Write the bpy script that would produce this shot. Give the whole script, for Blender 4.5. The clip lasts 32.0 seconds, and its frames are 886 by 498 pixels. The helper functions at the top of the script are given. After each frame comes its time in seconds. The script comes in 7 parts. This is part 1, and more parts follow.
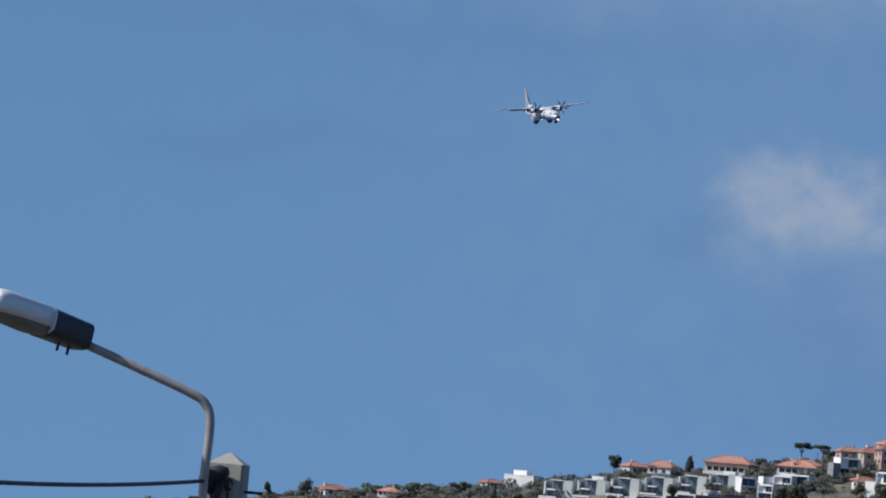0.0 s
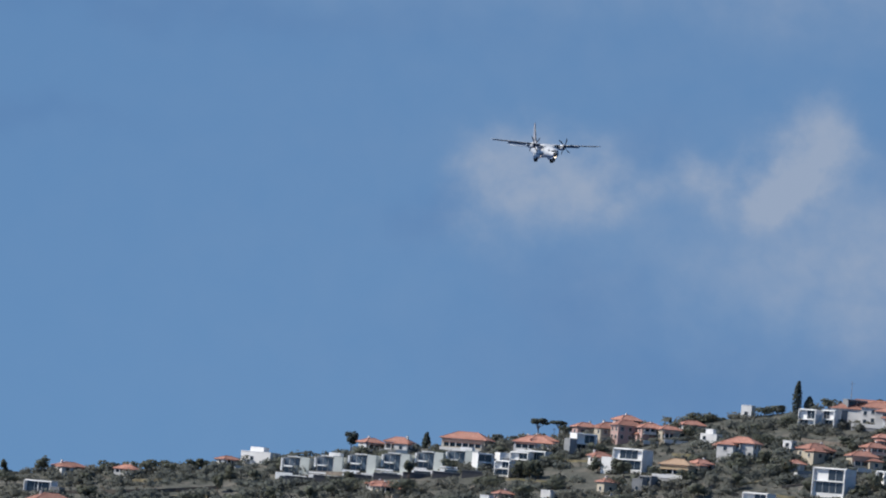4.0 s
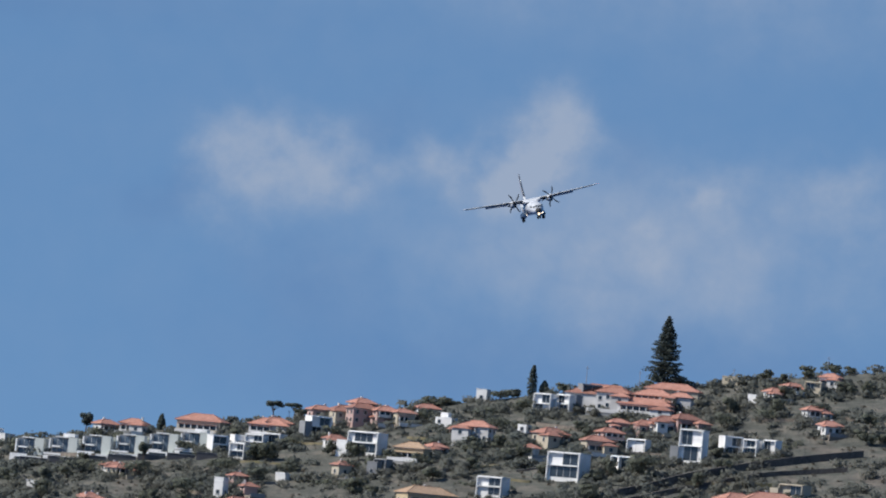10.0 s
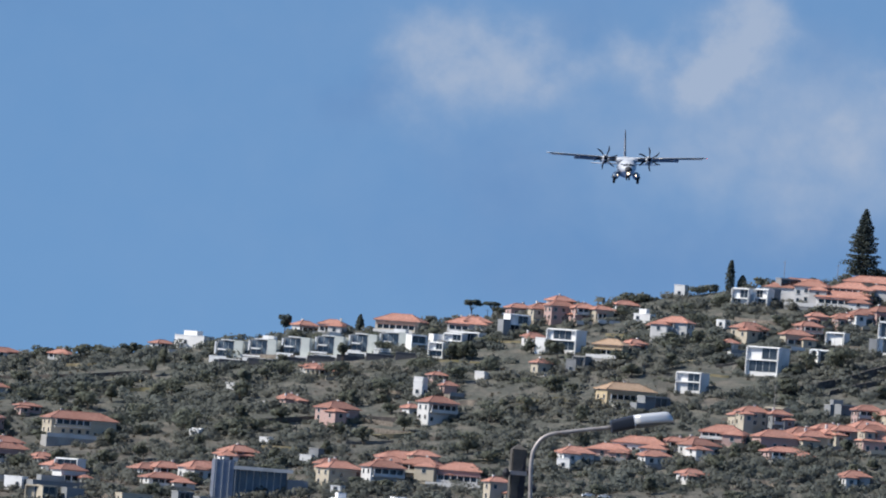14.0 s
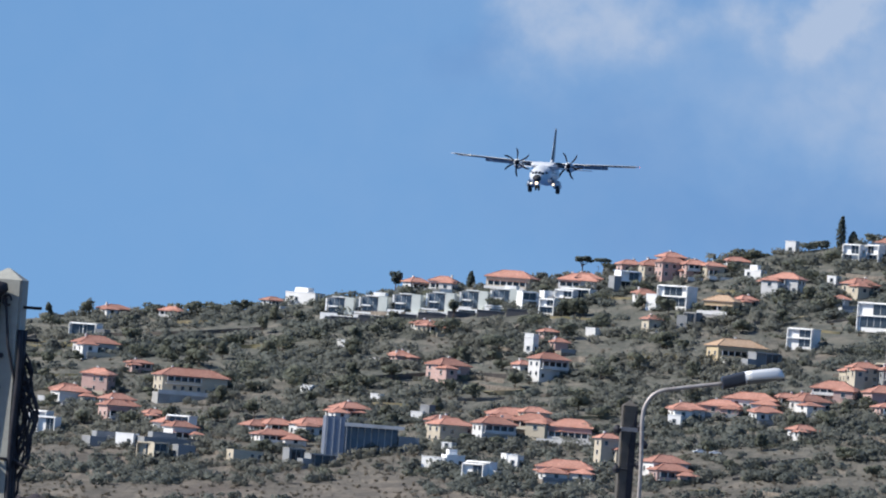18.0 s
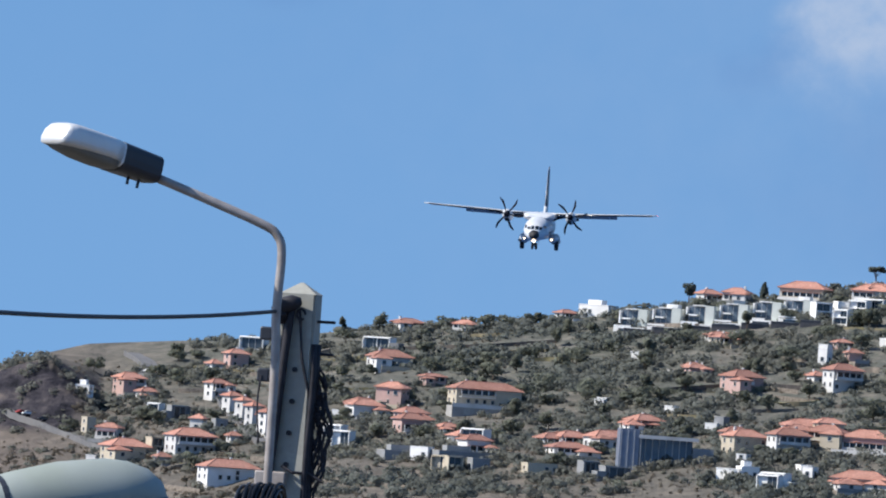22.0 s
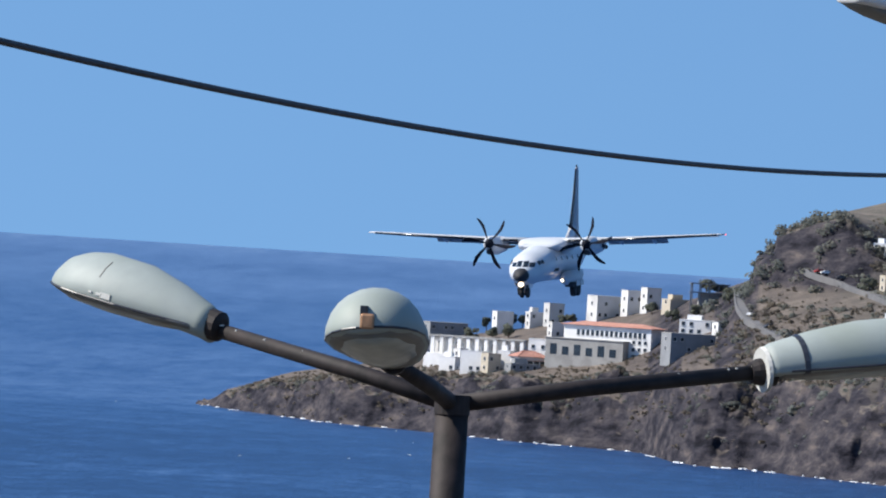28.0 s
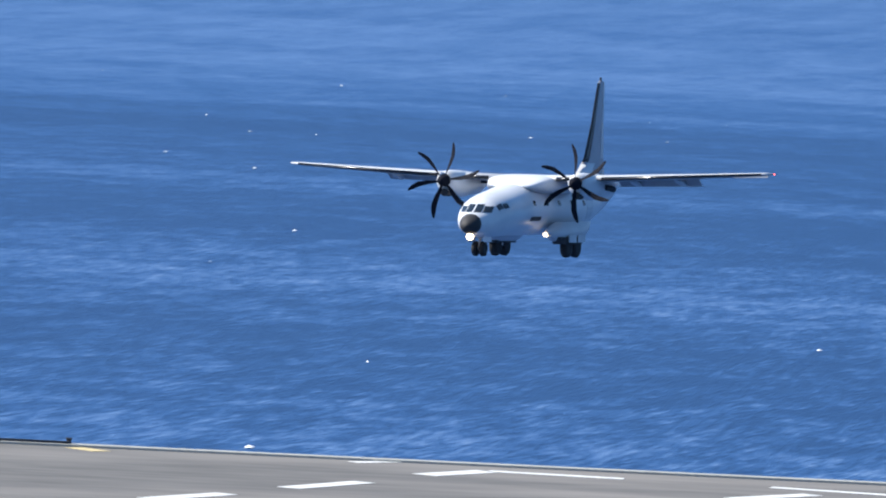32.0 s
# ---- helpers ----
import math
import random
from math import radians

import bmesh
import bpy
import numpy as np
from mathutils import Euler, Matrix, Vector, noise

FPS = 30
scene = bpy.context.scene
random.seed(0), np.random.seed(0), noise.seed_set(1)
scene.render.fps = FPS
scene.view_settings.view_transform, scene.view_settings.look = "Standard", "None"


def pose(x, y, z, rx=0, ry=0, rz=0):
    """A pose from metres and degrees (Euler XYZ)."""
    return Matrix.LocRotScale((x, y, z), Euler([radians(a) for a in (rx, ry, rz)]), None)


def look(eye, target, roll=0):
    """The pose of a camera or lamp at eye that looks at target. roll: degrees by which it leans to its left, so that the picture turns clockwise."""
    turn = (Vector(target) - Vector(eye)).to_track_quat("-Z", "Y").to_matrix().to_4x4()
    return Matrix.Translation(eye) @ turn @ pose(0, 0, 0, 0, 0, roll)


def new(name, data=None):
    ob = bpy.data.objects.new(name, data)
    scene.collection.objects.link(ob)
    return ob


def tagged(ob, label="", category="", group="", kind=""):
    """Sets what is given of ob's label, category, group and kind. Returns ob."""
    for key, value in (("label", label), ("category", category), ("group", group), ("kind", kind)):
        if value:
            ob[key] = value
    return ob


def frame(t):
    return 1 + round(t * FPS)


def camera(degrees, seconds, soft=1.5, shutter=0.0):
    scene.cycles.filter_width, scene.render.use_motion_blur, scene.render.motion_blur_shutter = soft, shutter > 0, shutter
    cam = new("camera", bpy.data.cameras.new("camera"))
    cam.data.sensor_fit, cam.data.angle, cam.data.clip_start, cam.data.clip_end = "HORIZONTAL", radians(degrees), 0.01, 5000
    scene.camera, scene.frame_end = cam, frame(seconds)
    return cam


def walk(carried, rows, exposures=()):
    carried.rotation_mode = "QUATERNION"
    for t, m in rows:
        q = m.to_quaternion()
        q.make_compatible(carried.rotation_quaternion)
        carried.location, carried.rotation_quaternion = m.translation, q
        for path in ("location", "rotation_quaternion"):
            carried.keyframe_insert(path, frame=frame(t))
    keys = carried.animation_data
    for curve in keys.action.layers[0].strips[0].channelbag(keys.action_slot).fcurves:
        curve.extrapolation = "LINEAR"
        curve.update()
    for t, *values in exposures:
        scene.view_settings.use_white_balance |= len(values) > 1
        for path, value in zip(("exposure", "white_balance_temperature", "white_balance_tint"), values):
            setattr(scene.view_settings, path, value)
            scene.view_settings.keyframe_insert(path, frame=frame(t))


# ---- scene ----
EYE = Vector((0, 0, 65))


def toward(az, el):
    a, e = radians(az), radians(el)
    return Vector((math.sin(a) * math.cos(e), math.cos(a) * math.cos(e), math.sin(e)))


# seconds, heading to the right of the y axis, upward tilt, lean
PAN = [
    (0, 0.958, 2.835, 5.22), (0.5, 1.172, 2.993, 5.22), (1, 1.208, 2.772, 5.17), (1.5, 0.942, 2.788, 5.22),
    (2, 1.697, 2.905, 4.91), (2.5, 1.996, 2.886, 5.05), (3, 2.238, 2.921, 5.07), (3.5, 2.444, 2.909, 4.95),
    (4, 2.950, 2.835, 4.96), (4.5, 3.314, 2.620, 4.70), (6.5, 4.028, 3.105, 5.28), (7, 4.457, 2.960, 5.05),
    (7.5, 4.318, 3.089, 5.17), (8, 4.591, 3.102, 5.21), (8.5, 4.571, 2.744, 5.00), (9, 4.717, 2.897, 5.14),
    (9.5, 5.027, 2.844, 5.22), (10, 4.936, 2.882, 5.29), (10.5, 4.735, 2.778, 5.24), (11, 4.671, 2.524, 5.32),
    (11.5, 4.963, 2.820, 4.92), (12, 4.821, 2.647, 4.94), (12.5, 4.753, 2.493, 4.89), (13, 4.619, 2.376, 4.88),
    (13.5, 4.333, 2.277, 4.81), (14, 3.529, 1.992, 4.46), (14.5, 3.465, 2.338, 4.60), (15, 3.726, 2.159, 4.64),
    (15.5, 3.439, 2.177, 4.83), (17.5, 2.938, 1.867, 4.40), (18, 2.724, 1.603, 4.39), (18.5, 2.904, 1.890, 4.55),
    (19, 2.898, 1.826, 4.41), (19.5, 2.213, 1.664, 4.33), (20, 1.740, 1.488, 4.18), (20.5, 1.509, 1.156, 3.85),
    (21, 0.777, 1.190, 3.91), (21.5, 0.754, 1.657, 4.10), (22, 0.521, 1.535, 4.05), (22.5, 0.235, 1.271, 3.83),
    (23, -0.000, 1.127, 3.87), (23.5, 0.242, 1.200, 3.60), (24, -0.431, 0.874, 3.58), (24.5, -0.430, 0.472, 3.63),
    (26.5, -2.739, 0.226, 3.64), (27, -3.769, 0.063, 3.62), (27.5, -4.930, 0.168, 3.76), (28, -5.382, 0.081, 3.59),
    (28.5, -6.220, -0.070, 3.66), (29, -6.454, -0.253, 3.71), (29.5, -7.015, -0.801, 3.62), (30, -7.828, -0.556, 3.77),
    (30.5, -9.975, -1.570, 3.59), (31, -11.747, -1.930, 3.44), (31.5, -13.046, -1.960, 3.08), (32, -14.170, -2.390, 2.73)]
cam = camera(6.65, 32.0, soft=2.0)


def stance(t):
    """The eye sinks and sways by a hand's width early on."""
    w = min(1.0, max(0.0, (6.5 - t) / 2.0))
    return EYE + Vector((-0.015, 0, 0.03)) * w


walk(cam, [(t, look(stance(t), stance(t) + 100 * toward(a, e), r)) for t, a, e, r in PAN],
     exposures=[(0, -0.18), (9, -0.13), (13, 0.01), (18, 0.30), (20, 0.30), (21, 0.55), (22, 0.35), (23, 0.38), (24, 0.45), (27, 0.49), (28, 0.38), (29, 0.30), (30, 0.41), (31, 0.63), (32, 0.75)])

# ---- world and sun ----
SUN = Vector((-0.8, -0.14, 0.72)).normalized()
sun = new("sun", bpy.data.lights.new("sun", "SUN"))
sun.data.energy, sun.data.angle, sun.data.color = 5.0, radians(0.53), (1.0, 0.95, 0.87)
sun.matrix_world = look(SUN * 100, (0, 0, 0))

world = bpy.data.worlds.new("world")
scene.world = world
world.use_nodes = True
wt = world.node_tree


def wnode(kind, **values):
    n = wt.nodes.new(kind)
    for k, v in values.items():
        if k in n.inputs:
            n.inputs[k].default_value = v
    return n


def wmath(op, a, b=None, c=None):
    n = wt.nodes.new("ShaderNodeMath")
    n.operation = op
    for i, v in enumerate((a, b, c)):
        if v is None:
            continue
        if isinstance(v, (int, float)):
            n.inputs[i].default_value = v
        else:
            wt.links.new(v, n.inputs[i])
    return n.outputs[0]


wcoord = wt.nodes.new("ShaderNodeTexCoord")
sep = wt.nodes.new("ShaderNodeSeparateXYZ")
wt.links.new(wcoord.outputs["Generated"], sep.inputs[0])
comb = wt.nodes.new("ShaderNodeCombineXYZ")
wt.links.new(sep.outputs[0], comb.inputs[0])
wt.links.new(sep.outputs[1], comb.inputs[1])
# the haze is thin: the air stays deep blue down to the horizon
wt.links.new(wmath("ADD", wmath("MULTIPLY", wmath("ABSOLUTE", sep.outputs[2]), 0.65), 0.276), comb.inputs[2])
sky = wt.nodes.new("ShaderNodeTexSky")
sky.sky_type, sky.sun_disc = "NISHITA", False
sky.sun_elevation, sky.sun_rotation = math.asin(SUN.z), math.atan2(SUN.x, SUN.y)
sky.altitude, sky.air_density, sky.dust_density, sky.ozone_density = 100, 1.0, 0.3, 2.0
wt.links.new(comb.outputs[0], sky.inputs[0])
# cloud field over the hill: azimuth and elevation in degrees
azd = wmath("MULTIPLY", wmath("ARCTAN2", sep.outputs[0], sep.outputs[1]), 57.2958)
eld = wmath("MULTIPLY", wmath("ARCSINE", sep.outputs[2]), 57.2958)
pos = wt.nodes.new("ShaderNodeCombineXYZ")
wt.links.new(azd, pos.inputs[0]), wt.links.new(eld, pos.inputs[1])
warp = wnode("ShaderNodeTexNoise", Scale=1.1, Detail=5.0, Roughness=0.55)
wt.links.new(pos.outputs[0], warp.inputs["Vector"])
ws = wt.nodes.new("ShaderNodeSeparateColor")
wt.links.new(warp.outputs["Color"], ws.inputs[0])
waz = wmath("ADD", azd, wmath("MULTIPLY", wmath("SUBTRACT", ws.outputs[0], 0.5), 1.1))
wel = wmath("ADD", eld, wmath("MULTIPLY", wmath("SUBTRACT", ws.outputs[1], 0.5), 0.9))


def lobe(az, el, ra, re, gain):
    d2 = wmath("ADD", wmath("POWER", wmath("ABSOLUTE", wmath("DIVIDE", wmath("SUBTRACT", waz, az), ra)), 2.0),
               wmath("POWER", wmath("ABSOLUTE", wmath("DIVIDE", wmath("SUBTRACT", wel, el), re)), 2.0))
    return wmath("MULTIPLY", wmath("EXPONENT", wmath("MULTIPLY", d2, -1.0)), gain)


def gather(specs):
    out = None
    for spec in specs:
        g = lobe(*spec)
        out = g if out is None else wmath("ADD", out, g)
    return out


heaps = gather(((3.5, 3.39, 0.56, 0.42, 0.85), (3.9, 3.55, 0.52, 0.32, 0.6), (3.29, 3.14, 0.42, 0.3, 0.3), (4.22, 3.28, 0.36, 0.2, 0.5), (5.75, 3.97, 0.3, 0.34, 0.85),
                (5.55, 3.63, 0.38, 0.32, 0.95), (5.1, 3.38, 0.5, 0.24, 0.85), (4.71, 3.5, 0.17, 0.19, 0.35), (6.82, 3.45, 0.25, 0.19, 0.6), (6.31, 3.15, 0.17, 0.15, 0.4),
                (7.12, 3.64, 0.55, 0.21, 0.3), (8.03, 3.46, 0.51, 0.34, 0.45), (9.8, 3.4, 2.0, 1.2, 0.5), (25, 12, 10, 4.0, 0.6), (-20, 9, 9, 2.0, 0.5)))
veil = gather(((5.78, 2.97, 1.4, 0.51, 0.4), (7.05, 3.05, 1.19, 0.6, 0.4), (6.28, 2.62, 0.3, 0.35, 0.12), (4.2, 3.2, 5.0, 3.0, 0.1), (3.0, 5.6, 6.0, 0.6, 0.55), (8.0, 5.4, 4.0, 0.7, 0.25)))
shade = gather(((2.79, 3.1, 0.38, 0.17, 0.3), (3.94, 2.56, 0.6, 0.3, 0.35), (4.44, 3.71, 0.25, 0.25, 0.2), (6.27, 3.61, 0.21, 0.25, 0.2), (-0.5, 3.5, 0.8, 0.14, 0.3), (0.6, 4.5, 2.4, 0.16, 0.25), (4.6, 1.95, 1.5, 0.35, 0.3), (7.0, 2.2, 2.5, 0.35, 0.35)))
fine = wnode("ShaderNodeTexNoise", Scale=2.7, Detail=7.0, Roughness=0.55)
wt.links.new(pos.outputs[0], fine.inputs["Vector"])
soft = wt.nodes.new("ShaderNodeMapRange")
soft.interpolation_type = "SMOOTHSTEP"
soft.inputs[1].default_value, soft.inputs[2].default_value, soft.inputs[4].default_value = 0.06, 1.4, 0.76
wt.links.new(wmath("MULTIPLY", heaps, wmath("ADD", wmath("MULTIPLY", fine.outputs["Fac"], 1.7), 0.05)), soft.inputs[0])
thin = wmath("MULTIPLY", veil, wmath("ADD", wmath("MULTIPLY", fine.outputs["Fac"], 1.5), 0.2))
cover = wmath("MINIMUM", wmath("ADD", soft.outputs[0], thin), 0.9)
hue = wnode("ShaderNodeHueSaturation", Saturation=1.2, Value=1.3)
wt.links.new(sky.outputs[0], hue.inputs["Color"])
cmix = wt.nodes.new("ShaderNodeMix")
cmix.data_type = "RGBA"
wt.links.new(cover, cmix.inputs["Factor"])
dim = wt.nodes.new("ShaderNodeMix")
dim.data_type, dim.blend_type = "RGBA", "MULTIPLY"
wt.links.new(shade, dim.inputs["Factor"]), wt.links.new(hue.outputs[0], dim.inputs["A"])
dim.inputs["B"].default_value = (0.72, 0.74, 0.84, 1)
wt.links.new(dim.outputs["Result"], cmix.inputs["A"])
cmix.inputs["B"].default_value = (3.65, 4.45, 5.9, 1)
bg = wt.nodes["Background"]
bg.inputs["Strength"].default_value = 0.1
wt.links.new(cmix.outputs["Result"], bg.inputs["Color"])

# ---- materials ----
MATS = {}


def mat(name, color, rough=0.7, metal=0.0, vary=0.25, scale=2.0, bump=0.2, dist=0.02, second=None, amount=0.5, spec=0.5, scale2=0.3, per_object=0.0, emit=0.0, stretch=(1, 1, 1), leafy=0.0):
    """A surface with grain, broad stains and relief; second is a worn or stained colour."""
    if name in MATS:
        return MATS[name]
    m = bpy.data.materials.new(name)
    m.use_nodes = True
    nt = m.node_tree
    b = nt.nodes["Principled BSDF"]
    b.inputs["Roughness"].default_value, b.inputs["Metallic"].default_value = rough, metal
    b.inputs["Specular IOR Level"].default_value = spec
    co = nt.nodes.new("ShaderNodeTexCoord")
    mp = nt.nodes.new("ShaderNodeMapping")
    mp.inputs["Scale"].default_value = stretch
    nt.links.new(co.outputs["Object"], mp.inputs[0])
    n1 = nt.nodes.new("ShaderNodeTexNoise")
    n1.inputs["Scale"].default_value, n1.inputs["Detail"].default_value = scale, 6
    n2 = nt.nodes.new("ShaderNodeTexNoise")
    n2.inputs["Scale"].default_value, n2.inputs["Detail"].default_value = scale2, 4
    nt.links.new(mp.outputs[0], n1.inputs["Vector"]), nt.links.new(mp.outputs[0], n2.inputs["Vector"])
    ramp = nt.nodes.new("ShaderNodeValToRGB")
    c = color
    ramp.color_ramp.elements[0].position, ramp.color_ramp.elements[1].position = 0.3, 0.7
    ramp.color_ramp.elements[0].color = tuple(x * (1 - vary) for x in c) + (1,)
    ramp.color_ramp.elements[1].color = tuple(min(1, x * (1 + vary)) for x in c) + (1,)
    nt.links.new(n1.outputs["Fac"], ramp.inputs[0])
    out = ramp.outputs[0]
    if second:
        mx = nt.nodes.new("ShaderNodeMix")
        mx.data_type = "RGBA"
        r2 = nt.nodes.new("ShaderNodeMapRange")
        r2.inputs[1].default_value, r2.inputs[2].default_value, r2.inputs[4].default_value = 0.42, 0.62, amount
        nt.links.new(n2.outputs["Fac"], r2.inputs[0]), nt.links.new(r2.outputs[0], mx.inputs["Factor"])
        nt.links.new(out, mx.inputs["A"])
        mx.inputs["B"].default_value = (*second, 1)
        out = mx.outputs["Result"]
    if per_object:
        oi = nt.nodes.new("ShaderNodeObjectInfo")
        hs = nt.nodes.new("ShaderNodeHueSaturation")
        mr = nt.nodes.new("ShaderNodeMapRange")
        mr.inputs[3].default_value, mr.inputs[4].default_value = 1 - per_object, 1 + per_object
        nt.links.new(oi.outputs["Random"], mr.inputs[0]), nt.links.new(mr.outputs[0], hs.inputs["Value"])
        nt.links.new(out, hs.inputs["Color"])
        out = hs.outputs[0]
    nt.links.new(out, b.inputs["Base Color"])
    if bump:
        bp = nt.nodes.new("ShaderNodeBump")
        bp.inputs["Strength"].default_value, bp.inputs["Distance"].default_value = bump, dist
        nt.links.new(n1.outputs["Fac"], bp.inputs["Height"]), nt.links.new(bp.outputs[0], b.inputs["Normal"])
    if leafy:
        tr = nt.nodes.new("ShaderNodeBsdfTranslucent")
        ms = nt.nodes.new("ShaderNodeMixShader")
        ms.inputs[0].default_value = leafy
        nt.links.new(out, tr.inputs["Color"]), nt.links.new(b.outputs[0], ms.inputs[1]), nt.links.new(tr.outputs[0], ms.inputs[2])
        nt.links.new(ms.outputs[0], nt.nodes["Material Output"].inputs["Surface"])
    if emit:
        b.inputs["Emission Color"].default_value, b.inputs["Emission Strength"].default_value = (*color, 1), emit
    MATS[name] = m
    return m


# bright white plaster; also paints sunlight onto headland walls facing the sun
M_CHALK = mat("whitewashed_sunlit_plaster", (0.85, 0.84, 0.82), 0.8, vary=0.06, scale=0.6, second=(0.54, 0.522, 0.486), amount=0.35, scale2=0.15, per_object=0.08)
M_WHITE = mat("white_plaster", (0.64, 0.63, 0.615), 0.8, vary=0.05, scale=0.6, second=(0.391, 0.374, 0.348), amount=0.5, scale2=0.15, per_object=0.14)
M_CREAM = mat("cream_plaster", (0.476, 0.416, 0.323), 0.8, vary=0.08, scale=0.6, second=(0.425, 0.374, 0.289), amount=0.4, scale2=0.15)
M_YELLOW = mat("yellow_plaster", (0.493, 0.391, 0.246), 0.8, vary=0.08, scale=0.6, second=(0.51, 0.425, 0.306), amount=0.4, scale2=0.15)
M_OLD = mat("weathered_timber", (0.1, 0.09, 0.08), 0.9, vary=0.3, scale=8, bump=0.3, dist=0.01, second=(0.09, 0.08, 0.07), amount=0.5, scale2=2)
M_PINK = mat("pink_plaster", (0.476, 0.323, 0.289), 0.8, vary=0.08, scale=0.6, second=(0.357, 0.255, 0.23), amount=0.4, scale2=0.15)
M_GREY = mat("grey_and_shaded_plaster", (0.24, 0.248, 0.256), 0.8, vary=0.1, scale=0.6, second=(0.16, 0.16, 0.168), amount=0.5, scale2=0.15)
M_ROOF = mat("clay_tiles", (0.4, 0.2, 0.15), 0.85, vary=0.35, scale=1.6, bump=0.5, dist=0.1, second=(0.33, 0.14, 0.095), amount=0.5, scale2=0.25, per_object=0.25)
M_ROOFY = mat("yellow_clay_tiles", (0.432, 0.297, 0.198), 0.85, vary=0.3, scale=1.6, bump=0.5, dist=0.1, second=(0.378, 0.234, 0.135), amount=0.5, scale2=0.25)
# dark glass; also painted as flat shade where openings are not cut
M_PANE_SHADE = mat("pane_and_opening_shade", (0.03, 0.04, 0.05), 0.12, vary=0.3, scale=0.4, bump=0, spec=0.6)
M_FRAME = mat("window_frame", (0.5, 0.49, 0.47), 0.5, vary=0.1)
M_SLAB = mat("flat_roof", (0.357, 0.348, 0.332), 0.9, vary=0.15, second=(0.212, 0.204, 0.196), scale2=0.2)
M_BARK = mat("bark", (0.11, 0.08, 0.06), 0.95, vary=0.3, scale=3)
M_LEAF = mat("dark_foliage", (0.155, 0.168, 0.132), 0.8, vary=0.4, scale=0.3, bump=0, second=(0.189, 0.194, 0.142), amount=0.6, scale2=0.12, spec=0.2, leafy=0.4)
M_NEEDLE = mat("needle_foliage", (0.075, 0.093, 0.084), 0.85, vary=0.4, scale=0.8, bump=0, second=(0.105, 0.12, 0.105), amount=0.6, scale2=0.3, spec=0.15, leafy=0.3)
M_SCRUB = mat("scrub_foliage", (0.152, 0.166, 0.15), 0.9, vary=0.3, scale=0.08, bump=0, second=(0.215, 0.208, 0.175), amount=0.6, scale2=0.012, spec=0.15, leafy=0.48)
M_ASPHALT = mat("asphalt", (0.112, 0.107, 0.0975), 0.9, vary=0.22, scale=0.9, bump=0.2, second=(0.203, 0.188, 0.169), amount=0.8, scale2=0.14, stretch=(0.3, 1, 1))
M_PAINT = mat("road_paint", (0.612, 0.612, 0.578), 0.7, vary=0.12, scale=1.5)
M_CONC = mat("pole_concrete", (0.353, 0.353, 0.319), 0.85, vary=0.1, scale=30, bump=0.15, dist=0.004, second=(0.277, 0.277, 0.252), amount=0.5, scale2=4)
M_GALV = mat("galvanised_steel", (0.391, 0.357, 0.34), 0.5, 0.25, vary=0.15, scale=25, bump=0.1, dist=0.002, second=(0.255, 0.212, 0.187), amount=0.5, scale2=6)
M_RUST = mat("rusted_steel", (0.014, 0.0102, 0.01), 0.7, 0.2, vary=0.5, scale=18, bump=0.3, dist=0.003, second=(0.036, 0.026, 0.025), amount=0.6, scale2=14)
M_COPPER = mat("copper_latch", (0.45, 0.25, 0.14), 0.45, 0.5, vary=0.2, scale=20)
M_HEAD = mat("weathered_green_grp", (0.3, 0.335, 0.315), 0.6, vary=0.06, scale=12, bump=0.05, dist=0.002, second=(0.24, 0.272, 0.224), amount=0.5, scale2=3)
M_HEADLO = mat("grey_underside", (0.17, 0.165, 0.15), 0.5, vary=0.1, scale=12)
M_CHROME = mat("aluminium_shell", (0.72, 0.72, 0.72), 0.42, 0.35, vary=0.06, scale=8, bump=0.05, dist=0.002)
M_BOX = mat("dark_gear_box", (0.03, 0.033, 0.043), 0.35, vary=0.08, scale=10, bump=0.03, dist=0.002)
M_BLACK = mat("black_cable", (0.026, 0.026, 0.034), 0.6, vary=0.3, scale=20, bump=0.1, spec=0.3)
M_COIL = mat("glossy_black_cable", (0.012, 0.012, 0.014), 0.2, vary=0.3, scale=20, bump=0.1)
M_LENS = mat("lamp_lens", (0.34, 0.36, 0.33), 0.25, vary=0.15, scale=8, bump=0.05)
M_AIR = mat("white_aircraft_paint", (0.6, 0.615, 0.635), 0.35, vary=0.03, scale=0.8, bump=0.02, second=(0.5, 0.515, 0.53), amount=0.4, scale2=0.5)
M_WING = mat("grey_white_wing_paint", (0.5, 0.51, 0.52), 0.4, vary=0.04, scale=0.8, bump=0.02, second=(0.45, 0.46, 0.47), amount=0.4, scale2=0.5)
M_AIRG = mat("pale_grey_aircraft_paint", (0.5, 0.52, 0.54), 0.4, vary=0.05, scale=0.8, bump=0.02)
M_AIRD = mat("black_aircraft_paint", (0.02, 0.02, 0.023), 0.7, vary=0.2, scale=1, bump=0)
M_TYRE = mat("tyre_rubber", (0.015, 0.015, 0.016), 0.85, vary=0.2, scale=6)
M_GLASS = mat("cockpit_glass", (0.015, 0.02, 0.025), 0.1, vary=0.2, scale=1, bump=0, spec=0.8)
M_GLOW = mat("landing_light_glow", (1.0, 0.78, 0.52), 0.3, vary=0.0, bump=0, emit=4.0)
M_REDGLOW = mat("red_light_glow", (1.0, 0.12, 0.08), 0.3, vary=0.0, bump=0, emit=3.0)
M_FOAM = mat("sea_foam", (0.8, 0.82, 0.83), 0.9, vary=0.1, scale=0.5)
M_STONE = mat("dry_stone_wall", (0.2, 0.17, 0.14), 0.95, vary=0.4, scale=1.2, bump=0.5, dist=0.1)
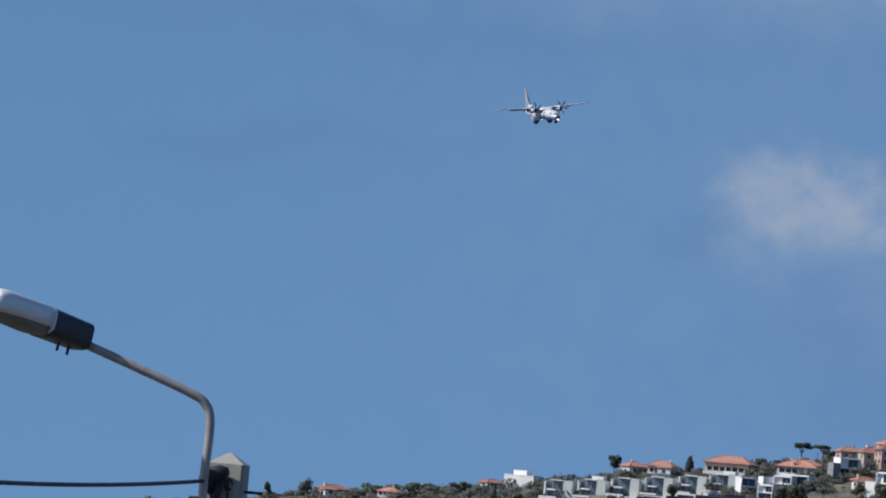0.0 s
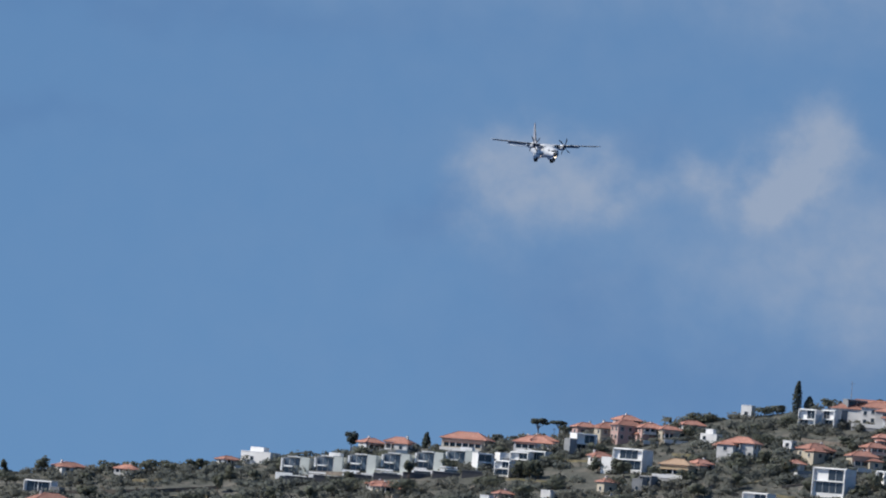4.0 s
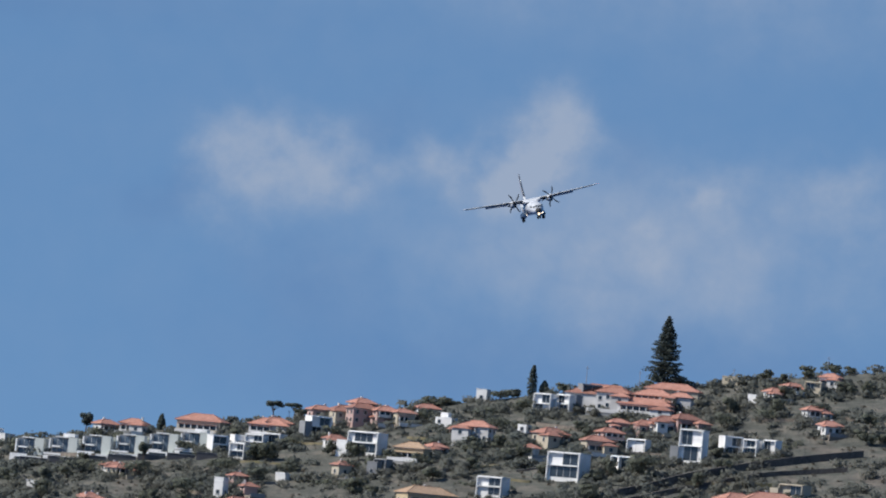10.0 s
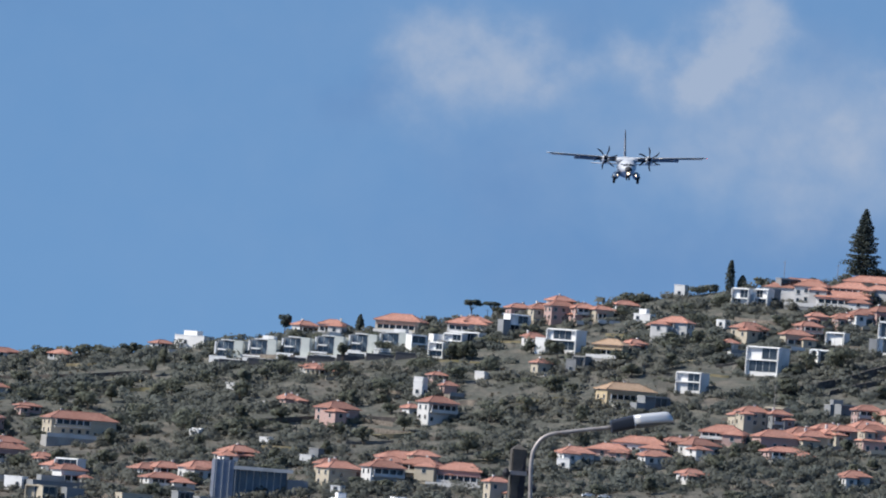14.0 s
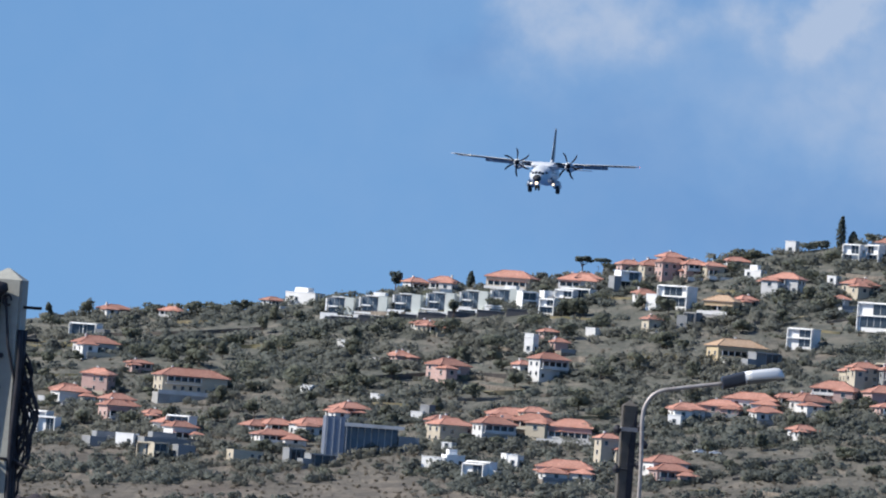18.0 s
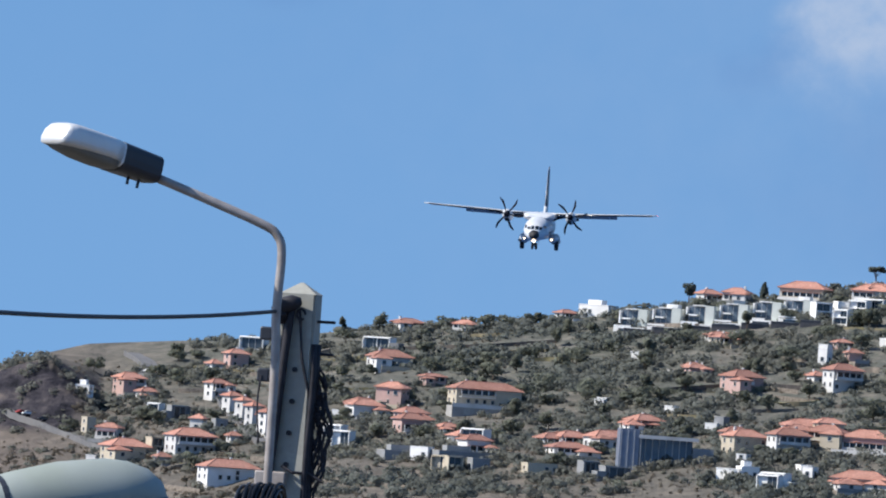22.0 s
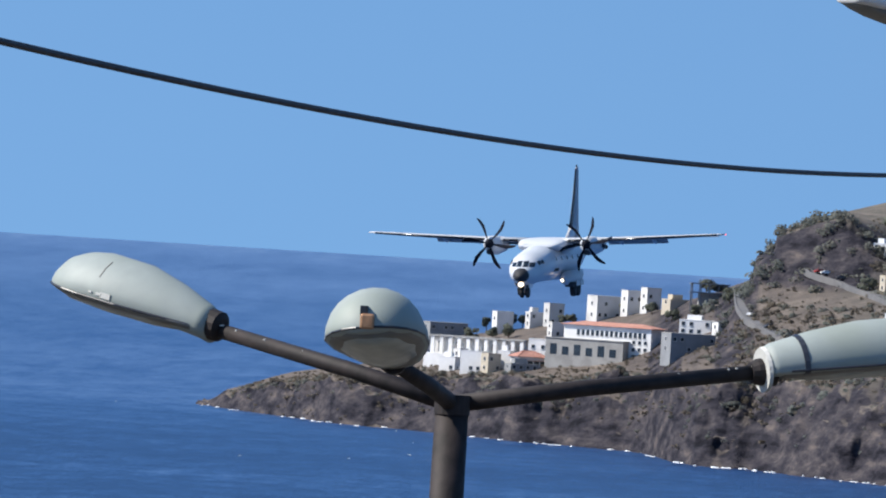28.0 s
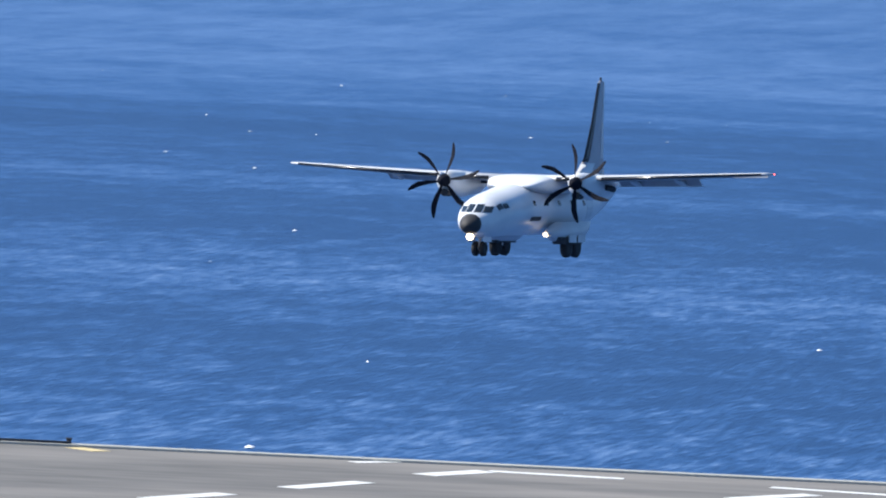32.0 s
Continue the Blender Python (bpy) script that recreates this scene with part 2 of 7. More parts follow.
M_TAR = mat("road_tar", (0.13, 0.13, 0.135), 0.9, vary=0.15, scale=0.5, second=(0.2, 0.19, 0.18), amount=0.5, scale2=0.06)
M_GRASS = mat("dry_grass", (0.243, 0.207, 0.135), 0.95, vary=0.3, scale=0.4, bump=0.3, dist=0.2, second=(0.117, 0.117, 0.054), amount=0.6, scale2=0.08, spec=0.1)
M_GLASSY = mat("blue_facade_glass", (0.1, 0.13, 0.165), 0.2, vary=0.2, scale=0.3, bump=0, spec=0.7)


# ---- mesh helpers ----
def part(name, bm, material, parent=None, label="", smooth=False):
    me = bpy.data.meshes.new(name)
    bm.normal_update()
    bm.to_mesh(me)
    bm.free()
    me.materials.append(material)
    if smooth:
        me.shade_smooth()
    ob = new(name, me)
    ob.parent = parent
    if label:
        ob["label"] = label
    return ob


def shared(name, me, parent, at):
    ob = new(name, me)
    ob.parent, ob.location = parent, at
    return ob


def thing(name, x, y, z, rz=0.0, label="", category="", group="", kind=""):
    ob = new(name)
    ob.empty_display_size = 0.2
    ob.location, ob.rotation_euler = (x, y, z), (0, 0, radians(rz))
    return tagged(ob, label, category, group, kind)


def box(bm, x0, x1, y0, y1, z0, z1, bevel=0.0):
    made = bmesh.ops.create_cube(bm, size=1, matrix=Matrix.LocRotScale(((x0 + x1) / 2, (y0 + y1) / 2, (z0 + z1) / 2), None, (x1 - x0, y1 - y0, z1 - z0)))
    if bevel:
        edges = {e for v in made["verts"] for e in v.link_edges}
        bmesh.ops.bevel(bm, geom=list(edges), offset=bevel, segments=2, affect="EDGES", profile=0.5)
    return bm


def boxed(*a, bevel=0.0):
    return box(bmesh.new(), *a, bevel=bevel)


def tube(bm, points, radii, sides=12, caps=True):
    """A round bar along points."""
    pts = [Vector(p) for p in points]
    radii = [radii] * len(pts) if isinstance(radii, (int, float)) else radii
    rings = []
    up = None
    for i, p in enumerate(pts):
        d = (pts[min(i + 1, len(pts) - 1)] - pts[max(i - 1, 0)]).normalized()
        if up is None:
            up = d.orthogonal().normalized()
        up = (up - d * up.dot(d)).normalized()
        side = d.cross(up)
        rings.append([bm.verts.new(p + radii[i] * (math.cos(2 * math.pi * k / sides) * up + math.sin(2 * math.pi * k / sides) * side)) for k in range(sides)])
    for a, b in zip(rings, rings[1:]):
        for k in range(sides):
            bm.faces.new((a[k], a[(k + 1) % sides], b[(k + 1) % sides], b[k]))
    if caps:
        bm.faces.new(rings[0][::-1]), bm.faces.new(rings[-1])
    return bm


def loft(bm, rings, caps=True):
    """Joins rings of points, each of the same count, into a skin."""
    vs = [[bm.verts.new(p) for p in r] for r in rings]
    n = len(vs[0])
    for a, b in zip(vs, vs[1:]):
        for k in range(n):
            bm.faces.new((a[k], a[(k + 1) % n], b[(k + 1) % n], b[k]))
    if caps:
        bm.faces.new(vs[0][::-1]), bm.faces.new(vs[-1])
    bmesh.ops.recalc_face_normals(bm, faces=bm.faces)
    return bm


# ---- the land ----
def table(rows):
    a = np.array(rows, float)
    return lambda x: np.interp(x, a[:, 0], a[:, 1])


shore_d = table([(-7.4, 3180), (-7.08, 3093), (-6.8, 3030), (-6.08, 2909), (-5.65, 2890), (-4.72, 2800), (-3.95, 2768), (-3.78, 2740), (-3.55, 2640), (-3.4, 2612), (-3, 2604), (-2.24, 2533), (-1.5, 2482), (0, 2430), (3, 2380), (8, 2330), (14, 2300)])
cliff_w = table([(-7.4, 3), (-7.08, 8), (-6.5, 18), (-5, 26), (-3.9, 30), (-3.5, 40), (-2, 40), (0, 34), (14, 30)])
cliff_e = table([(-7.4, -1.21), (-7.08, -1.19), (-6.94, -1.1), (-6.44, -0.99), (-6.1, -0.95), (-5.25, -0.89), (-4.4, -0.855), (-3.56, -0.815), (-2.9, -0.82), (-2, -0.75), (-1.14, -0.63), (0.13, -0.55), (1, -0.5), (14, -0.45)])
ridge_e = table([(-7.4, -1.3), (-7.08, -1.19), (-6.94, -1.07), (-6.44, -0.9), (-5.94, -0.82), (-5.37, -0.6), (-4.44, -0.42), (-3.72, -0.27), (-3.3, -0.1), (-3.06, 0.0), (-3.03, 0.18), (-2.9, 0.27), (-2.875, 0.38), (-2.56, 0.5), (-2.085, 0.635), (-1.44, 0.71), (-0.93, 0.745), (-0.26, 0.86), (0.71, 0.97), (1.35, 1.05), (1.9, 1.16), (2.4, 1.26), (3.2, 1.37), (4.2, 1.56), (5.2, 1.75), (6.06, 1.9), (7.1, 2.05), (8.1, 2.22), (11, 2.6), (14, 2.8)])
ridge_d = table([(-7.4, 3200), (-6.5, 3140), (-5.4, 3080), (-3.8, 3000), (-3.1, 2930), (0, 2900), (5, 2900), (14, 2980)])
step_w = table([(-3.3, 0), (-3.0, 1), (-2.35, 1), (-1.95, 0)])


def knots(az):
    sd, ce, re, rd = shore_d(az), cliff_e(az), ridge_e(az), ridge_d(az)
    cd = sd + cliff_w(az)
    z = lambda d, e: 65 + d * np.tan(np.radians(e))
    w = step_w(az)
    d2, d3 = cd + 0.55 * (rd - cd), cd + 0.62 * (rd - cd)
    e2, e3 = ce + 0.55 * (re - ce), ce + 0.62 * (re - ce)
    e2, e3 = e2 * (1 - w) + (0.0 - 0.02) * w, e3 * (1 - w) + (re - 0.07) * w
    ds = [sd - 60, sd, sd + 0.55 * cliff_w(az), cd, d2, d3, rd, rd + 120, rd + 500]
    zc, zr = z(cd, ce), z(rd, re)
    zs = [-8, -0.5, 0.62 * zc, zc, z(d2, e2), z(d3, e3), zr, zr - 12, -10]
    return ds, zs


def ground(az, d):
    """Height of the far hillside at an azimuth in degrees and a distance."""
    ds, zs = knots(az)
    a = radians(az)
    x, y = d * math.sin(a), d * math.cos(a)
    z = float(np.interp(d, ds, zs))
    inland = min(1.0, max(0.0, (d - ds[1]) / 60))
    rise = min(1.0, max(0.0, (ds[6] + 60 - d) / 150))
    z += inland * rise * (2.2 * noise.noise((x / 60, y / 45, 0)) + 1.0 * noise.noise((x / 22, y / 22, 3)))
    if ds[1] - 10 < d < ds[3] + 25:
        k = min(1, max(0, (d - ds[1] + 10) / 20)) * min(1, max(0, (ds[3] + 25 - d) / 25))
        z += k * (7.0 * noise.noise((x / 19, y / 30, 7)) + 3.6 * noise.noise((x / 7, y / 11, 9)) + 1.6 * noise.noise((x / 2.6, y / 4, 4)))
    return z


def site(az, el):
    """The first place on the hillside seen from the eye at that height angle."""
    ds, zs = knots(az)
    d = float(ds[1])
    t = math.tan(radians(el))
    while d < ds[6] and (ground(az, d) - 65) / d < t:
        d += 2.0
    a = radians(az)
    return d, d * math.sin(a), d * math.cos(a), ground(az, d)


def hill():
    azs = np.concatenate([np.arange(-7.4, -1.0, 0.025), np.arange(-1.0, 8.6, 0.035), np.arange(8.6, 14, 0.15)])
    verts, faces = [], []
    for az in azs:
        ds, zs = knots(az)
        row = list(np.linspace(ds[0], ds[1], 4)[:-1]) + list(np.linspace(ds[1], ds[3], 28)[:-1]) + list(np.linspace(ds[3], ds[6], 44)[:-1]) + list(np.linspace(ds[6], ds[7], 6)[:-1]) + list(np.linspace(ds[7], ds[8], 5))
        a = radians(az)
        for d in row:
            z = ground(az, d)
            k = min(1, max(0, (d - ds[1]) / 12)) * min(1, max(0, (ds[3] + 15 - d) / 15))
            if k > 0:
                q = az * 48
                d -= k * (9 * noise.noise((q / 26, z / 40, 2)) + 5.5 * noise.noise((q / 9, z / 11, 5)) + 2.6 * noise.noise((q / 3.2, z / 4, 8)))
            w = float(step_w(az)) * max(0, 1 - abs(d - 0.5 * (ds[4] + ds[5])) / 25)
            if w > 0:
                d -= w * (6 * noise.noise((az * 4, z / 14, 2)) + 3 * noise.noise((az * 13, z / 5, 3)))
            verts.append((d * math.sin(a), d * math.cos(a), z))
    n = len(row)
    for i in range(len(azs) - 1):
        for j in range(n - 1):
            k = i * n + j
            faces.append((k, k + n, k + n + 1, k + 1))
    me = bpy.data.meshes.new("ground")
    me.from_pydata(verts, [], faces)
    me.shade_smooth()
    me.materials.append(M_HILL)
    return tagged(new("ground", me), "dry scrubby hillside above dark sea cliffs", "hillside", kind="structure")


def hill_material():
    m = bpy.data.materials.new("hillside")
    m.use_nodes = True
    nt = m.node_tree
    b = nt.nodes["Principled BSDF"]
    b.inputs["Roughness"].default_value, b.inputs["Specular IOR Level"].default_value = 0.95, 0.1
    co = nt.nodes.new("ShaderNodeTexCoord")

    def nz(scale, detail=5, stretch=(1, 1, 1)):
        mp = nt.nodes.new("ShaderNodeMapping")
        mp.inputs["Scale"].default_value = stretch
        nt.links.new(co.outputs["Object"], mp.inputs[0])
        n = nt.nodes.new("ShaderNodeTexNoise")
        n.inputs["Scale"].default_value, n.inputs["Detail"].default_value, n.inputs["Roughness"].default_value = scale, detail, 0.65
        nt.links.new(mp.outputs[0], n.inputs["Vector"])
        return n.outputs["Fac"]

    def ramp(fac, *stops):
        r = nt.nodes.new("ShaderNodeValToRGB")
        r.color_ramp.elements[0].position, r.color_ramp.elements[0].color = stops[0][0], (*stops[0][1], 1)
        r.color_ramp.elements[1].position, r.color_ramp.elements[1].color = stops[-1][0], (*stops[-1][1], 1)
        for p, c in stops[1:-1]:
            e = r.color_ramp.elements.new(p)
            e.color = (*c, 1)
        nt.links.new(fac, r.inputs[0])
        return r.outputs[0]

    def mix(f, a, bb):
        x = nt.nodes.new("ShaderNodeMix")
        x.data_type = "RGBA"
        nt.links.new(f, x.inputs["Factor"]), nt.links.new(a, x.inputs["A"]), nt.links.new(bb, x.inputs["B"])
        return x.outputs["Result"]

    dry = ramp(nz(0.06, 8), (0.3, (0.1, 0.084, 0.076)), (0.5, (0.155, 0.13, 0.112)), (0.7, (0.25, 0.208, 0.17)))
    green = ramp(nz(0.12, 8), (0.36, (0.094, 0.097, 0.084)), (0.5, (0.128, 0.13, 0.112)), (0.64, (0.19, 0.174, 0.147)))
    where = ramp(nz(0.012, 6, (1, 0.6, 1.4)), (0.3, (0, 0, 0)), (0.45, (1, 1, 1)))
    ox = nt.nodes.new("ShaderNodeSeparateXYZ")
    nt.links.new(co.outputs["Object"], ox.inputs[0])
    lee = nt.nodes.new("ShaderNodeMapRange")
    lee.inputs[1].default_value, lee.inputs[2].default_value = -150, -60
    nt.links.new(ox.outputs[0], lee.inputs[0])
    mul = nt.nodes.new("ShaderNodeMath")
    mul.operation = "MULTIPLY"
    nt.links.new(where, mul.inputs[0]), nt.links.new(lee.outputs[0], mul.inputs[1])
    high = nt.nodes.new("ShaderNodeMapRange")
    high.inputs[1].default_value, high.inputs[2].default_value, high.inputs[3].default_value = 55, 95, 0.45
    nt.links.new(ox.outputs[2], high.inputs[0])
    mu2 = nt.nodes.new("ShaderNodeMath")
    mu2.operation = "MULTIPLY"
    nt.links.new(mul.outputs[0], mu2.inputs[0]), nt.links.new(high.outputs[0], mu2.inputs[1])
    soil = mix(mu2.outputs[0], dry, green)
    rock = ramp(nz(0.07, 10, (1, 1, 2.6)), (0.36, (0.012, 0.012, 0.016)), (0.47, (0.034, 0.032, 0.04)), (0.58, (0.072, 0.064, 0.068)), (0.74, (0.17, 0.14, 0.122)))
    geo = nt.nodes.new("ShaderNodeNewGeometry")
    sp = nt.nodes.new("ShaderNodeSeparateXYZ")
    nt.links.new(geo.outputs["Normal"], sp.inputs[0])
    steep = ramp(sp.outputs[2], (0.84, (1, 1, 1)), (0.965, (0, 0, 0)))
    nt.links.new(mix(steep, soil, rock), b.inputs["Base Color"])
    bp = nt.nodes.new("ShaderNodeBump")
    bp.inputs["Strength"].default_value, bp.inputs["Distance"].default_value = 0.9, 2.0
    nt.links.new(nz(0.25, 10), bp.inputs["Height"]), nt.links.new(bp.outputs[0], b.inputs["Normal"])
    return m


M_HILL = hill_material()
hill()


# ---- the sea ----
def sea_material():
    m = bpy.data.materials.new("sea_water")
    m.use_nodes = True
    nt = m.node_tree
    b = nt.nodes["Principled BSDF"]
    co = nt.nodes.new("ShaderNodeTexCoord")

    def nz(scale, detail, stretch):
        mp = nt.nodes.new("ShaderNodeMapping")
        mp.inputs["Scale"].default_value = stretch
        nt.links.new(co.outputs["Object"], mp.inputs[0])
        n = nt.nodes.new("ShaderNodeTexNoise")
        n.inputs["Scale"].default_value, n.inputs["Detail"].default_value, n.inputs["Roughness"].default_value = scale, detail, 0.6
        nt.links.new(mp.outputs[0], n.inputs["Vector"])
        return n.outputs["Fac"]

    bands = nz(0.005, 3, (0.25, 1, 1))
    gusts = nz(0.035, 5, (1, 0.3, 1))
    waves = nz(0.8, 7, (1, 0.12, 1))
    ramp = nt.nodes.new("ShaderNodeValToRGB")
    ramp.color_ramp.elements[0].position, ramp.color_ramp.elements[0].color = 0.12, (0.007, 0.034, 0.108, 1)
    ramp.color_ramp.elements[1].position, ramp.color_ramp.elements[1].color = 0.7, (0.075, 0.147, 0.295, 1)
    deep = ramp.color_ramp.elements.new(0.38)
    deep.color = (0.018, 0.064, 0.176, 1)
    # palest stop, for the haze painted onto far water
    pale = ramp.color_ramp.elements.new(1.0)
    pale.color = (0.18, 0.26, 0.39, 1)
    mx = nt.nodes.new("ShaderNodeMath")
    mx.operation = "MULTIPLY_ADD"
    nt.links.new(gusts, mx.inputs[0])
    mx.inputs[1].default_value = 0.45
    reach = nt.nodes.new("ShaderNodeVectorMath")
    reach.operation = "LENGTH"
    nt.links.new(co.outputs["Object"], reach.inputs[0])
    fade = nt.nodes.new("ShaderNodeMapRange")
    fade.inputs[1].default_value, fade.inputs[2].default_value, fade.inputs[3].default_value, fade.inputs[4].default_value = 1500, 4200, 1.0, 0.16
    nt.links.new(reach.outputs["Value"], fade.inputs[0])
    chop = nz(0.11, 4, (1, 0.35, 1))
    both = nt.nodes.new("ShaderNodeMath")
    both.operation = "MULTIPLY_ADD"
    nt.links.new(chop, both.inputs[0])
    both.inputs[1].default_value = 1.3
    nt.links.new(bands, both.inputs[2])
    mid = nt.nodes.new("ShaderNodeMath")
    mid.operation = "SUBTRACT"
    nt.links.new(both.outputs[0], mid.inputs[0])
    mid.inputs[1].default_value = 1.15
    level = nt.nodes.new("ShaderNodeMath")
    level.operation = "MULTIPLY_ADD"
    nt.links.new(mid.outputs[0], level.inputs[0]), nt.links.new(fade.outputs[0], level.inputs[1])
    level.inputs[2].default_value = 0.5
    nt.links.new(level.outputs[0], mx.inputs[2])
    m2 = nt.nodes.new("ShaderNodeMath")
    m2.operation = "MULTIPLY_ADD"
    nt.links.new(waves, m2.inputs[0])
    swell = nt.nodes.new("ShaderNodeMath")
    swell.operation = "SUBTRACT"
    nt.links.new(waves, swell.inputs[0])
    swell.inputs[1].default_value = 0.5
    nt.links.new(swell.outputs[0], m2.inputs[0])
    nt.links.new(mx.outputs[0], m2.inputs[2])
    far = nt.nodes.new("ShaderNodeVectorMath")
    far.operation = "LENGTH"
    nt.links.new(co.outputs["Object"], far.inputs[0])
    flat = nt.nodes.new("ShaderNodeMapRange")
    flat.inputs[1].default_value, flat.inputs[2].default_value, flat.inputs[3].default_value, flat.inputs[4].default_value = 1200, 3600, 1.7, 0.3
    nt.links.new(far.outputs["Value"], flat.inputs[0]), nt.links.new(flat.outputs[0], m2.inputs[1])
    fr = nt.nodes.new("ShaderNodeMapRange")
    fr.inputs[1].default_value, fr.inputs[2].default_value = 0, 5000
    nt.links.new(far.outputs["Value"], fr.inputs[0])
    # tone by distance: nearer bands, then haze painted in towards the horizon
    haze_bands = nt.nodes.new("ShaderNodeValToRGB")
    haze_bands.color_ramp.elements[0].position, haze_bands.color_ramp.elements[0].color = 0.2, (0.3, 0.3, 0.3, 1)
    haze_bands.color_ramp.elements[1].position, haze_bands.color_ramp.elements[1].color = 0.99, (0.7, 0.7, 0.7, 1)
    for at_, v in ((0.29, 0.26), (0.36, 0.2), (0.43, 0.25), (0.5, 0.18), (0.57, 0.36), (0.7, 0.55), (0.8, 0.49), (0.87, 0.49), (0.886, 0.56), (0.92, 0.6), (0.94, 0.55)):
        e = haze_bands.color_ramp.elements.new(at_)
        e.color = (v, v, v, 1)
    nt.links.new(fr.outputs[0], haze_bands.inputs[0])
    m4 = nt.nodes.new("ShaderNodeMath")
    m4.operation = "ADD"
    nt.links.new(m2.outputs[0], m4.inputs[0]), nt.links.new(haze_bands.outputs[0], m4.inputs[1])
    m3 = nt.nodes.new("ShaderNodeMath")
    m3.operation = "SUBTRACT"
    nt.links.new(m4.outputs[0], m3.inputs[0])
    m3.inputs[1].default_value = 0.715
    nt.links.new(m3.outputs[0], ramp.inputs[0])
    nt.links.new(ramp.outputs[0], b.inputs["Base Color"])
    b.inputs["Roughness"].default_value = 0.4
    calm = nt.nodes.new("ShaderNodeMapRange")
    calm.inputs[1].default_value, calm.inputs[2].default_value, calm.inputs[3].default_value, calm.inputs[4].default_value = 3900, 4950, 0.2, 0.8
    nt.links.new(far.outputs["Value"], calm.inputs[0]), nt.links.new(calm.outputs[0], b.inputs["Specular IOR Level"])
    bp = nt.nodes.new("ShaderNodeBump")
    bp.inputs["Strength"].default_value, bp.inputs["Distance"].default_value = 0.55, 1.0
    nt.links.new(waves, bp.inputs["Height"]), nt.links.new(bp.outputs[0], b.inputs["Normal"])
    return m


def sea():
    radii = list(np.geomspace(60, 3300, 26)) + list(np.linspace(3400, 4950, 24))
    bm = bmesh.new()
    rings = []
    for r in radii:
        u = max(0.0, (r - 3300) / 1650)
        z = 65 * (0.25 * u + 0.75 * u * u * (1.6 - 0.6 * u))
        rings.append([(r * math.sin(2 * math.pi * k / 180), r * math.cos(2 * math.pi * k / 180), z) for k in range(180)])
    loft(bm, rings, caps=False)
    bmesh.ops.reverse_faces(bm, faces=[f for f in bm.faces if f.normal.z < 0])
    ob = part("water", bm, sea_material(), smooth=True)
    return tagged(ob, "deep blue open sea with windblown streaks and haze painted in far out", "sea", kind="structure")


sea()

# ---- the runway deck ----
def at(az, el, d):
    """A place d metres ahead, at an azimuth and a height angle from the eye."""
    return Vector((d * math.tan(radians(az)), d, 65 + d * math.tan(radians(el)) / math.cos(radians(az))))


DECK = 45.0


def on_deck(az, el):
    d = (65 - DECK) / math.tan(radians(-el))
    return Vector((d * math.sin(radians(az)), d * math.cos(radians(az)), DECK))


def deck():
    a, b = on_deck(-17.43, -3.98), on_deck(-10.76, -3.98)
    along = (b - a).normalized()
    back = Vector((along.y, -along.x, 0))
    if back.y > 0:
        back = -back
    mid = on_deck(-14.1, -3.98)
    ob = thing("road", mid.x, mid.y, DECK, math.degrees(math.atan2(along.y, along.x)), "weathered grey asphalt runway deck high over the sea", "runway", kind="structure")
    part("slab", boxed(-90, 160, -235, -1.6, -2.2, 0), M_ASPHALT, ob)
    part("edge_beam", boxed(-90, 160, -2.0, -1.35, -2.4, 0.1, bevel=0.03), M_CONC, ob, "pale concrete edge beam")
    for k in range(26):
        x = -84 + 9.5 * k
        part("column", tube(bmesh.new(), [(x, -8, -47), (x, -8, -2.2)], 1.1, 12), M_CONC, ob)
    inv = ob.matrix_basis.inverted()

    def stripe(p, q, w, name="painted_line", material=None):
        p, q = inv @ on_deck(*p), inv @ on_deck(*q)
        d = (q - p)
        d.z = 0
        n = Vector((-d.y, d.x, 0)).normalized() * w / 2
        bm = bmesh.new()
        lo = [bm.verts.new((v.x, v.y, 0.004)) for v in (p - n, q - n, q + n, p + n)]
        hi = [bm.verts.new((v.co.x, v.co.y, 0.014)) for v in lo]
        bm.faces.new(hi)
        for i in range(4):
            bm.faces.new((lo[i], lo[(i + 1) % 4], hi[(i + 1) % 4], hi[i]))
        bmesh.ops.recalc_face_normals(bm, faces=bm.faces)
        part(name, bm, material or M_PAINT, ob)

    stripe((-14.23, -4.093), (-13.75, -4.043), 1.09)
    stripe((-13.75, -4.041), (-12.73, -4.050), 0.82)
    stripe((-16.3, -4.368), (-15.71, -4.303), 0.95)
    stripe((-15.25, -4.238), (-14.68, -4.168), 0.95)
    stripe((-14.77, -4.023), (-14.43, -4.003), 0.68)
    stripe((-11.62, -4.058), (-10.6, -4.073), 0.75)
    stripe((-11.9, -4.158), (-11.3, -4.098), 0.88)
    stripe((-17.1, -4.438), (-16.6, -4.398), 0.95)
    stripe((-16.87, -4.008), (-16.66, -4.028), 0.82, "taxi_mark", M_YPAINT)
    edge = inv @ on_deck(-16.89, -3.967)
    part("edge_light", tube(bmesh.new(), [(edge.x, -1.7, 0.1), (edge.x, -1.7, 0.22), (edge.x, -1.7, 0.32)], [0.1, 0.09, 0.14], 10), M_BOX, ob, "small dark edge light")
    part("edge_rail", boxed(-89, edge.x, -1.9, -1.78, 0.1, 0.2), M_BOX, ob, "low dark rail along the edge")
    return ob


M_YPAINT = mat("yellow_road_paint", (0.527, 0.425, 0.212), 0.7, vary=0.15, scale=1.5)
deck()


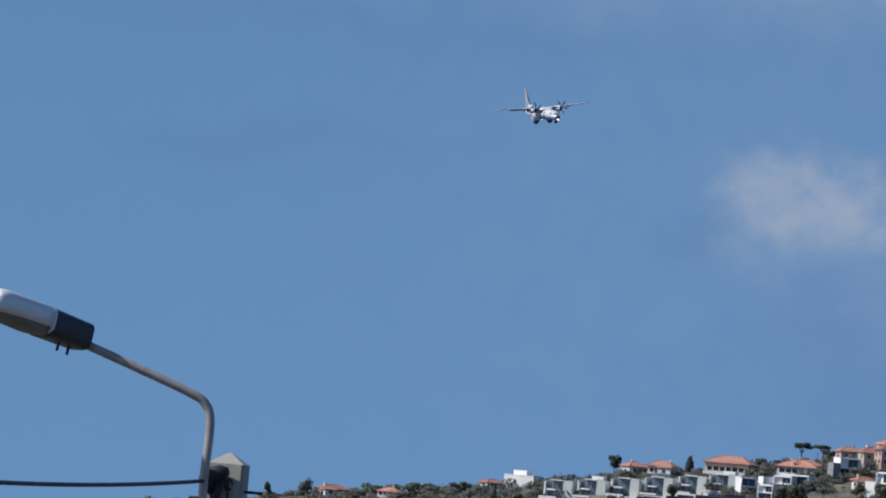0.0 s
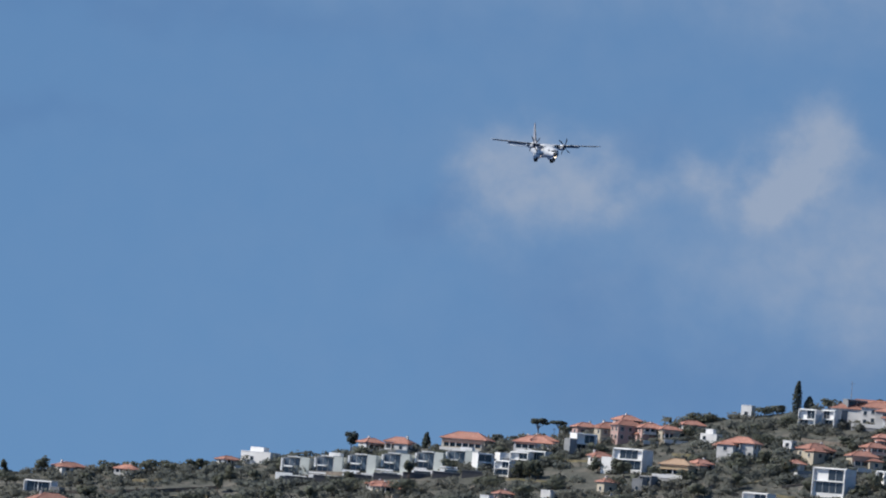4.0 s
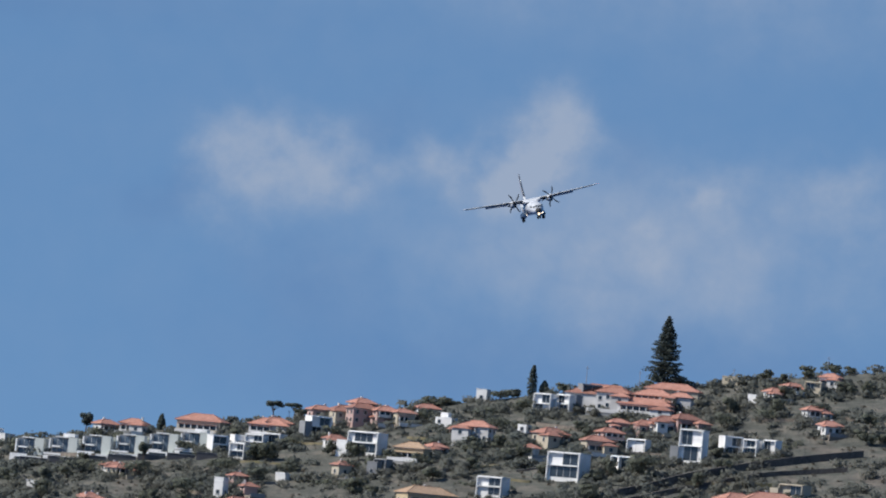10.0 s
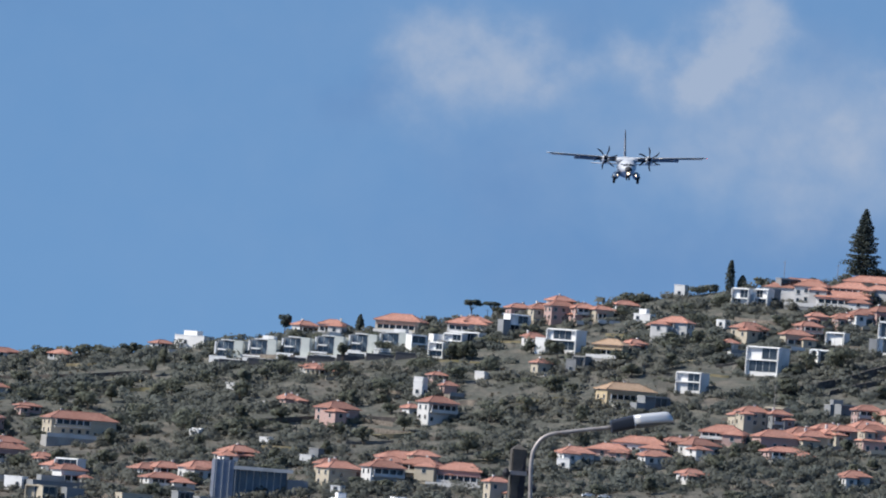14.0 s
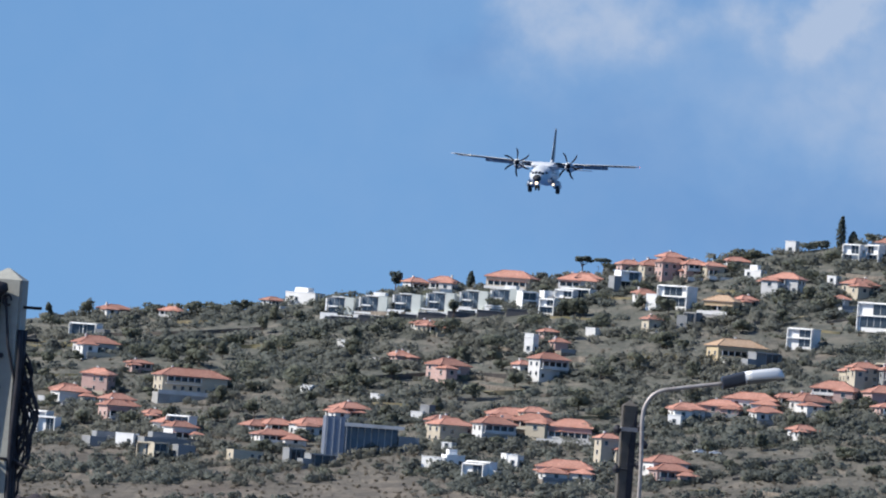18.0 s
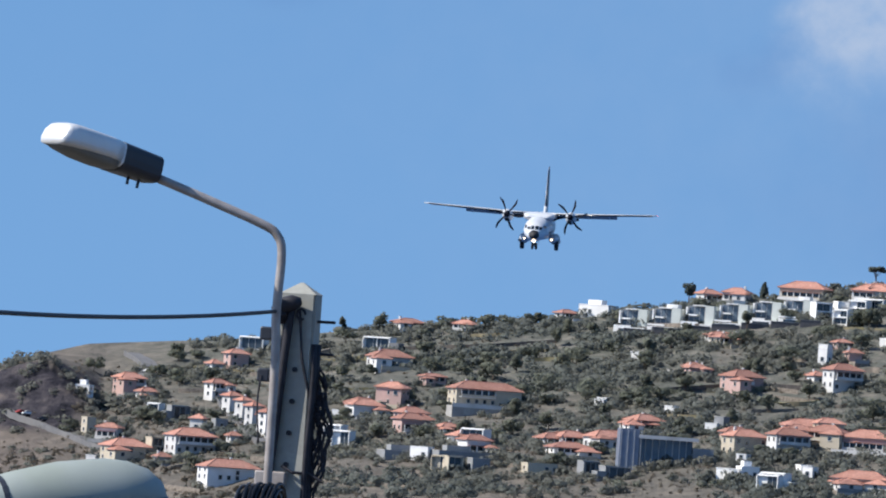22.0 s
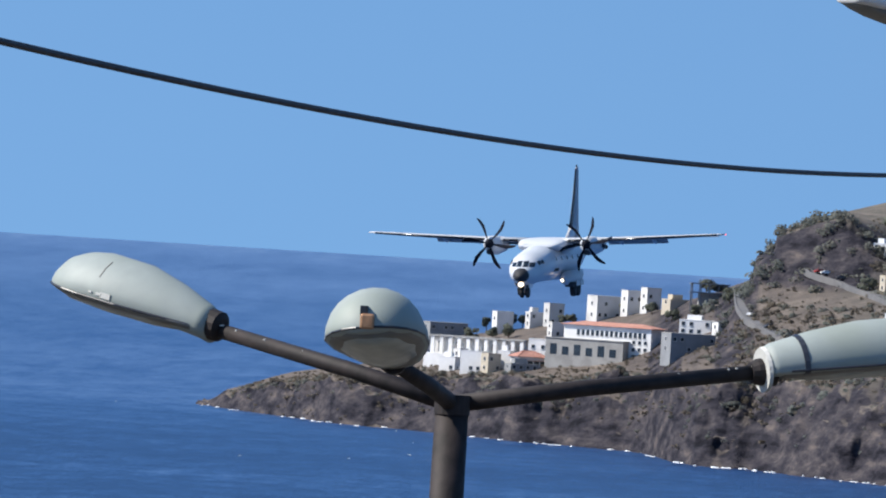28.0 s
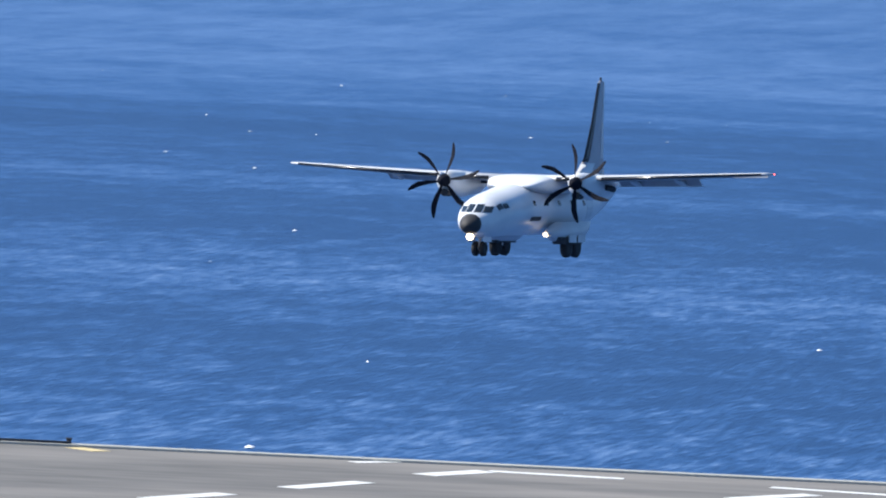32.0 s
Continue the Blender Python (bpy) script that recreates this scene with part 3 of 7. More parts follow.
# ---- ground of the slope on which the eye and the poles stand ----
def near_ground():
    bm = bmesh.new()
    rows = []
    for j in range(26):
        y = -60 + j * 10.0
        row = []
        for i in range(31):
            x = -150 + i * 12.0
            z = float(np.interp(y, [-60, 0, 6, 30, 100, 130, 190], [70, 63.2, 62.5, 57.0, 56.0, 44.0, -6]))
            if x < -60:
                z = min(z, 44.2 if y > 60 else z)
            row.append(bm.verts.new((x, y, z + 0.4 * noise.noise((x / 9, y / 9, 1)))))
        rows.append(row)
    for a, b in zip(rows, rows[1:]):
        for i in range(30):
            bm.faces.new((a[i], a[i + 1], b[i + 1], b[i]))
    ob = part("ground", bm, M_HILL, smooth=True)
    return tagged(ob, "dry grassy slope beside the road", "slope", kind="structure")


near_ground()


# ---- the aircraft ----
SECTIONS = ((9.05, 1.57, 0.55, 0.48), (8.75, 1.64, 0.7, 0.58), (8.45, 1.69, 0.87, 0.71), (8.05, 1.8, 1.04, 0.88), (7.6, 1.92, 1.16, 1.03), (7.0, 2.0, 1.27, 1.09), (6.2, 2.1, 1.35, 1.13), (5.0, 2.2, 1.4, 1.2), (3.6, 2.32, 1.42, 1.29), (-4.0, 2.34, 1.42, 1.3),
            (-6.5, 2.66, 1.34, 1.16), (-8.6, 2.98, 1.1, 0.9), (-10.6, 3.3, 0.78, 0.6), (-12.6, 3.6, 0.34, 0.3))


def skin(x, th, off=0.0):
    xs = [s[0] for s in SECTIONS][::-1]
    zc, ry, rz = (float(np.interp(x, xs, [s[k] for s in SECTIONS][::-1])) for k in (1, 2, 3))
    return Vector((x, (ry + off) * math.sin(th), zc + (rz + off) * math.cos(th)))


def patch(x0, x1, t0, t1, off=0.025, n=4, slant=0.0):
    bm = bmesh.new()
    g = [[bm.verts.new(skin(x0 + (x1 - x0) * i / n - slant * (j / n - 0.5), radians(t0 + (t1 - t0) * j / n), off)) for j in range(n + 1)] for i in range(n + 1)]
    for i in range(n):
        for j in range(n):
            bm.faces.new((g[i][j], g[i + 1][j], g[i + 1][j + 1], g[i][j + 1]))
    bmesh.ops.recalc_face_normals(bm, faces=bm.faces)
    bmesh.ops.solidify(bm, geom=bm.faces, thickness=0.03)
    return bm


def front_patch(y0, y1, z0, z1, n=3):
    """A pane on the nose, bounded by two widths and two heights."""
    xs = [s[0] for s in SECTIONS][::-1]

    def skin_x(y, z):
        x = 9.05
        while x > 5:
            zc, ry, rz = (float(np.interp(x, xs, [s[k] for s in SECTIONS][::-1])) for k in (1, 2, 3))
            if (y / ry) ** 2 + ((z - zc) / rz) ** 2 <= 1:
                break
            x -= 0.01
        return x + 0.035

    bm = bmesh.new()
    g = [[bm.verts.new((skin_x(y0 + (y1 - y0) * i / n, z0 + (z1 - z0) * j / n), y0 + (y1 - y0) * i / n, z0 + (z1 - z0) * j / n)) for j in range(n + 1)] for i in range(n + 1)]
    for i in range(n):
        for j in range(n):
            bm.faces.new((g[i][j], g[i + 1][j], g[i + 1][j + 1], g[i][j + 1]))
    bmesh.ops.recalc_face_normals(bm, faces=bm.faces)
    bmesh.ops.solidify(bm, geom=bm.faces, thickness=0.03)
    return bm


def aerofoil(y, x_le, chord, z, t=0.14, n=9):
    pts = []
    for k in range(2 * n):
        u = k / n
        s = u if u <= 1 else 2 - u
        th = t * chord * (1.48 * math.sqrt(s) - 0.63 * s - 1.76 * s * s + 1.42 * s ** 3 - 0.51 * s ** 4) * 0.5 * 2
        pts.append((x_le - s * chord, y, z + (th if u <= 1 else -th * 0.55)))
    return pts


M_BOOT = mat("black_rubber_boot", (0.012, 0.012, 0.015), 0.22, vary=0.2, scale=2, bump=0, spec=0.5)
M_BLADE = mat("propeller_blade_paint", (0.009, 0.01, 0.016), 0.8, vary=0.2, scale=2, bump=0, spec=0.1)
M_FIN = mat("blue_grey_fin_paint", (0.3, 0.305, 0.34), 0.45, vary=0.05, scale=0.8, bump=0.02)
# grey with the wing's shade painted in, used on underside and flaps
M_UNDER = mat("shade_grey_wing_underside", (0.3, 0.305, 0.32), 0.5, vary=0.1, scale=1.0, bump=0.02)


def boot(secs):
    """A thin sleeve round the leading edge. secs: y, leading edge, chord, height, thickness."""
    rings = []
    for y, xl, c, z, t in secs:
        half = lambda q: t * c * (1.48 * math.sqrt(q) - 0.63 * q - 1.76 * q * q)
        pts = [(xl - q * c + 0.012, y, z + half(q) + 0.012) for q in (0.028, 0.018, 0.009, 0.003)] + [(xl + 0.02, y, z)]
        pts += [(xl - q * c + 0.012, y, z - 0.55 * half(q) - 0.012) for q in (0.004, 0.014, 0.025, 0.036)]
        rings.append(pts)
    return loft(bmesh.new(), rings)


def aircraft():
    ob = thing("propeller_aircraft", 0, 0, 0, 0, "white twin-propeller transport aircraft landing, wheels down, lights on", "aircraft")
    ring = lambda x, zc, ry, rz: [(x, ry * math.sin(2 * math.pi * k / 28), zc + rz * math.cos(2 * math.pi * k / 28)) for k in range(28)]
    dense = []
    for a, b in zip(SECTIONS, SECTIONS[1:]):
        for k in range(4):
            dense.append(ring(*[a[i] + (b[i] - a[i]) * k / 4 for i in range(4)]))
    dense.append(ring(*SECTIONS[-1]))
    part("fuselage", loft(bmesh.new(), dense), M_AIR, ob, smooth=True)
    nose = [(9.72, 1.5, 0.03, 0.03), (9.66, 1.5, 0.2, 0.18), (9.5, 1.52, 0.36, 0.31), (9.24, 1.56, 0.5, 0.43), (9.04, 1.61, 0.58, 0.51)]
    part("radome", loft(bmesh.new(), [ring(*s) for s in nose]), M_AIRD, ob, "matt black nose radome", smooth=True)
    for s in (1, -1):
        for y0, y1 in ((0.05, 0.4), (0.46, 0.82)):
            part("cockpit_window", front_patch(s * y0, s * y1, 2.2, 2.6 - 0.1 * (y0 > 0.3)), M_GLASS, ob)
        part("cockpit_window", patch(7.75, 7.3, s * 50, s * 66), M_GLASS, ob)
        part("cockpit_window", patch(7.2, 6.75, s * 54, s * 68), M_GLASS, ob)
        part("air_inlet", patch(3.9, 2.4, s * 104, s * 114, 0.02), M_AIRD, ob, "dark recess ahead of the wheel fairing")
    for s in (1, -1):
        for k in range(5):
            part("cabin_window", patch(3.6 - 1.9 * k, 3.3 - 1.9 * k, s * 68, s * 80), M_GLASS, ob)
        part("cabin_door", patch(-4.6, -5.6, s * 62, s * 118, 0.012), M_AIRG, ob, "pale grey door panel")
    fair = [(3.3, 3.5, 1.0, 0.06), (2.7, 3.56, 1.45, 0.3), (1.9, 3.6, 1.72, 0.46), (1.0, 3.62, 1.78, 0.5), (-1.6, 3.62, 1.78, 0.48), (-2.8, 3.58, 1.5, 0.34), (-4.4, 3.5, 0.8, 0.1)]
    square = lambda v: math.copysign(abs(v) ** 0.6, v)
    part("wing_fairing", loft(bmesh.new(), [[(x, ry * square(math.sin(2 * math.pi * k / 28)), zc + rz * square(math.cos(2 * math.pi * k / 28))) for k in range(28)] for x, zc, ry, rz in fair]), M_AIR, ob, "white fairing that carries the wing over the body", smooth=True)
    # wing: straight middle, tapered outer panels
    for s in (1, -1):
        secs = [aerofoil(s * y, xl, c, z, t) for y, xl, c, z, t in ((0, 1.55, 3.0, 3.86, 0.15), (3.5, 1.55, 3.0, 3.92, 0.15), (8.2, 1.2, 2.3, 4.15, 0.14), (12.4, 0.85, 1.6, 4.37, 0.13), (12.9, 0.62, 1.15, 4.4, 0.1))]
        part("wing", loft(bmesh.new(), secs), M_WING, ob, smooth=True)
        # thin panel that paints shade onto the underside of the pale wing
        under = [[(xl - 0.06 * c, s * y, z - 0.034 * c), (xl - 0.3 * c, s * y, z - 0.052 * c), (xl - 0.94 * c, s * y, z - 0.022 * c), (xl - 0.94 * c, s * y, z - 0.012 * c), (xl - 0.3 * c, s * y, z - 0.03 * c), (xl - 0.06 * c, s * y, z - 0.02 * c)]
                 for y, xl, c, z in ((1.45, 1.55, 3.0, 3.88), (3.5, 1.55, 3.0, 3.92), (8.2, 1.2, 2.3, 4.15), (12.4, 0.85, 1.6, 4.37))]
        part("wing_underside", loft(bmesh.new(), under), M_UNDER, ob, "underside of the wing with shade painted in as grey")
        # solid black block stands for shade in the flap gap
        part("flap_cove", boxed(-1.45, -0.5, min(s * 1.55, s * 2.95), max(s * 1.55, s * 2.95), 3.6, 3.74), M_AIRD, ob, "black block for the shade of the flap gap beside the body")
        for y0, y1, xt, ch in ((1.6, 3.0, -1.4, 0.75), (4.1, 8.4, -1.3, 0.72), (8.6, 12.2, -0.95, 0.5)):
            bm = bmesh.new()
            drop = 0.42 if y0 < 8 else 0.04
            loft(bm, [[(x, s * y, 3.92 + 0.03 * y + dz) for x, dz in ((xt, 0.06), (xt - ch, -drop), (xt - ch, -drop - 0.03), (xt, -0.06))] for y in (y0, y1)])
            part("flap" if y0 < 8 else "aileron", bm, M_UNDER if y0 < 8 else M_AIRG, ob, "grey control surface, lowered")
        for y in (5.2, 7.6):
            part("flap_fairing", tube(bmesh.new(), [(0.2, s * y, 3.86 + 0.03 * y), (-0.6, s * y, 3.7 + 0.03 * y), (-1.4, s * y, 3.56 + 0.03 * y), (-1.9, s * y, 3.5 + 0.03 * y)], [0.05, 0.15, 0.13, 0.03], 8), M_AIRG, ob)
        part("leading_edge", boot([(s * 4.2, 1.5, 2.9, 3.95, 0.15), (s * 8.2, 1.2, 2.3, 4.15, 0.14), (s * 12.4, 0.85, 1.6, 4.37, 0.13)]), M_BOOT, ob, "black rubber leading edge", smooth=True)
        part("leading_edge", boot([(s * 1.8, 1.55, 3.0, 3.89, 0.15), (s * 2.9, 1.55, 3.0, 3.91, 0.15)]), M_BOOT, ob, "black rubber leading edge", smooth=True)
        part("wing_light", tube(bmesh.new(), [(0.3, s * 12.9, 4.4), (0.3, s * 12.96, 4.4)], 0.03, 8), M_REDGLOW if s > 0 else M_FRAME, ob)
        # engine
        nac = [(3.35, 3.72, 0.36, 0.38), (3.2, 3.68, 0.48, 0.52), (2.4, 3.6, 0.56, 0.66), (1.0, 3.55, 0.56, 0.68), (-1.2, 3.6, 0.5, 0.55), (-3.0, 3.75, 0.2, 0.2)]
        part("engine_nacelle", loft(bmesh.new(), [[(x, s * 3.5 + y, z) for x, y, z in ring(*q)] for q in nac]), M_AIR, ob, smooth=True)
        part("air_intake", tube(bmesh.new(), [(3.4, s * 3.5, 3.12), (2.6, s * 3.5, 3.1)], 0.2, 12), M_AIRD, ob, "black intake below the spinner")
        part("exhaust_pipe", tube(bmesh.new(), [(0.4, s * 4.02, 3.55), (-0.7, s * 4.12, 3.45)], 0.15, 10), M_AIRD, ob)
        # gear fairing and wheels
        spon = [(2.1, 1.2, 0.08, 0.08), (1.75, 1.2, 0.27, 0.26), (1.1, 1.2, 0.46, 0.45), (0.4, 1.22, 0.56, 0.54), (-1.8, 1.25, 0.58, 0.56), (-3.2, 1.42, 0.36, 0.36), (-4.4, 1.75, 0.05, 0.05)]
        part("gear_fairing", loft(bmesh.new(), [[(x, s * 1.62 + y, z) for x, y, z in ring(*q)] for q in spon]), M_AIRG, ob, smooth=True)
        # closed black block paints the shade of the wheel bay
        part("wheel_well", loft(bmesh.new(), [[(x, s * 1.78 + wy * a, z) for a, z in ((-1, 0.98), (1, 0.98), (0.8, lo), (-0.8, lo))] for x, wy, lo in ((1.35, 0.2, 0.9), (0.9, 0.36, 0.62), (-1.9, 0.36, 0.62), (-2.3, 0.2, 0.9))]), M_AIRD, ob, "black block for the shade in the wheel well")
        part("gear_leg", tube(bmesh.new(), [(-0.7, s * 1.7, 1.1), (-0.7, s * 1.85, 0.5)], 0.11, 10), M_AIRG, ob)
        for x in (0.0, -1.35):
            part("main_wheel", wheel(x, s * 1.9, 0.48, 0.54, 0.36), M_TYRE, ob, smooth=True)
            part("gear_door", boxed(x - 0.55, x + 0.55, s * 2.24 - 0.02, s * 2.24 + 0.02, 0.72, 1.1), M_AIRG, ob)
        lamp = part("landing_light", tube(bmesh.new(), [(1.85, s * 1.5, 1.12), (2.14, s * 1.5, 1.11)], [0.12 if s > 0 else 0.09, 0.1 if s > 0 else 0.07], 14), M_GLOW, ob, "lit landing light")
        # tailplane
        secs = [aerofoil(s * y, xl, c, z, 0.1) for y, xl, c, z in ((0.2, -9.2, 2.6, 3.6), (5.4, -10.2, 1.4, 3.68))]
        part("tailplane", loft(bmesh.new(), secs), M_AIR, ob, smooth=True)
        hub = part("propeller", spinner(), M_BLADE, ob, smooth=True)
        hub.location = (3.35, s * 3.5, 3.72)
        bl = blade_mesh()
        for k in range(6):
            b = new("blade", bl)
            b.parent, b.rotation_euler = hub, (radians(60 * k), 0, 0)
        PROPS.append((hub, s))
    part("nose_leg", tube(bmesh.new(), [(7.5, 0, 1.3), (7.65, 0, 0.36)], 0.09, 10), M_AIRG, ob)
    for y in (0.2, -0.2):
        part("nose_wheel", wheel(7.65, y, 0.38, 0.38, 0.24), M_TYRE, ob, smooth=True)
    for y in (0.42, -0.42):
        part("nose_gear_door", boxed(7.1, 8.2, y - 0.02, y + 0.02, 0.72, 1.25), M_AIR, ob)
    part("landing_light", tube(bmesh.new(), [(9.0, 0, 0.98), (9.2, 0, 0.98)], [0.18, 0.15], 16), M_GLOW, ob, "lit landing light under the nose")
    fin = [[(x, y, z) for x, y in ((xl, 0), (xl - 0.3 * c, t), (xl - 0.7 * c, t * 0.8), (xl - c, 0.02), (xl - c, -0.02), (xl - 0.7 * c, -t * 0.8), (xl - 0.3 * c, -t))]
           for z, xl, c, t in ((3.7, -5.6, 6.0, 0.14), (4.3, -6.9, 4.2, 0.2), (5.0, -7.9, 3.0, 0.2), (6.7, -8.9, 1.9, 0.16), (8.9, -9.85, 1.0, 0.1), (9.03, -10.0, 0.8, 0.03))]
    part("tail_fin", loft(bmesh.new(), fin), M_FIN, ob, "blue-grey tail fin", smooth=True)
    part("rudder", loft(bmesh.new(), [[(xl - 0.72 * c, t * 0.8 + 0.012, z), (xl - c - 0.03, 0.03, z), (xl - c - 0.03, -0.03, z), (xl - 0.72 * c, -t * 0.8 - 0.012, z)] for z, xl, c, t in ((5.0, -7.9, 3.0, 0.2), (6.7, -8.9, 1.9, 0.16), (8.85, -9.83, 1.0, 0.1))]), M_AIRG, ob, "pale grey rudder")
    part("fin_root", loft(bmesh.new(), [[(xl + 0.05, 0, z), (xl - 0.3 * c, t + 0.03, z), (xl - 0.95 * c, 0.05, z), (xl - 0.95 * c, -0.05, z), (xl - 0.3 * c, -t - 0.03, z)] for z, xl, c, t in ((3.4, -5.0, 6.6, 0.2), (4.3, -6.9, 4.2, 0.2), (4.75, -7.6, 3.3, 0.2))]), M_AIR, ob, "white root of the fin", smooth=True)
    part("fin_leading_edge", loft(bmesh.new(), [[(xl + 0.03, 0, z), (xl - 0.08 * c, t * 0.36 + 0.014, z), (xl - 0.18 * c, t * 0.62 + 0.014, z), (xl - 0.18 * c, -t * 0.62 - 0.014, z), (xl - 0.08 * c, -t * 0.36 - 0.014, z)] for z, xl, c, t in ((4.8, -7.62, 3.25, 0.2), (5.0, -7.9, 3.0, 0.2), (6.7, -8.9, 1.9, 0.16), (8.9, -9.85, 1.0, 0.1))]), M_BOOT, ob, "dark leading edge strip", smooth=True)
    part("beacon", tube(bmesh.new(), [(-10.3, 0, 8.95), (-10.3, 0, 9.2)], 0.06, 8), M_AIRD, ob)
    return ob


def wheel(x, y, z, r, w):
    prof = [(-w / 2, r * 0.55), (-w / 2, r * 0.86), (-w * 0.36, r * 0.97), (0, r), (w * 0.36, r * 0.97), (w / 2, r * 0.86), (w / 2, r * 0.55)]
    return loft(bmesh.new(), [[(x + q * math.sin(2 * math.pi * k / 20), y + p, z + q * math.cos(2 * math.pi * k / 20)) for k in range(20)] for p, q in prof])


def spinner():
    prof = [(0.62, 0.02), (0.56, 0.12), (0.4, 0.24), (0.2, 0.31), (0.0, 0.33), (-0.1, 0.33)]
    return loft(bmesh.new(), [[(x, r * math.sin(2 * math.pi * k / 18), r * math.cos(2 * math.pi * k / 18)) for k in range(18)] for x, r in prof])


def blade_mesh():
    bm = bmesh.new()
    rings = []
    for r, c, tw, sw in ((0.2, 0.14, 62, 0.0), (0.5, 0.2, 52, 0.0), (0.9, 0.27, 42, 0.03), (1.35, 0.29, 33, 0.02), (1.7, 0.24, 27, -0.08), (1.92, 0.13, 24, -0.17), (1.97, 0.05, 23, -0.2)):
        a = radians(tw)
        pts = []
        for u, t in ((0.5, 0.0), (0.15, 0.09), (-0.5, 0.0), (0.15, -0.05)):
            pts.append((0.15 + c * u * math.sin(a) + t * c, sw + c * u * math.cos(a), r))
        rings.append(pts)
    loft(bm, rings)
    me = bpy.data.meshes.new("blade")
    bm.to_mesh(me)
    bm.free()
    me.materials.append(M_BLADE)
    return me


PROPS = []
PLANE = aircraft()


# ---- near street furniture ----
def street_lamp(d, pts, head, label, lean=0.0):
    """A bent steel tube with a shell-shaped lamp head. pts, head: azimuth and height angles."""
    base = at(*pts[0], d)
    ob = thing("street_lamp", base.x, base.y, base.z, 0, label, "street lamp")
    loc = lambda p, dy=0.0: at(*p, d) - base + Vector((0, dy, 0))
    bend = [loc(p) for p in pts]
    fine = []
    for i in range(len(bend) - 1):
        p0, p1, p2, p3 = bend[max(i - 1, 0)], bend[i], bend[i + 1], bend[min(i + 2, len(bend) - 1)]
        for k in range(6):
            u = k / 6
            fine.append(0.5 * ((2 * p1) + (p2 - p0) * u + (2 * p0 - 5 * p1 + 4 * p2 - p3) * u * u + (3 * p1 - p0 - 3 * p2 + p3) * u ** 3))
    fine.append(bend[-1])
    part("arm", tube(bmesh.new(), fine, 0.024, 12), M_GALV, ob, smooth=True)
    a, b, c = (loc(p, -lean * k) for p, k in zip(head, (0, 0.35, 1)))
    ax = (c - a).normalized()
    up = Vector((0, 0, 1)) - ax * ax.z
    up.normalize()
    side = ax.cross(up)

    def shell(p, q, spec, flat):
        rings = []
        for u, w, hi, lo in spec:
            o = p + (q - p) * u
            ring = []
            for k in range(28):
                th = 2 * math.pi * k / 28
                cz, sz = math.cos(th), math.sin(th)
                cz, sz = math.copysign(abs(cz) ** 0.5, cz), math.copysign(abs(sz) ** 0.5, sz)
                ring.append(o + side * w * sz + up * ((hi if cz > 0 else lo) * cz))
            rings.append(ring)
        return loft(bmesh.new(), rings)

    part("gear_housing", shell(a, b, ((0, 0.092, 0.066, 0.062), (0.03, 0.104, 0.078, 0.07), (0.97, 0.112, 0.078, 0.082), (1, 0.105, 0.07, 0.076)), 0), M_BOX, ob, "dark gear housing")
    for u in (0.25, 0.5):
        p = a + (b - a) * u
        part("clamp_bolt", tube(bmesh.new(), [p - up * 0.06, p - up * 0.115], 0.008, 8), M_BOX, ob)
    part("joint_band", shell(b - ax * 0.006, b + ax * 0.012, ((0, 0.112, 0.076, 0.07), (1, 0.112, 0.076, 0.07)), 0), M_CHROME, ob, "bright joint band")
    part("shade", shell(b, c, ((0.012, 0.112, 0.076, 0.042), (0.2, 0.125, 0.082, 0.042), (0.5, 0.13, 0.085, 0.042), (0.8, 0.128, 0.087, 0.042), (0.9, 0.12, 0.082, 0.042), (0.955, 0.11, 0.058, 0.042), (1.0, 0.094, 0.0, 0.04)), 0), M_CHROME, ob, "bright aluminium lamp shell", smooth=True)
    part("lens", shell(b, c, ((0.01, 0.095, -0.035, 0.08), (0.2, 0.112, -0.035, 0.082), (0.55, 0.112, -0.035, 0.074), (0.8, 0.1, -0.035, 0.06), (0.97, 0.08, -0.038, 0.045)), 0), M_HEADLO, ob, "greyed lamp glass", smooth=True)
    return ob


street_lamp(39.8, [(-0.665, -2.2), (-0.675, 0.4), (-0.695, 0.96), (-0.685, 1.4), (-0.73, 1.55), (-0.86, 1.63), (-1.3, 1.79), (-1.74, 1.942)],
            [(-1.705, 1.965), (-2.005, 2.055), (-2.44, 2.15)], "bent steel street lamp with a bright aluminium shell head", lean=0.42)
street_lamp(88.0, [(4.335, -0.6), (4.33, 0.07), (4.315, 0.42), (4.335, 0.56), (4.42, 0.655), (4.6, 0.7), (4.9, 0.755)],
            [(4.89, 0.755), (5.06, 0.81), (5.345, 0.855)], "bent steel street lamp on a weathered roadside pole")


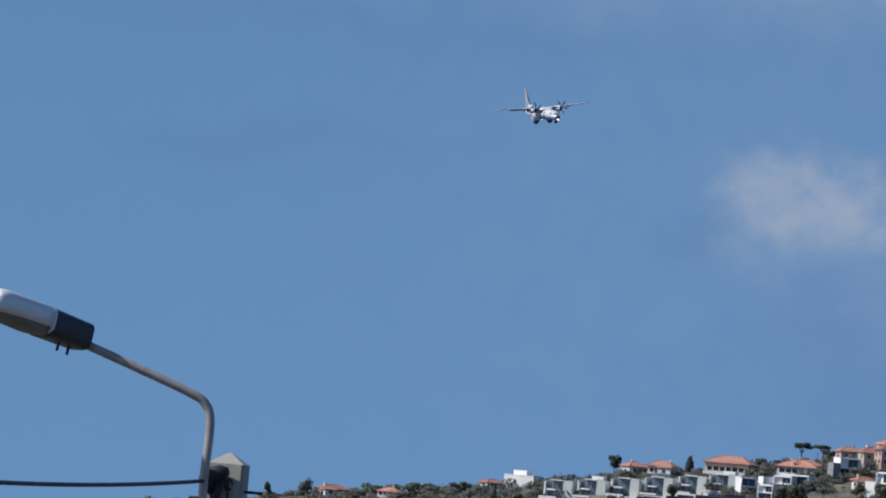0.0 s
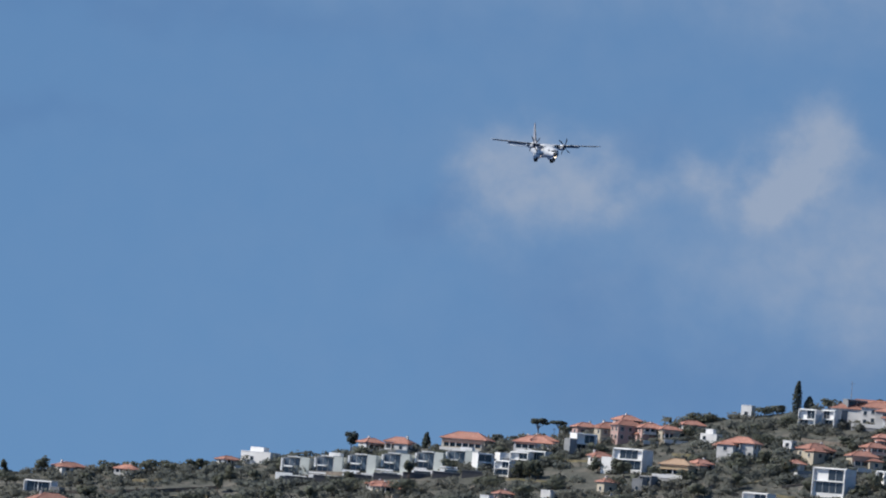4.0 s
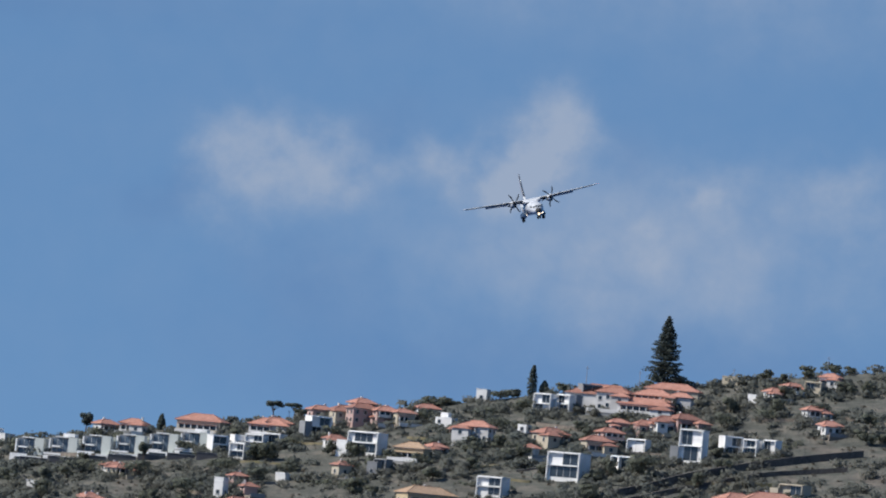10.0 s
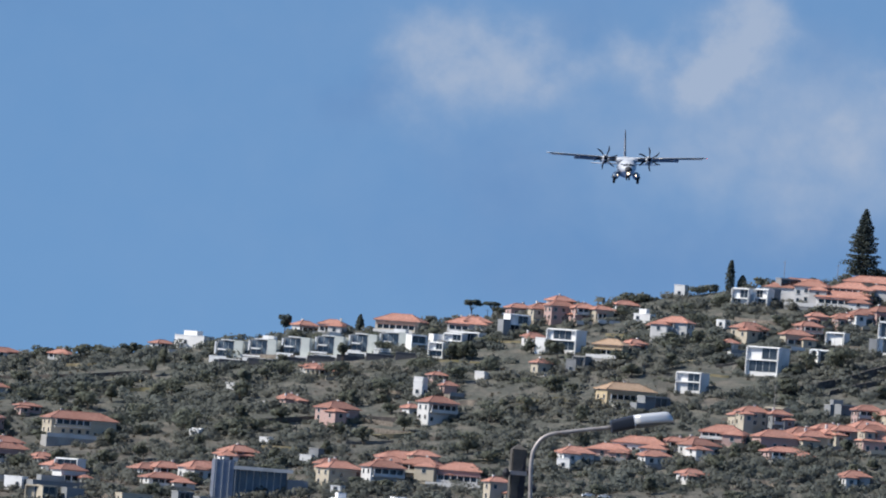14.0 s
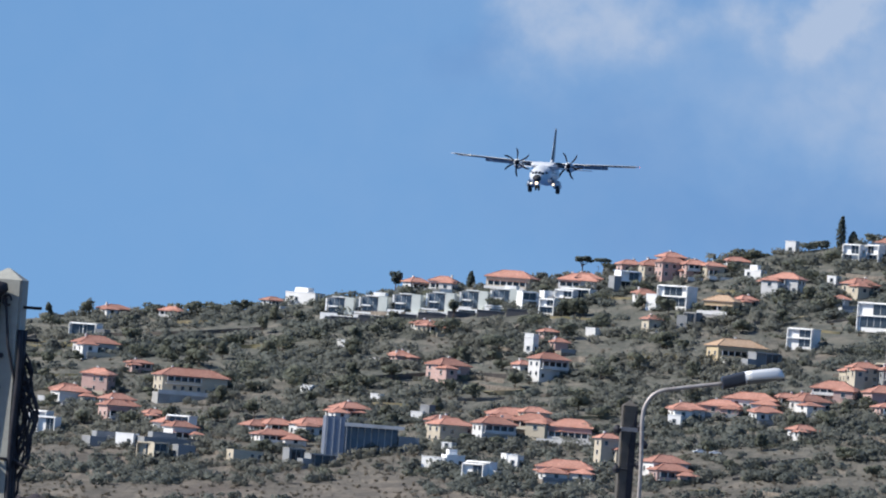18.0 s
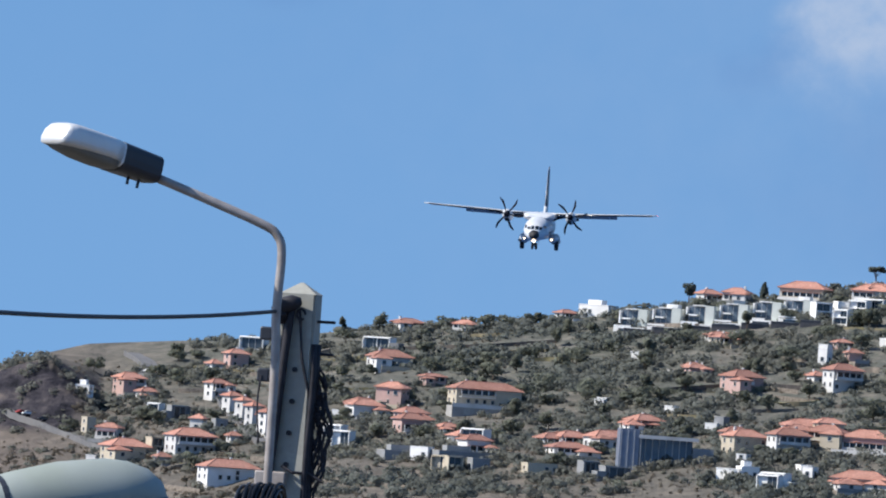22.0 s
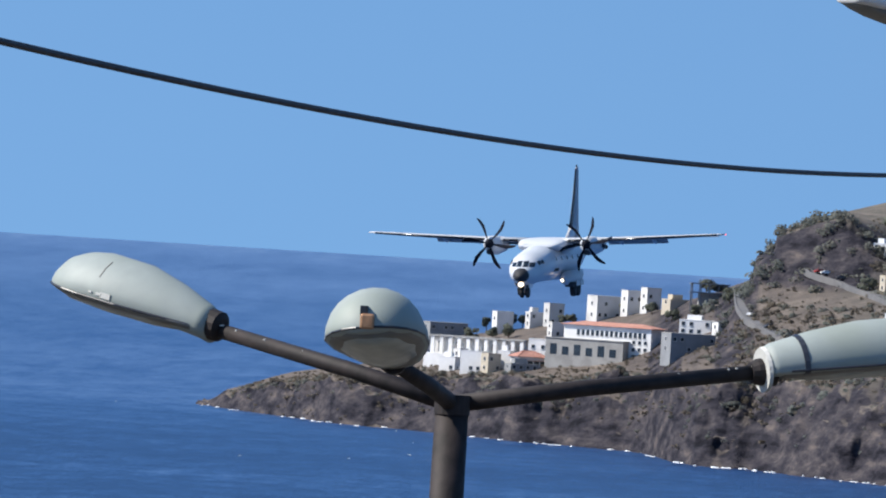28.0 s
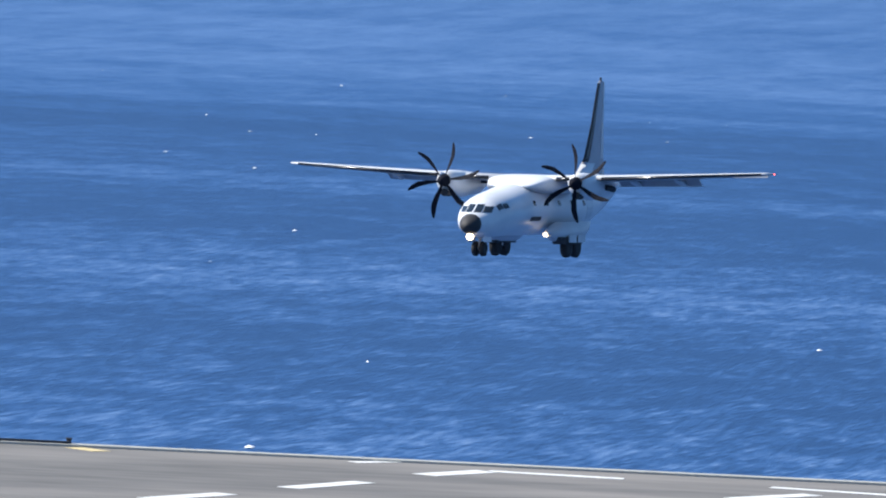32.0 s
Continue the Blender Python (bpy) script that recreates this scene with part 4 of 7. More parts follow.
def concrete_pole(az, el_top, d, width, label, detail=True, stuff=None):
    top = at(az, el_top, d)
    h = top.z - 56.2
    ob = thing("utility_pole", top.x, top.y + 0.13, 56.2, -13 if detail else 8, label, "utility pole")
    bm = bmesh.new()
    w = width / 2
    loft(bm, [[(-k * w, -k * w * 0.8, z), (k * w, -k * w * 0.8, z), (k * w, k * w * 0.8, z), (-k * w, k * w * 0.8, z)] for z, k in ((0, 1.25), (h - 0.065, 1.0), (h - 0.06, 1.0), (h, 0.08))])
    bmesh.ops.bevel(bm, geom=[e for e in bm.edges if abs(e.verts[0].co.z - e.verts[1].co.z) > 1], offset=0.012, segments=2, affect="EDGES")
    part("shaft", bm, stuff or M_CONC, ob)
    if detail:
        for k in range(4):
            z = h - 0.46 - 0.167 * k
            part("hole", tube(bmesh.new(), [(0.012 - 0.004 * k, -w * 0.8 - 0.018, z), (0.012 - 0.004 * k, -w * 0.8 + 0.03, z)], 0.014, 10), M_BLACK, ob, "dark drilled hole")
        for k in range(2):
            part("step_bolt", tube(bmesh.new(), [(w * 0.9, 0, h - 0.2 - 0.17 * k), (w + 0.1, -0.02, h - 0.2 - 0.17 * k)], 0.008, 8), M_BLACK, ob)
        part("clamp", boxed(-w - 0.06, w * 0.1, -w * 0.8 - 0.05, -w * 0.8 + 0.02, h - 1.08, h - 1.0, bevel=0.008), M_GALV, ob, "steel clamp band")
        part("eye_bolt", tube(bmesh.new(), [(w + 0.09 + 0.024 * math.cos(k * math.pi / 8), -0.05, h - 1.22 + 0.024 * math.sin(k * math.pi / 8)) for k in range(17)], 0.006, 6, False), M_BLACK, ob)
        part("eye_stem", tube(bmesh.new(), [(w * 0.8, -0.02, h - 1.24), (w + 0.07, -0.05, h - 1.235)], 0.006, 6), M_BLACK, ob)
        part("hook", tube(bmesh.new(), [(0.03 + 0.022 * math.cos(k * math.pi / 8), -w * 0.8 - 0.03, h - 0.17 + 0.028 * math.sin(k * math.pi / 8)) for k in range(15)], 0.006, 6, False), M_BLACK, ob)
        part("insulator", tube(bmesh.new(), [(-w * 0.8, -w * 0.8 - 0.02, h - 0.21), (-w * 0.85, -w * 0.8 - 0.05, h - 0.17), (-w * 0.9, -w * 0.8 - 0.05, h - 0.13)], [0.03, 0.042, 0.02], 10), M_BLACK, ob)
        rnd = random.Random(5)
        for k in range(16):
            z0, z1 = h - 0.36 - rnd.random() * 0.25, h - 0.75 - rnd.random() * 0.5
            bow = 0.02 + 0.09 * rnd.random()
            pts = [(w + 0.01 + bow * math.sin(math.pi * u / 10) + 0.014 * math.sin(u * 1.9 + k), -0.03 + 0.03 * rnd.random(), z0 + (z1 - z0) * u / 10) for u in range(11)]
            part("loose_cable", tube(bmesh.new(), pts, 0.005 + 0.004 * rnd.random(), 6), M_BLACK, ob)
        run = [(-0.02, 0.1), (-0.03, 0.2), (-0.045, 0.4), (-0.06, 0.65), (-0.075, 0.9), (-0.09, 1.1), (-0.1, 1.4), (-0.1, 1.9), (-0.095, 2.6)]
        part("down_cable", tube(bmesh.new(), [(x, -w * 0.8 - 0.03, h - dz) for x, dz in run], 0.022, 10), M_BLACK, ob, "thick black cable down the pole", smooth=True)
        part("down_cable", tube(bmesh.new(), [(x - 0.028, -w * 0.8 - 0.016, h - 0.05 - dz) for x, dz in run], 0.011, 8), M_BLACK, ob, smooth=True)
        part("cable_joint", tube(bmesh.new(), [(-0.11, -w * 0.8 - 0.04, h - 0.16), (-0.07, -w * 0.8 - 0.05, h - 0.13), (-0.01, -w * 0.8 - 0.05, h - 0.11), (0.03, -w * 0.8 - 0.04, h - 0.1)], [0.03, 0.045, 0.042, 0.02], 10), M_BLACK, ob, "dark bulky cable joint", smooth=True)
        for dz in (0.28, 0.5):
            part("arm_clamp", boxed(-w - 0.085, -w - 0.02, -w * 0.8 - 0.05, -w * 0.8 + 0.03, h - dz - 0.035, h - dz + 0.035, bevel=0.008), M_BOX, ob, "dark clamp on the lamp arm")
        part("thin_cable", tube(bmesh.new(), [(-w - 0.06 - 0.012 * math.sin(0.5 * u), -w * 0.8 - 0.05, h - 0.5 - 0.045 * u) for u in range(9)], 0.006, 6), M_BLACK, ob)
        part("cross_wire", tube(bmesh.new(), [(-0.02, -w * 0.8 - 0.02, h - 0.97), (0.04, -w * 0.8 - 0.03, h - 1.0), (w + 0.02, -w * 0.6, h - 1.0), (w + 0.1, -0.06, h - 1.04)], 0.009, 6), M_BLACK, ob)
        for k, r in enumerate((0.016, 0.02, 0.014)):
            part("side_cable", tube(bmesh.new(), [(w + 0.008 + 0.006 * math.sin(u + k), -0.07 + 0.045 * k, h - 0.32 - 0.14 * u) for u in range(18)], r, 8), M_BLACK, ob, smooth=True)
        for k in range(3):
            part("hanging_loop", tube(bmesh.new(), [(w + 0.02 + (0.24 + 0.03 * k) * math.sin(math.pi * min(1, u / 14)) ** 0.8, -0.05, h - 1.5 - 0.05 * k - 0.055 * u + (0.0 if u < 9 else 0.05 * (u - 9))) for u in range(15)], 0.008 + 0.003 * k, 8), M_BLACK, ob, smooth=True)
        part("down_cable", tube(bmesh.new(), [(w * 0.2, -w * 0.8 - 0.02, h - 0.15), (w * 0.5, -w * 0.8 - 0.02, h - 0.4), (w * 1.05, -w * 0.7, h - 0.62)], 0.008, 6), M_BLACK, ob)
    else:
        for x, dz, r in ((-w - 0.06, 0.34, 0.035), (w + 0.05, 0.3, 0.04), (w + 0.09, 0.5, 0.045), (w + 0.06, 0.74, 0.035), (-w - 0.04, 0.8, 0.03)):
            part("insulator", tube(bmesh.new(), [(x, -w * 0.8, h - dz - 0.05), (x, -w * 0.8, h - dz), (x, -w * 0.8, h - dz + 0.05)], [r, r * 1.3, r * 0.6], 10), M_BLACK, ob)
            part("bracket", tube(bmesh.new(), [(0, -w * 0.8, h - dz), (x, -w * 0.8, h - dz)], 0.014, 6), M_BOX, ob)
        # dark strip over the right of the front, wider towards the foot
        part("split_face", loft(bmesh.new(), [[(w * a0, -w * 0.8 - 0.012, z), (w * 0.98, -w * 0.8 - 0.012, z), (w * 0.98, -w * 0.8 + 0.01, z), (w * a0, -w * 0.8 + 0.01, z)] for z, a0 in ((0, -0.1), (h - 0.5, 0.1), (h - 0.12, 0.75))]), M_BLACK, ob, "dark strip down the right of the pole front")
        part("band", boxed(-w - 0.012, w + 0.012, -w * 0.8 - 0.02, w * 0.8 + 0.012, h - 0.36, h - 0.31), M_GALV, ob)
    return ob


POLE = concrete_pole(-0.515, 1.212, 40.0, 0.192, "pale concrete utility pole hung with black cables")
concrete_pole(4.22, 0.575, 88.2, 0.17, "weathered dark utility pole beside a street lamp", detail=False, stuff=M_OLD)


def cable_coil():
    c = at(-0.685, -1.205, 39.7)
    ob = thing("cable_coil", c.x, c.y, c.z, 0, "large coil of black cable hung on the pole", "cable coil")
    rnd = random.Random(3)
    for k in range(22):
        layer, col = k // 8, k % 8
        rz = 0.6 - 0.026 * layer + 0.012 * rnd.random()
        dx = -0.085 + 0.0235 * col + 0.005 * rnd.random() + 0.01 * layer
        ph, sway = rnd.random() * 6.28, 0.006 + 0.006 * rnd.random()
        pts = []
        for u in range(49):
            th = 2 * math.pi * u / 48
            pts.append((dx - 0.02 - 0.072 * math.cos(th) + sway * math.sin(2 * th + ph), -0.24 * math.cos(th) - 0.02 + 0.01 * col, rz * math.sin(th) + sway * math.cos(th + ph)))
        part("turn", tube(bmesh.new(), pts, 0.0098, 8, False), M_COIL, ob, smooth=True)
    for z in (0.38, -0.1):
        part("tie", tube(bmesh.new(), [(-0.19, -0.27, z), (-0.08, -0.3, z + 0.01), (0.03, -0.26, z + 0.015)], 0.006, 6), M_HEADLO, ob)
    return ob


cable_coil()


def span(name, p, q, sag, r, label, n=40, waver=0.0):
    c = (p + q) / 2
    ob = None
    pts = []
    for k in range(n + 1):
        u = k / n
        v = p + (q - p) * u - c
        v.z -= 4 * sag * u * (1 - u)
        if waver:
            v.z += waver * math.sin(k * 2.1)
        pts.append(v)
    ob = part(name, tube(bmesh.new(), pts, r, 8), M_BLACK, smooth=True)
    ob.location = c
    return tagged(ob, label, "cable")


p = Vector((-0.486, 39.8, 65.68))
q = Vector((-3.75, 17.0, 65.645))
span("overhead_cable", p, q + (q - p) * 0.0, 0.2307, 0.0105, "thick black overhead cable slung from the concrete pole")
span("overhead_cable", at(-0.28, -0.56, 39.9), at(4.2, -0.82, 88.0), 0.1, 0.009, "twisted black overhead cable between two poles", 60, 0.004)


M_PALE = mat("bare_white_undercoat", (0.5, 0.5, 0.47), 0.7, vary=0.1, scale=30)


sleeve = part("cable_sleeve", tube(bmesh.new(), [at(*a, 39.9) - at(*(-0.125, -0.553), 39.9) for a in ((-0.155, -0.550), (-0.060, -0.561), (0.118, -0.563))], [0.012, 0.024, 0.02], 10), M_BLACK, smooth=True)
sleeve.location = at(*(-0.125, -0.553), 39.9)
tagged(sleeve, "black joint sleeve on the twisted cable", "cable")
drop = part("drop_cable", tube(bmesh.new(), [at(*a, 39.85) - at(*(-0.107, -0.632), 39.85) for a in ((0.016, -0.565), (-0.067, -0.596), (-0.105, -0.666), (-0.122, -0.803), (-0.183, -0.977))], 0.012, 8), M_BLACK, smooth=True)
drop.location = at(*(-0.107, -0.632), 39.85)
tagged(drop, "short black cable hanging from the joint", "cable")


def cluster_lamp():
    d = 36.0
    j = at(-5.24, -1.03, d)
    ob = thing("street_lamp", j.x, j.y, 56.3, 0, "rusty steel lamp post with three pale green lamp heads", "street lamp")
    h = j.z - 56.3
    part("post", tube(bmesh.new(), [(0, 0, 0), (0, 0, h - 1.0), (0, 0, h - 0.02)], [0.1, 0.084, 0.08], 20), M_RUST, ob, smooth=True)
    part("collar", tube(bmesh.new(), [(0, 0, h - 0.08), (0, 0, h + 0.015)], [0.086, 0.084], 20), M_RUST, ob)
    for az, reach, rise, hl in ((152, 1.455, 0.285, 0.9), (25, 1.62, 0.245, 1.0), (-101, 1.02, 0.193, 0.95)):
        u = Vector((math.cos(radians(az)), math.sin(radians(az)), 0))
        s = Vector((-u.y, u.x, 0))
        foot, tip = Vector((0, 0, h - 0.03)), Vector((0, 0, h - 0.03 + rise)) + u * reach
        arm = part("arm", tube(bmesh.new(), [foot, foot + (tip - foot) * 0.4 + Vector((0, 0, 0.01)), tip], [0.043, 0.04, 0.036], 14), M_RUST, ob, smooth=True)
        rnd = random.Random(az + 200)
        for k in range(9):
            p = foot + (tip - foot) * rnd.uniform(0.15, 0.95) + Vector((rnd.uniform(-0.02, 0.02), -0.022, 0.032))
            r = rnd.uniform(0.004, 0.009)
            part("speck", loft(bmesh.new(), [[p + Vector((r * 1.6 * q * math.cos(j * 1.047), r * q * math.sin(j * 1.047) * 0.6, dz)) for j in range(6)] for q, dz in ((1.0, -0.004), (0.6, 0.003))]), M_PALE, arm, "pale bird dropping")
        if az < 0:
            u = Vector((math.cos(radians(-92)), math.sin(radians(-92)), 0))
            s = Vector((-u.y, u.x, 0))
        if az < 0:
            tip = tip + Vector((0, 0, 0.008))
        ax = (u + Vector((0, 0, 0.195 if az > 90 else 0.13 if az > 0 else 0.165))).normalized()
        up = (Vector((0, 0, 1)) - ax * ax.z).normalized()
        if az < 0:
            s, up = s * math.cos(0.12) + up * math.sin(0.12), up * math.cos(0.12) - s * math.sin(0.12)

        def ring(t, w, hi, lo, n=24):
            o = tip + ax * (t * hl)
            return [o + s * w * math.sin(2 * math.pi * k / n) + up * ((hi if math.cos(2 * math.pi * k / n) > 0 else lo) * math.cos(2 * math.pi * k / n)) for k in range(n)]

        lift = 1.1 if az < 0 else 1.0
        prof = ((-0.05, 0.11, 0.11, 0.03), (0.0, 0.13, 0.135, 0.03), (0.2, 0.172, 0.178, 0.03), (0.45, 0.215, 0.21, 0.03), (0.7, 0.225, 0.21, 0.03), (0.82, 0.205, 0.188, 0.03), (0.91, 0.168, 0.15, 0.03), (0.97, 0.115, 0.095, 0.025), (1.0, 0.05, 0.04, 0.015), (1.004, 0.01, 0.01, 0.005))
        if az > 90:
            prof = ((-0.05, 0.09, 0.085, 0.07), (0.0, 0.105, 0.11, 0.06), (0.2, 0.155, 0.165, 0.045)) + prof[3:]
        head = part("lamp_head", loft(bmesh.new(), [ring(t, w * (1.03 if az < 0 else 1.0), hi * lift, lo) for t, w, hi, lo in prof]), M_HEAD, ob, "pale green weathered lamp head", smooth=True)
        deep = 0.78
        # lower shell, its shade painted in with dark grey
        skirt = ((0.02, 0.12, 0.004, 0.042), (0.2, 0.162, 0.004, 0.046), (0.45, 0.208, 0.004, 0.048), (0.7, 0.218, 0.004, 0.048), (0.85, 0.19, 0.004, 0.046), (0.96, 0.11, 0.004, 0.038))
        part("skirt", loft(bmesh.new(), [ring(*r) for r in skirt]), M_HEADLO, head, "rim below the shell with shade painted in as dark grey", smooth=True)
        lens = ((0.12, 0.1, 0.0, 0.066), (0.3, 0.16, 0.0, 0.085), (0.6, 0.19, 0.0, 0.09), (0.85, 0.15, 0.0, 0.08), (0.93, 0.09, 0.0, 0.058))
        part("lens", loft(bmesh.new(), [ring(a_, b_, c_, d_ * deep) for a_, b_, c_, d_ in lens]), M_LENS, head, "clouded lamp bowl", smooth=True)
        if 0 < az < 90:
            part("strap", loft(bmesh.new(), [ring(t, 0.158, 0.163, 0.04) if t < 0.13 else ring(t, 0.164, 0.169, 0.04) for t in (0.115, 0.14)]), M_BOX, head, "dark clamp strap")
        radii = [0.05, 0.064, 0.074] if 0 < az < 90 else [0.045, 0.056, 0.066] if az < 0 else [0.045, 0.074, 0.078]
        neck = (-0.11, -0.08, 0.01) if az < 90 else (-0.1, -0.085, -0.015)
        part("socket", tube(bmesh.new(), [tip + ax * q + up * (0.02 if az > 90 else 0) for q in neck], radii, 14), M_RUST, head, "dark rusty socket")
        rim = [(0.05, 0.137), (0.2, 0.172), (0.45, 0.215), (0.7, 0.225), (0.82, 0.205), (0.91, 0.168), (0.97, 0.115), (1.0, 0.05)]
        if az > 90:
            rim = [(0.03, 0.112), (0.2, 0.157)] + rim[2:]
        loop = [tip + ax * (t * hl) + s * w for t, w in rim] + [tip + ax * (t * hl) - s * w for t, w in reversed(rim)]
        part("seam", tube(bmesh.new(), loop, [0.0065] * len(loop), 8), M_BOX, head, "dark rubber seam")
        if az < 0:
            at_tip = tip + ax * hl * 0.985 + up * 0.03
            part("latch", boxed(-0.03, 0.034, -0.035, 0.02, -0.035, 0.035, bevel=0.01), M_COPPER, head, "copper latch").location = at_tip
            part("latch_slot", boxed(-0.034, 0.0, -0.012, 0.03, 0.02, 0.07, bevel=0.004), M_BOX, head, "dark slot above the latch").location = at_tip
        elif az < 90:
            part("lip", loft(bmesh.new(), [ring(t, w, w * 1.02, 0.1) for t, w in ((-0.054, 0.112), (-0.038, 0.12))]), M_PALE, head, "flaking pale lip at the base")
        else:
            part("panel_joint", loft(bmesh.new(), [ring(t, 0.2235, 0.2125, 0.02)[2:5] + ring(t, 0.2205, 0.2095, 0.02)[4:1:-1] for t in (0.6, 0.605)]), M_HEADLO, head, "fine joint across the shell")
            for t, w, k in ((0.52, 0.219, 1.0), (0.565, 0.221, 0.5), (0.62, 0.223, 0.3)):
                part("paint_chip", loft(bmesh.new(), [[tip + ax * (t * hl + dx) + s * (w * 1.002) * sg + up * (0.028 + z) for z, sg in ((-0.015 * k, 1), (0.012 * k, 0.995), (0.012 * k, 0.97), (-0.015 * k, 0.975))] for dx in (-0.03 * k, 0.03 * k)]), M_PALE, head, "patch of bare white undercoat")
    return ob


cluster_lamp()

# ---- houses on the hillside ----
WALLS = {"w": (M_WHITE, "white"), "c": (M_CREAM, "cream"), "y": (M_YELLOW, "yellow"), "p": (M_PINK, "dull pink"), "g": (M_GREY, "grey")}
WINDOWS = {}
GARDENS = []
HR = random.Random(11)


def window(parent, x, y, z, w, h, turn=0):
    """A recess-framed window on a wall: frame, pane and sill."""
    key = (round(w, 1), round(h, 1), turn)
    if key not in WINDOWS:
        out = []
        for name, args, m in (("window_frame", (-w / 2 - 0.12, w / 2 + 0.12, -0.09, 0.0, -0.12, h + 0.12), M_FRAME), ("pane", (-w / 2, w / 2, -0.13, -0.06, 0, h), M_PANE_SHADE), ("sill", (-w / 2 - 0.2, w / 2 + 0.2, -0.22, -0.02, -0.2, -0.1), M_FRAME)):
            bm = boxed(*args)
            bmesh.ops.rotate(bm, verts=bm.verts, cent=(0, 0, 0), matrix=Matrix.Rotation(radians(turn), 3, "Z"))
            me = bpy.data.meshes.new(name)
            bm.to_mesh(me)
            bm.free()
            me.materials.append(m)
            out.append((name, me))
        WINDOWS[key] = out
    frame_ob = shared("window", WINDOWS[key][0][1], parent, (x, y, z))
    for name, me in WINDOWS[key][1:]:
        shared(name, me, frame_ob, (0, 0, 0))


def hip(w, dp, z, rise, over=0.5):
    bm = bmesh.new()
    a, b = w / 2 + over, dp / 2 + over
    r = max(0.3, a - b) if a > b else 0.3
    lo = [bm.verts.new(p) for p in ((-a, -b, z - 0.12), (a, -b, z - 0.12), (a, b, z - 0.12), (-a, b, z - 0.12))]
    mid = [bm.verts.new((v.co.x, v.co.y, z + 0.08)) for v in lo]
    t0, t1 = bm.verts.new((-r, 0, z + rise)), bm.verts.new((r, 0, z + rise))
    bm.faces.new(lo[::-1])
    for i in range(4):
        bm.faces.new((lo[i], lo[(i + 1) % 4], mid[(i + 1) % 4], mid[i]))
    bm.faces.new((mid[0], mid[1], t1, t0)), bm.faces.new((mid[2], mid[3], t0, t1))
    bm.faces.new((mid[1], mid[2], t1)), bm.faces.new((mid[3], mid[0], t0))
    return bm


def ridge_caps(w, dp, z, rise, over=0.5):
    a, b = w / 2 + over, dp / 2 + over
    r = max(0.3, a - b) if a > b else 0.3
    bm = bmesh.new()
    top = z + rise + 0.04
    for p, q in (((-r, 0, top), (r, 0, top)), ((-r, 0, top), (-a, -b, z + 0.1)), ((r, 0, top), (a, -b, z + 0.1)), ((-r, 0, top), (-a, b, z + 0.1)), ((r, 0, top), (a, b, z + 0.1))):
        tube(bm, [p, q], 0.13, 6)
    return bm


